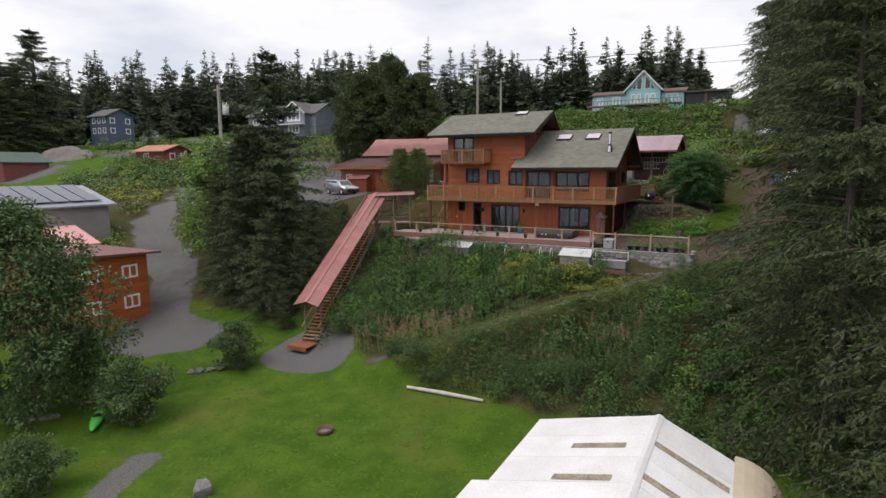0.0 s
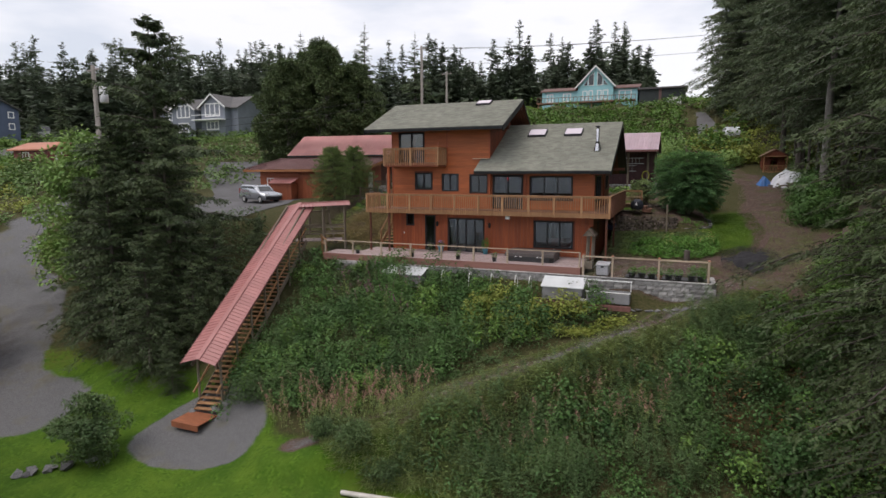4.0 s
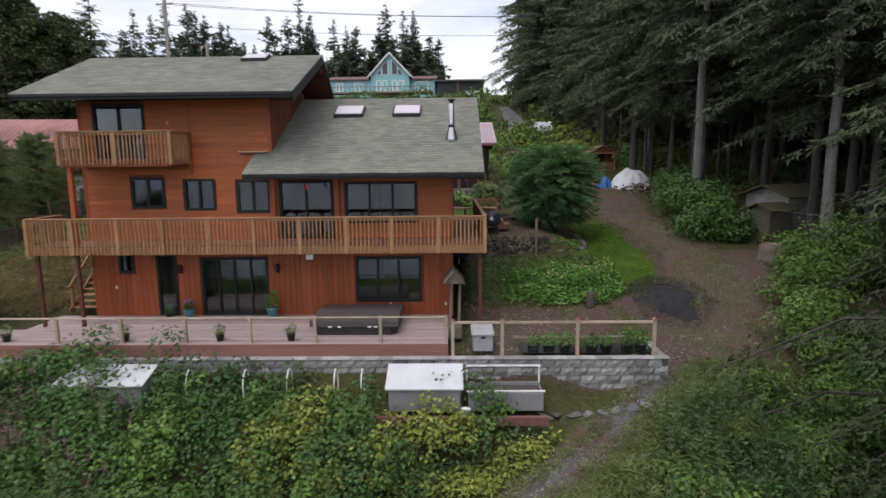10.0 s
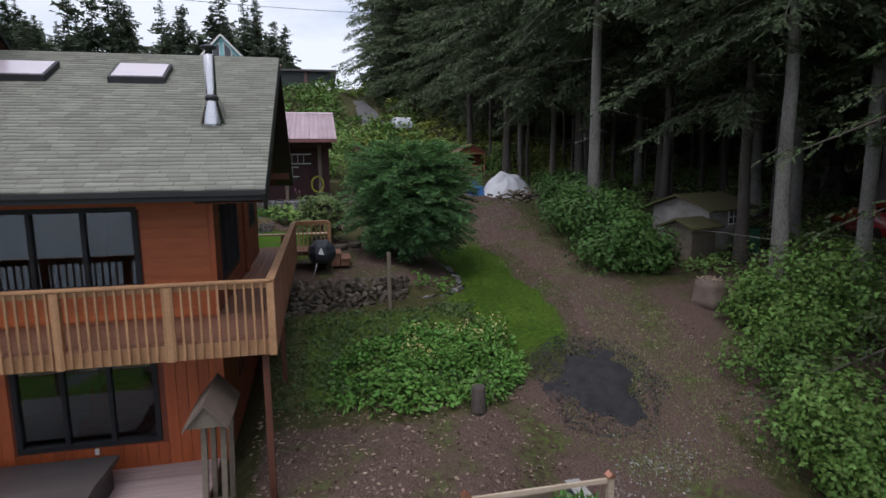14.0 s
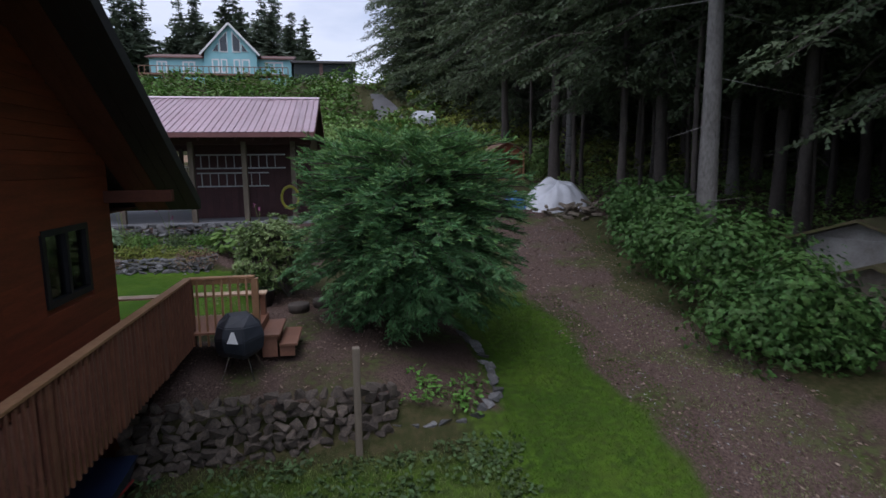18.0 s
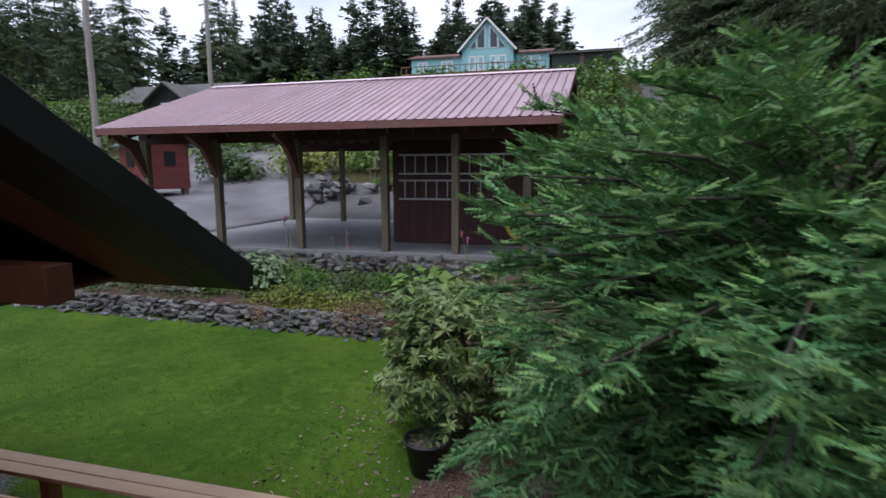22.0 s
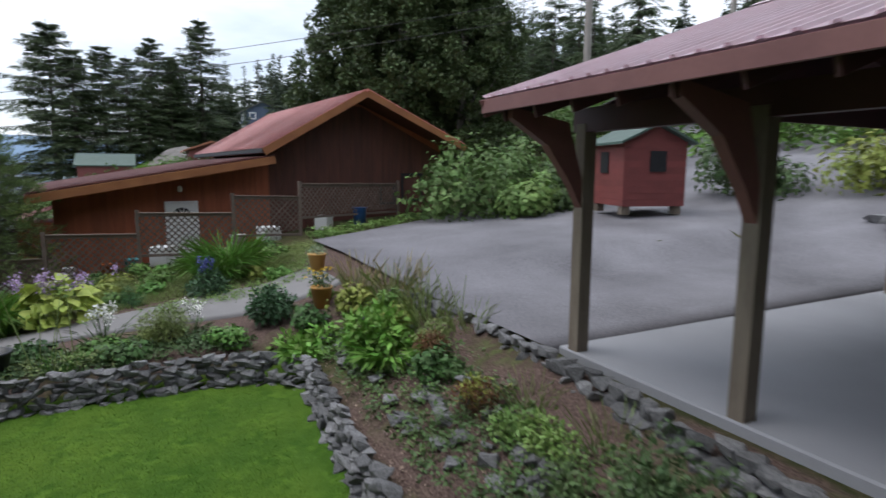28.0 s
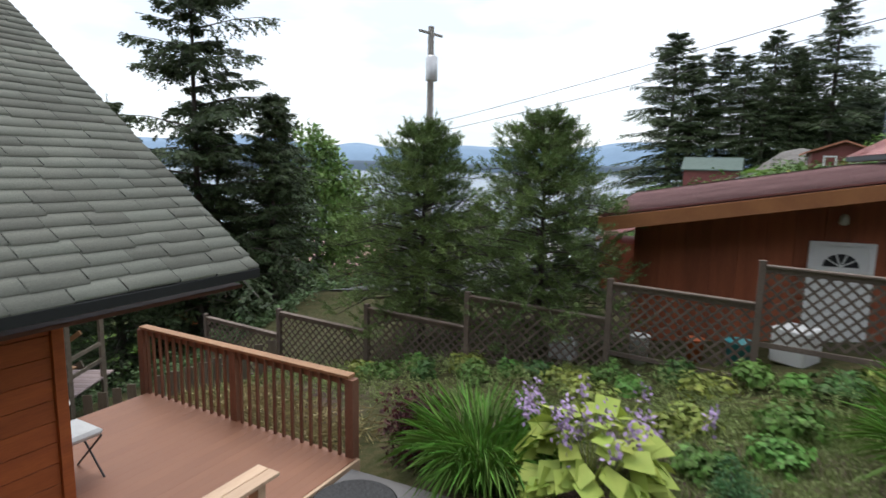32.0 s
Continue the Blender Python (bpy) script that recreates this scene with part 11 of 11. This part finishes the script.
bm = lathe([(0.2, 0), (0.23, 0.04), (0.2, 0.06)], 16, (-30.0, 16.4, on(-30, 16.4) + 0.38))
part("cockpit_rim", bm, BLACK, kay)
rocks = thing("rock_row", "row of grey rocks between lawn and drive", "rocks", at=(-31, 24, -7.8))
for k in range(26):
    x, y = (-31.5 + 0.25 * k, 23.2 + 0.28 * k) if k < 9 else ((-36 + 0.4 * (k - 9), 13.5 + 0.3 * (k - 9)) if k < 18 else (-27.5 + 0.35 * (k - 18), 29.8 + 0.12 * (k - 18)))
    stone_at(rocks, STONES, x + rw.normal(0, 0.2), y + rw.normal(0, 0.2), on(x, y) + 0.08, rw.uniform(0.3, 0.65), rw, 0.6)
# white roofed building beside the lawn
hall = thing("white_roofed_shed", "long low building with a patched white sheet roof", "building", at=(-3, 16, -8))
WSHEET = mat("white_roof_sheet", (0.78, 0.79, 0.80), (0.60, 0.60, 0.59), 0.5, 0.7, 14, 0.06, piece=0.05, contrast=0.5)
PATCHM = mat("mouldy_patch", (0.42, 0.36, 0.25), (0.10, 0.09, 0.07), 0.8, 2.5, 14, 0.2, contrast=0.55)
ry0, ry1 = 6.0, 22.2
part("wall", prism([(-7.2, -8.2), (-0.1, -8.2), (-0.1, -5.5), (-2.6, -4.32), (-7.2, -5.5)], "y", ry0, ry1 - 0.15), LIDWHITE, hall)
n = 9
for i in range(n):
    a, b = ry0 + (ry1 - ry0) * i / n, ry0 + (ry1 - ry0) * (i + 1) / n
    x0 = -7.35 if b > 17.9 else -8.0
    za = -5.4 if b > 17.9 else -5.58
    part("roof_sheet", prism([(x0, za), (-2.55, -4.2), (-2.55, -4.24), (x0, za - 0.04)], "y", a, b - 0.012), WSHEET, hall)
    part("roof_sheet", prism([(0.1, -5.45), (-2.55, -4.2), (-2.55, -4.24), (0.1, -5.49)], "y", a, b - 0.012), WSHEET, hall)
for y in (19.3, 16.9):
    part("patch", prism([(-5.2, -4.855), (-3.3, -4.375), (-3.3, -4.365), (-5.2, -4.845)], "y", y, y + 0.38), PATCHM, hall, "mouldy brown patch strip")
    part("patch", prism([(0.0, -5.385), (-2.45, -4.235), (-2.45, -4.225), (0.0, -5.375)], "y", y + 0.4, y + 0.75), PATCHM, hall, "brown patch strip")
part("ridge_cap", prism([(-2.7, -4.22), (-2.55, -4.15), (-2.4, -4.24)], "y", ry0, ry1), WSHEET, hall)
bm = bmesh.new()
prof = [(0.08 + 1.7 * math.sin(t), -7.2 + 1.75 * math.cos(t)) for t in np.linspace(0, math.pi / 2, 9)]
rowsv = []
ys = np.linspace(ry0, ry1 + 0.5, 60)
for j, y in enumerate(ys):
    o = 0.025 if j % 2 else 0.0
    rowsv.append([bm.verts.new((x + o, y, z)) for x, z in prof])
for a, b in zip(rowsv, rowsv[1:]):
    for i in range(8):
        bm.faces.new((a[i], a[i + 1], b[i + 1], b[i]))
part("curved_side", bm, mat("cream_corrugated", (0.55, 0.48, 0.36), (0.47, 0.40, 0.30), 0.5, 1.5, 15, 0.05), hall, "cream corrugated curved side")

# ---- neighbouring houses ----
def house_block(parent, lo, hi, wall, roofing, rise, ridge="x", over=0.4, trim=None):
    """Walls and a gable roof as parts."""
    (x0, y0, z0), (x1, y1, z1) = lo, hi
    if ridge == "x":
        ym = (y0 + y1) / 2
        part("wall", prism([(y0, z0), (y1, z0), (y1, z1), (ym, z1 + rise), (y0, z1)], "x", x0, x1), wall, parent)
        k = rise / (ym - y0)
        for s, ye in ((-1, y0 - over), (1, y1 + over)):
            part("roof_slope", prism([(ye, z1 - k * over + 0.03), (ym, z1 + rise + 0.03), (ym, z1 + rise + 0.2), (ye, z1 - k * over + 0.2)], "x", x0 - over, x1 + over), roofing, parent)
    else:
        xm = (x0 + x1) / 2
        part("wall", prism([(x0, z0), (x1, z0), (x1, z1), (xm, z1 + rise), (x0, z1)], "y", y0, y1), wall, parent)
        k = rise / (xm - x0)
        for xe in (x0 - over, x1 + over):
            part("roof_slope", prism([(xe, z1 - k * over + 0.03), (xm, z1 + rise + 0.03), (xm, z1 + rise + 0.2), (xe, z1 - k * over + 0.2)], "y", y0 - over, y1 + over), roofing, parent)
            if trim is not None:
                beam("rake_board", (xe, y0 - over - 0.02, z1 - k * over + 0.06), (xm, y0 - over - 0.02, z1 + rise + 0.06), 0.06, 0.26, trim, parent)


TEAL = mat("turquoise_paint", (0.28, 0.56, 0.60), (0.24, 0.49, 0.53), 0.6, 1, 15, 0.03)
GREYROOF = mat("grey_shingle_far", (0.12, 0.115, 0.115), (0.09, 0.085, 0.085), 0.9, 1.5, 15, 0.1)
BROWNROOF = mat("brown_shingle_far", (0.16, 0.095, 0.085), (0.12, 0.07, 0.062), 0.9, 1.5, 15, 0.1)
blue = thing("blue_house", "turquoise house with a tall glazed gable and deck", "house", at=(-21, 119, 15.5))
BY0 = 118.0
house_block(blue, (-31.2, BY0, 15), (-23.6, BY0 + 8, 20.7), TEAL, BROWNROOF, 1.0, "x")
house_block(blue, (-16.6, BY0, 15), (-12.0, BY0 + 8, 20.7), TEAL, BROWNROOF, 1.0, "x")
house_block(blue, (-23.6, BY0 - 1.2, 15), (-16.6, BY0 + 8.5, 21.4), TEAL, BROWNROOF, 3.7, "y", 0.5, WHITE)
for a, b, c, d in ((-30.2, -28.9, 18.6, 20.2), (-26.8, -25.2, 18.6, 20.2), (-15.6, -13.2, 18.4, 20.3)):
    window(blue, "y", BY0, a, b, c, d, -1, "window", 2, "", WHITE, 0.18)
for a, b, c, d in ((-22.6, -21.7, 18.6, 20.4), (-21.4, -20.6, 18.6, 20.4), (-19.7, -18.9, 18.6, 20.4), (-18.6, -17.6, 18.6, 20.4)):
    window(blue, "y", BY0 - 1.2, a, b, c, d, -1, "window", 1, "", WHITE, 0.16)
for pts in ([(-22.4, 21.5), (-21.7, 21.5), (-21.7, 22.5)], [(-21.4, 21.5), (-20.5, 21.5), (-20.5, 24.0), (-21.4, 23.0)], [(-19.7, 21.5), (-18.8, 21.5), (-18.8, 23.0), (-19.7, 24.0)], [(-18.5, 21.5), (-17.8, 21.5), (-18.5, 22.5)]):
    cx_, cz_ = sum(p[0] for p in pts) / len(pts), sum(p[1] for p in pts) / len(pts)
    fr = part("window", prism([(cx_ + (x - cx_) * 1.22, cz_ + (z - cz_) * 1.15) for x, z in pts], "y", BY0 - 1.27, BY0 - 1.2), WHITE, blue)
    part("pane", prism(pts, "y", BY0 - 1.3, BY0 - 1.27), CARGLASS, fr)
slab("deck_floor", (-31.6, BY0 - 3.4, 17.9), (-12.2, BY0 - 1.2, 18.15), ROOFBROWN, blue)
slab("deck_rail", (-31.6, BY0 - 3.4, 19.0), (-12.2, BY0 - 3.3, 19.1), ROOFBROWN, blue)
for k in range(27):
    slab("deck_post", (-31.6 + k * 0.745, BY0 - 3.4, 18.15), (-31.5 + k * 0.745, BY0 - 3.32, 19.0), ROOFBROWN, blue)
for k in range(8):
    slab("deck_support", (-31.4 + k * 2.7, BY0 - 3.3, 14.5), (-31.2 + k * 2.7, BY0 - 3.1, 17.9), ROOFBROWN, blue)
DGREEN = mat("dark_green_siding", (0.03, 0.04, 0.04), (0.02, 0.027, 0.027), 0.7, 1, 15, 0.05)
dg = thing("dark_garage", "dark flat-roofed garage with a white door", "garage", at=(-8, 119, 16))
slab("body", (-11.6, BY0 - 1, 14.5), (-3.2, BY0 + 7, 20.1), DGREEN, dg)
slab("roof", (-12.0, BY0 - 1.4, 20.1), (-2.8, BY0 + 7.4, 20.4), GREYROOF, dg)
slab("door", (-6.4, BY0 - 1.06, 16.0), (-3.9, BY0 - 1, 18.4), WHITE, dg)
slab("post", (-8.0, BY0 - 1.1, 15.5), (-7.5, BY0 - 0.98, 20.1), BROWNROOF, dg)
for ob in (blue, dg):
    ob.matrix_basis = Matrix.Translation((-20.25, 121.0, 24.4)) @ Matrix.Scale(0.93, 4) @ Matrix.Translation((20.1, -116.3, -25.3)) @ Matrix.Translation(ob.location)
lodge = thing("brown_lodge", "dark brown timber house on the hillside", "house", at=(-45, 97, 11))
house_block(lodge, (-52, 96, 8), (-40.5, 102, 12.6), DGREEN, GREYROOF, 1.6, "x", 0.8)
house_block(lodge, (-46.5, 94, 8), (-42.5, 102, 12.2), DGREEN, GREYROOF, 1.5, "y", 0.6)
for a in (-51, -49, -45.2):
    window(lodge, "y", 96 if a < -46 else 94, a, a + 1.3, 10.6, 12.0, -1, "window", 1, "", WHITE, 0.14)
GREYSIDE = mat("grey_blue_siding", (0.20, 0.22, 0.26), (0.16, 0.18, 0.21), 0.7, 1, 15, 0.05)
gh = thing("grey_house", "large grey house with white-trimmed gables", "house", at=(-94, 96, 13))
house_block(gh, (-103, 96, 11), (-83, 104, 17.2), GREYSIDE, GREYROOF, 2.2, "x", 0.5)
house_block(gh, (-97.5, 94, 11), (-91.8, 100, 17.0), GREYSIDE, GREYROOF, 2.0, "y", 0.5, WHITE)
house_block(gh, (-90.6, 94.5, 11), (-84.8, 100, 17.3), GREYSIDE, GREYROOF, 2.2, "y", 0.5, WHITE)
for a, b, c, d, y in ((-96.3, -93.0, 15.4, 17.7, 94), (-89.6, -86.0, 15.5, 17.9, 94.5), (-101.6, -98.6, 15.2, 16.7, 96), (-96, -93.4, 12.6, 14.4, 94), (-89.4, -86.4, 13, 14.6, 94.5)):
    window(gh, "y", y, a, b, c, d, -1, "window", 3, "", WHITE, 0.2)
slab("balcony", (-91.5, 92.8, 14.7), (-84.6, 94.4, 14.9), WHITE, gh)
slab("balcony_rail", (-91.5, 92.8, 15.6), (-84.6, 92.9, 15.7), WHITE, gh)
BLUESIDE = mat("slate_blue_siding", (0.075, 0.10, 0.16), (0.06, 0.08, 0.13), 0.7, 1, 15, 0.05)
sb_ = thing("slate_blue_house", "two-storey slate blue house with white windows", "house", at=(-119, 74, 11))
house_block(sb_, (-126.5, 73.5, 9), (-120.5, 79.5, 16.6), BLUESIDE, GREYROOF, 1.5, "x", 0.5)
for y0 in (74.2, 77.6):
    for z0 in (13.0, 15.1):
        window(sb_, "x", -120.5, y0, y0 + 1.0, z0, z0 + 1.1, 1, "window", 1, "", WHITE, 0.14)
for x0 in (-125.6, -123.8, -122.0):
    for z0 in (13.0, 15.1):
        window(sb_, "y", 73.5, x0, x0 + 1.0, z0, z0 + 1.1, -1, "window", 1, "", WHITE, 0.14)
rsd = thing("red_cabin", "small red cabin with a rusty orange roof", "cabin", at=(-90, 64.5, 6.5))
RUSTROOF = mat("rusty_orange_roof", (0.42, 0.17, 0.10), (0.33, 0.13, 0.08), 0.6, 1, 12, 0.05)
gz_ = 6.4
house_block(rsd, (-94, 62, gz_ - 2), (-86.5, 67, gz_ + 2.0), REDPAINT, RUSTROOF, 0.9, "x", 0.6)
for x0 in (-92.0,):
    window(rsd, "y", 62, x0, x0 + 1.4, gz_ + 0.7, gz_ + 1.6, -1, "window", 2, "", WHITE, 0.14)
window(rsd, "x", -86.5, 63, 64, gz_ + 0.6, gz_ + 1.6, 1, "window", 1, "", WHITE, 0.14)
slab("door", (-86.5, 65, gz_ - 0.4), (-86.42, 66, gz_ + 1.7), WHITE, rsd)
sol = thing("solar_house", "low grey house with solar panels on the roof", "house", at=(-61, 36, 0))
SOLGREY = mat("grey_stucco", (0.28, 0.27, 0.26), (0.22, 0.215, 0.205), 0.8, 1, 15, 0.05)
METALGREY = mat("grey_blue_metal_roof", (0.27, 0.29, 0.33), (0.22, 0.24, 0.28), 0.4, 1, 12, 0.03)
house_block(sol, (-71, 26, -3), (-60, 36, 1.7), SOLGREY, METALGREY, 1.7, "y", 0.6)
PANELB = mat("solar_cell", (0.06, 0.075, 0.11), (0.05, 0.06, 0.09), 0.15, 2, 20, 0, spec=0.8)
for k in range(6):
    part("solar_panel", prism([(-65.2, 3.62), (-60.2, 2.12), (-60.2, 2.18), (-65.2, 3.68)], "y", 26.0 + k * 1.6, 27.45 + k * 1.6), PANELB, sol)
barn = thing("dark_red_barn", "dark red barn with a green roof", "barn", at=(-112, 52, 4.9))
house_block(barn, (-117, 48.5, 2), (-109, 55.5, 6.6), REDPAINT, GREENROOF, 1.6, "y", 0.4)
cab = thing("timber_cabin", "two-storey orange timber cabin with white windows", "cabin", at=(-47.5, 27, -6.8))
part("wall", prism([(22.2, -8.0), (29.6, -8.0), (29.6, -1.75), (22.2, -1.35)], "x", -51.5, -44.6), CEDAR, cab)
for k in range(24):
    slab("log_board", (-44.6, 22.2, -7.6 + k * 0.25), (-44.57, 29.6, -7.37 + k * 0.25), CEDAR, cab, c=0.01)
part("roof", prism([(21.6, -1.25), (30.4, -1.72), (30.4, -1.55), (21.6, -1.08)], "x", -52.2, -43.8), TRIMRED, cab)
for y0, z0 in ((27.4, -3.5), (27.4, -6.0), (24.2, -3.5), (24.2, -6.0)):
    window(cab, "x", -44.57, y0, y0 + 1.25, z0, z0 + 1.0, 1, "window", 2, "", WHITE, 0.14)
cab2 = thing("red_roof_cottage", "low cottage with a faded red roof among trees", "cottage", at=(-58, 29, -5))
house_block(cab2, (-62, 25, -8), (-55, 31, -1.6), CEDAR_DARK, PINKROOF, 1.3, "y", 0.6)
hut2 = thing("stair_hut", "small hut with a red roof and wooden steps", "hut", at=(-47, 44, -1))
house_block(hut2, (-49.6, 43, -2.5), (-47.6, 45, -0.2), CEDAR_DARK, RUSTROOF, 0.5, "y", 0.3)
for k in range(8):
    slab("step", (-47.5 + k * 0.25, 41.8, -0.9 - k * 0.25), (-47.2 + k * 0.25, 43, -0.85 - k * 0.25), POSTWOOD, hut2)

# ---- poles and wires ----
WEATHERED = mat("weathered_pole", (0.36, 0.33, 0.30), (0.26, 0.235, 0.21), 0.85, 2, 16, 0.2, stretch=(3, 3, 0.4))


def utility_pole(x, y, top, label, arm=True, transformer=False):
    ob = thing("utility_pole", label, "utility pole", "utility poles", at=(x, y, on(x, y)))
    bm = bmesh.new()
    rod(bm, (x, y, on(x, y) - 0.3), (x, y, top), 0.22, 0.16, 12)
    part("pole", bm, WEATHERED, ob)
    if arm:
        beam("cross_arm", (x - 0.9, y + 0.2, top - 0.35), (x + 0.9, y - 0.2, top - 0.35), 0.09, 0.12, WEATHERED, ob)
    if transformer:
        part("transformer", lathe([(0.3, 0), (0.32, 0.05), (0.32, 1.2), (0.2, 1.3)], 14, (x + 0.5, y + 0.35, top - 2.9)), ALU, ob)
        beam("bracket", (x, y, top - 1.6), (x + 0.3, y + 0.08, top - 1.6), 0.06, 0.06, ALU, ob)
        beam("lamp_arm", (x, y, top - 2.6), (x + 0.5, y + 0.5, top - 2.5), 0.04, 0.04, ALU, ob)
    return ob


utility_pole(-36.75, 78.7, 21.2, "tall weathered wooden pole behind the house")
utility_pole(-48.5, 41.4, 13.7, "wooden pole with a grey transformer near the drive", True, True)
utility_pole(-39, 93, 20.3, "thin weathered pole on the hillside")
utility_pole(30, 92, 24, "wooden pole among the trees")


def wire(a, b, sag, r_=0.014):
    c = bpy.data.curves.new("wire", "CURVE")
    c.dimensions, c.bevel_depth = "3D", r_
    sp = c.splines.new("POLY")
    sp.points.add(16)
    for i in range(17):
        t = i / 16
        p = Vector(a).lerp(Vector(b), t)
        sp.points[i].co = (p.x, p.y, p.z - sag * 4 * t * (1 - t), 1)
    c.materials.append(BLACK)
    tagged(new("overhead_wire", c), "thin black overhead wire between poles", "wire", "overhead wires")


for dx, dz in ((0.8, -0.3), (-0.8, -0.3), (0, -2.2)):
    wire((-36.75 + dx, 78.7, 21.2 + dz), (30 + dx, 92, 24 + dz), 1.4, 0.02)
for za, zb in ((8.6, 15.5), (8.1, 14.6)):
    wire((-48.5, 41.4, za), (-36.75, 78.7, zb), 0.5)
wire((-48.5, 41.4, 10.5), (-53, 37.5, -1.5), 0.05)

# ---- far slope: gravel pile, boat, yard behind the carport ----
px_, py_ = np.meshgrid(np.linspace(-124, -107, 40), np.linspace(56, 68, 30))
rp = np.hypot((px_ + 115.5) / 8, (py_ - 62) / 5.5)
pz_ = land(px_, py_) - 0.3 + 2.0 * step(1.02, 0.1, rp + 0.08 * ripple(px_, py_)) + 0.2 * ripple(px_ * 2, py_ * 2) * step(1, 0.8, rp)
lone("rubble_pile", grid_mesh("rubble_pile", px_, py_, pz_, mat("grey_rubble", (0.20, 0.185, 0.17), (0.10, 0.092, 0.085), 0.95, 0.6, 6, 0.8, contrast=0.6)), None, "long heap of grey rubble beside the road", "rubble heap", kind="stuff")
boat = thing("boat", "grey aluminium boat on a trailer beside the house", "boat", at=(-117.5, 82, 13))
bzz = on(-117.5, 82)
bm = prism([(-121.0, bzz + 0.9), (-115.0, bzz + 0.9), (-114.0, bzz + 1.9), (-121.0, bzz + 1.7)], "y", 80.8, 83.0)
part("hull", bm, ALU, boat)
part("cabin", prism([(-119.4, bzz + 1.7), (-116.6, bzz + 1.8), (-117.0, bzz + 2.9), (-119.2, bzz + 2.9)], "y", 81.1, 82.7), CARGLASS, boat)
slab("trailer", (-121, 81.1, bzz + 0.4), (-113.5, 82.7, bzz + 0.6), BLACK, boat)
for y in (80.8, 82.9):
    part("wheel", prism([(-119 + 0.35 * math.cos(t), bzz + 0.35 + 0.35 * math.sin(t)) for t in np.linspace(0, 6.28, 14, endpoint=False)], "y", y, y + 0.2), TYRE, boat)
heap = thing("rock_heap", "heap of broken grey rocks behind the carport", "rocks", at=(-18.3, 74.6, 4.8))
for k in range(46):
    x, y = -18.6 + rw.normal(0, 1.0), 74.6 + rw.normal(0, 0.7)
    stone_at(heap, STONES, x, y, on(x, y) + rw.uniform(0.05, 0.55), rw.uniform(0.35, 0.75), rw, 0.6)
bench = thing("potting_bench", "long weathered potting bench with a bright plank back", "bench", at=(-14.8, 76.2, on(-14.8, 76.2)))
bz2 = on(-14.8, 76.2)
slab("worktop", (-17.2, 75.8, bz2 + 0.85), (-12.2, 76.6, bz2 + 0.92), POSTWOOD, bench)
slab("shelf", (-17.1, 75.9, bz2 + 0.35), (-12.3, 76.5, bz2 + 0.4), POSTWOOD, bench)
slab("back_plank", (-16.0, 76.62, bz2 + 1.1), (-13.4, 76.66, bz2 + 1.5), PALEWOOD, bench)
for x in (-17.1, -14.8, -12.4):
    slab("leg", (x, 75.9, bz2 - 0.1), (x + 0.1, 76.0, bz2 + 0.85), POSTWOOD, bench)
    slab("leg", (x, 76.56, bz2 - 0.1), (x + 0.1, 76.66, bz2 + 1.5), POSTWOOD, bench)
for x, m_ in ((-16.6, BLACK), (-15.9, BLACK), (-15.2, TERRA), (-14.2, BLACK), (-13.4, BLACK), (-12.8, TERRA)):
    pot_plant("potted_plant", x, 75.3, on(x, 75.3), 0.2, 0.32, m_, FRESH_L, "nursery plant in a pot by the bench", 0.3, 140, 0.09, group="pots behind the carport")
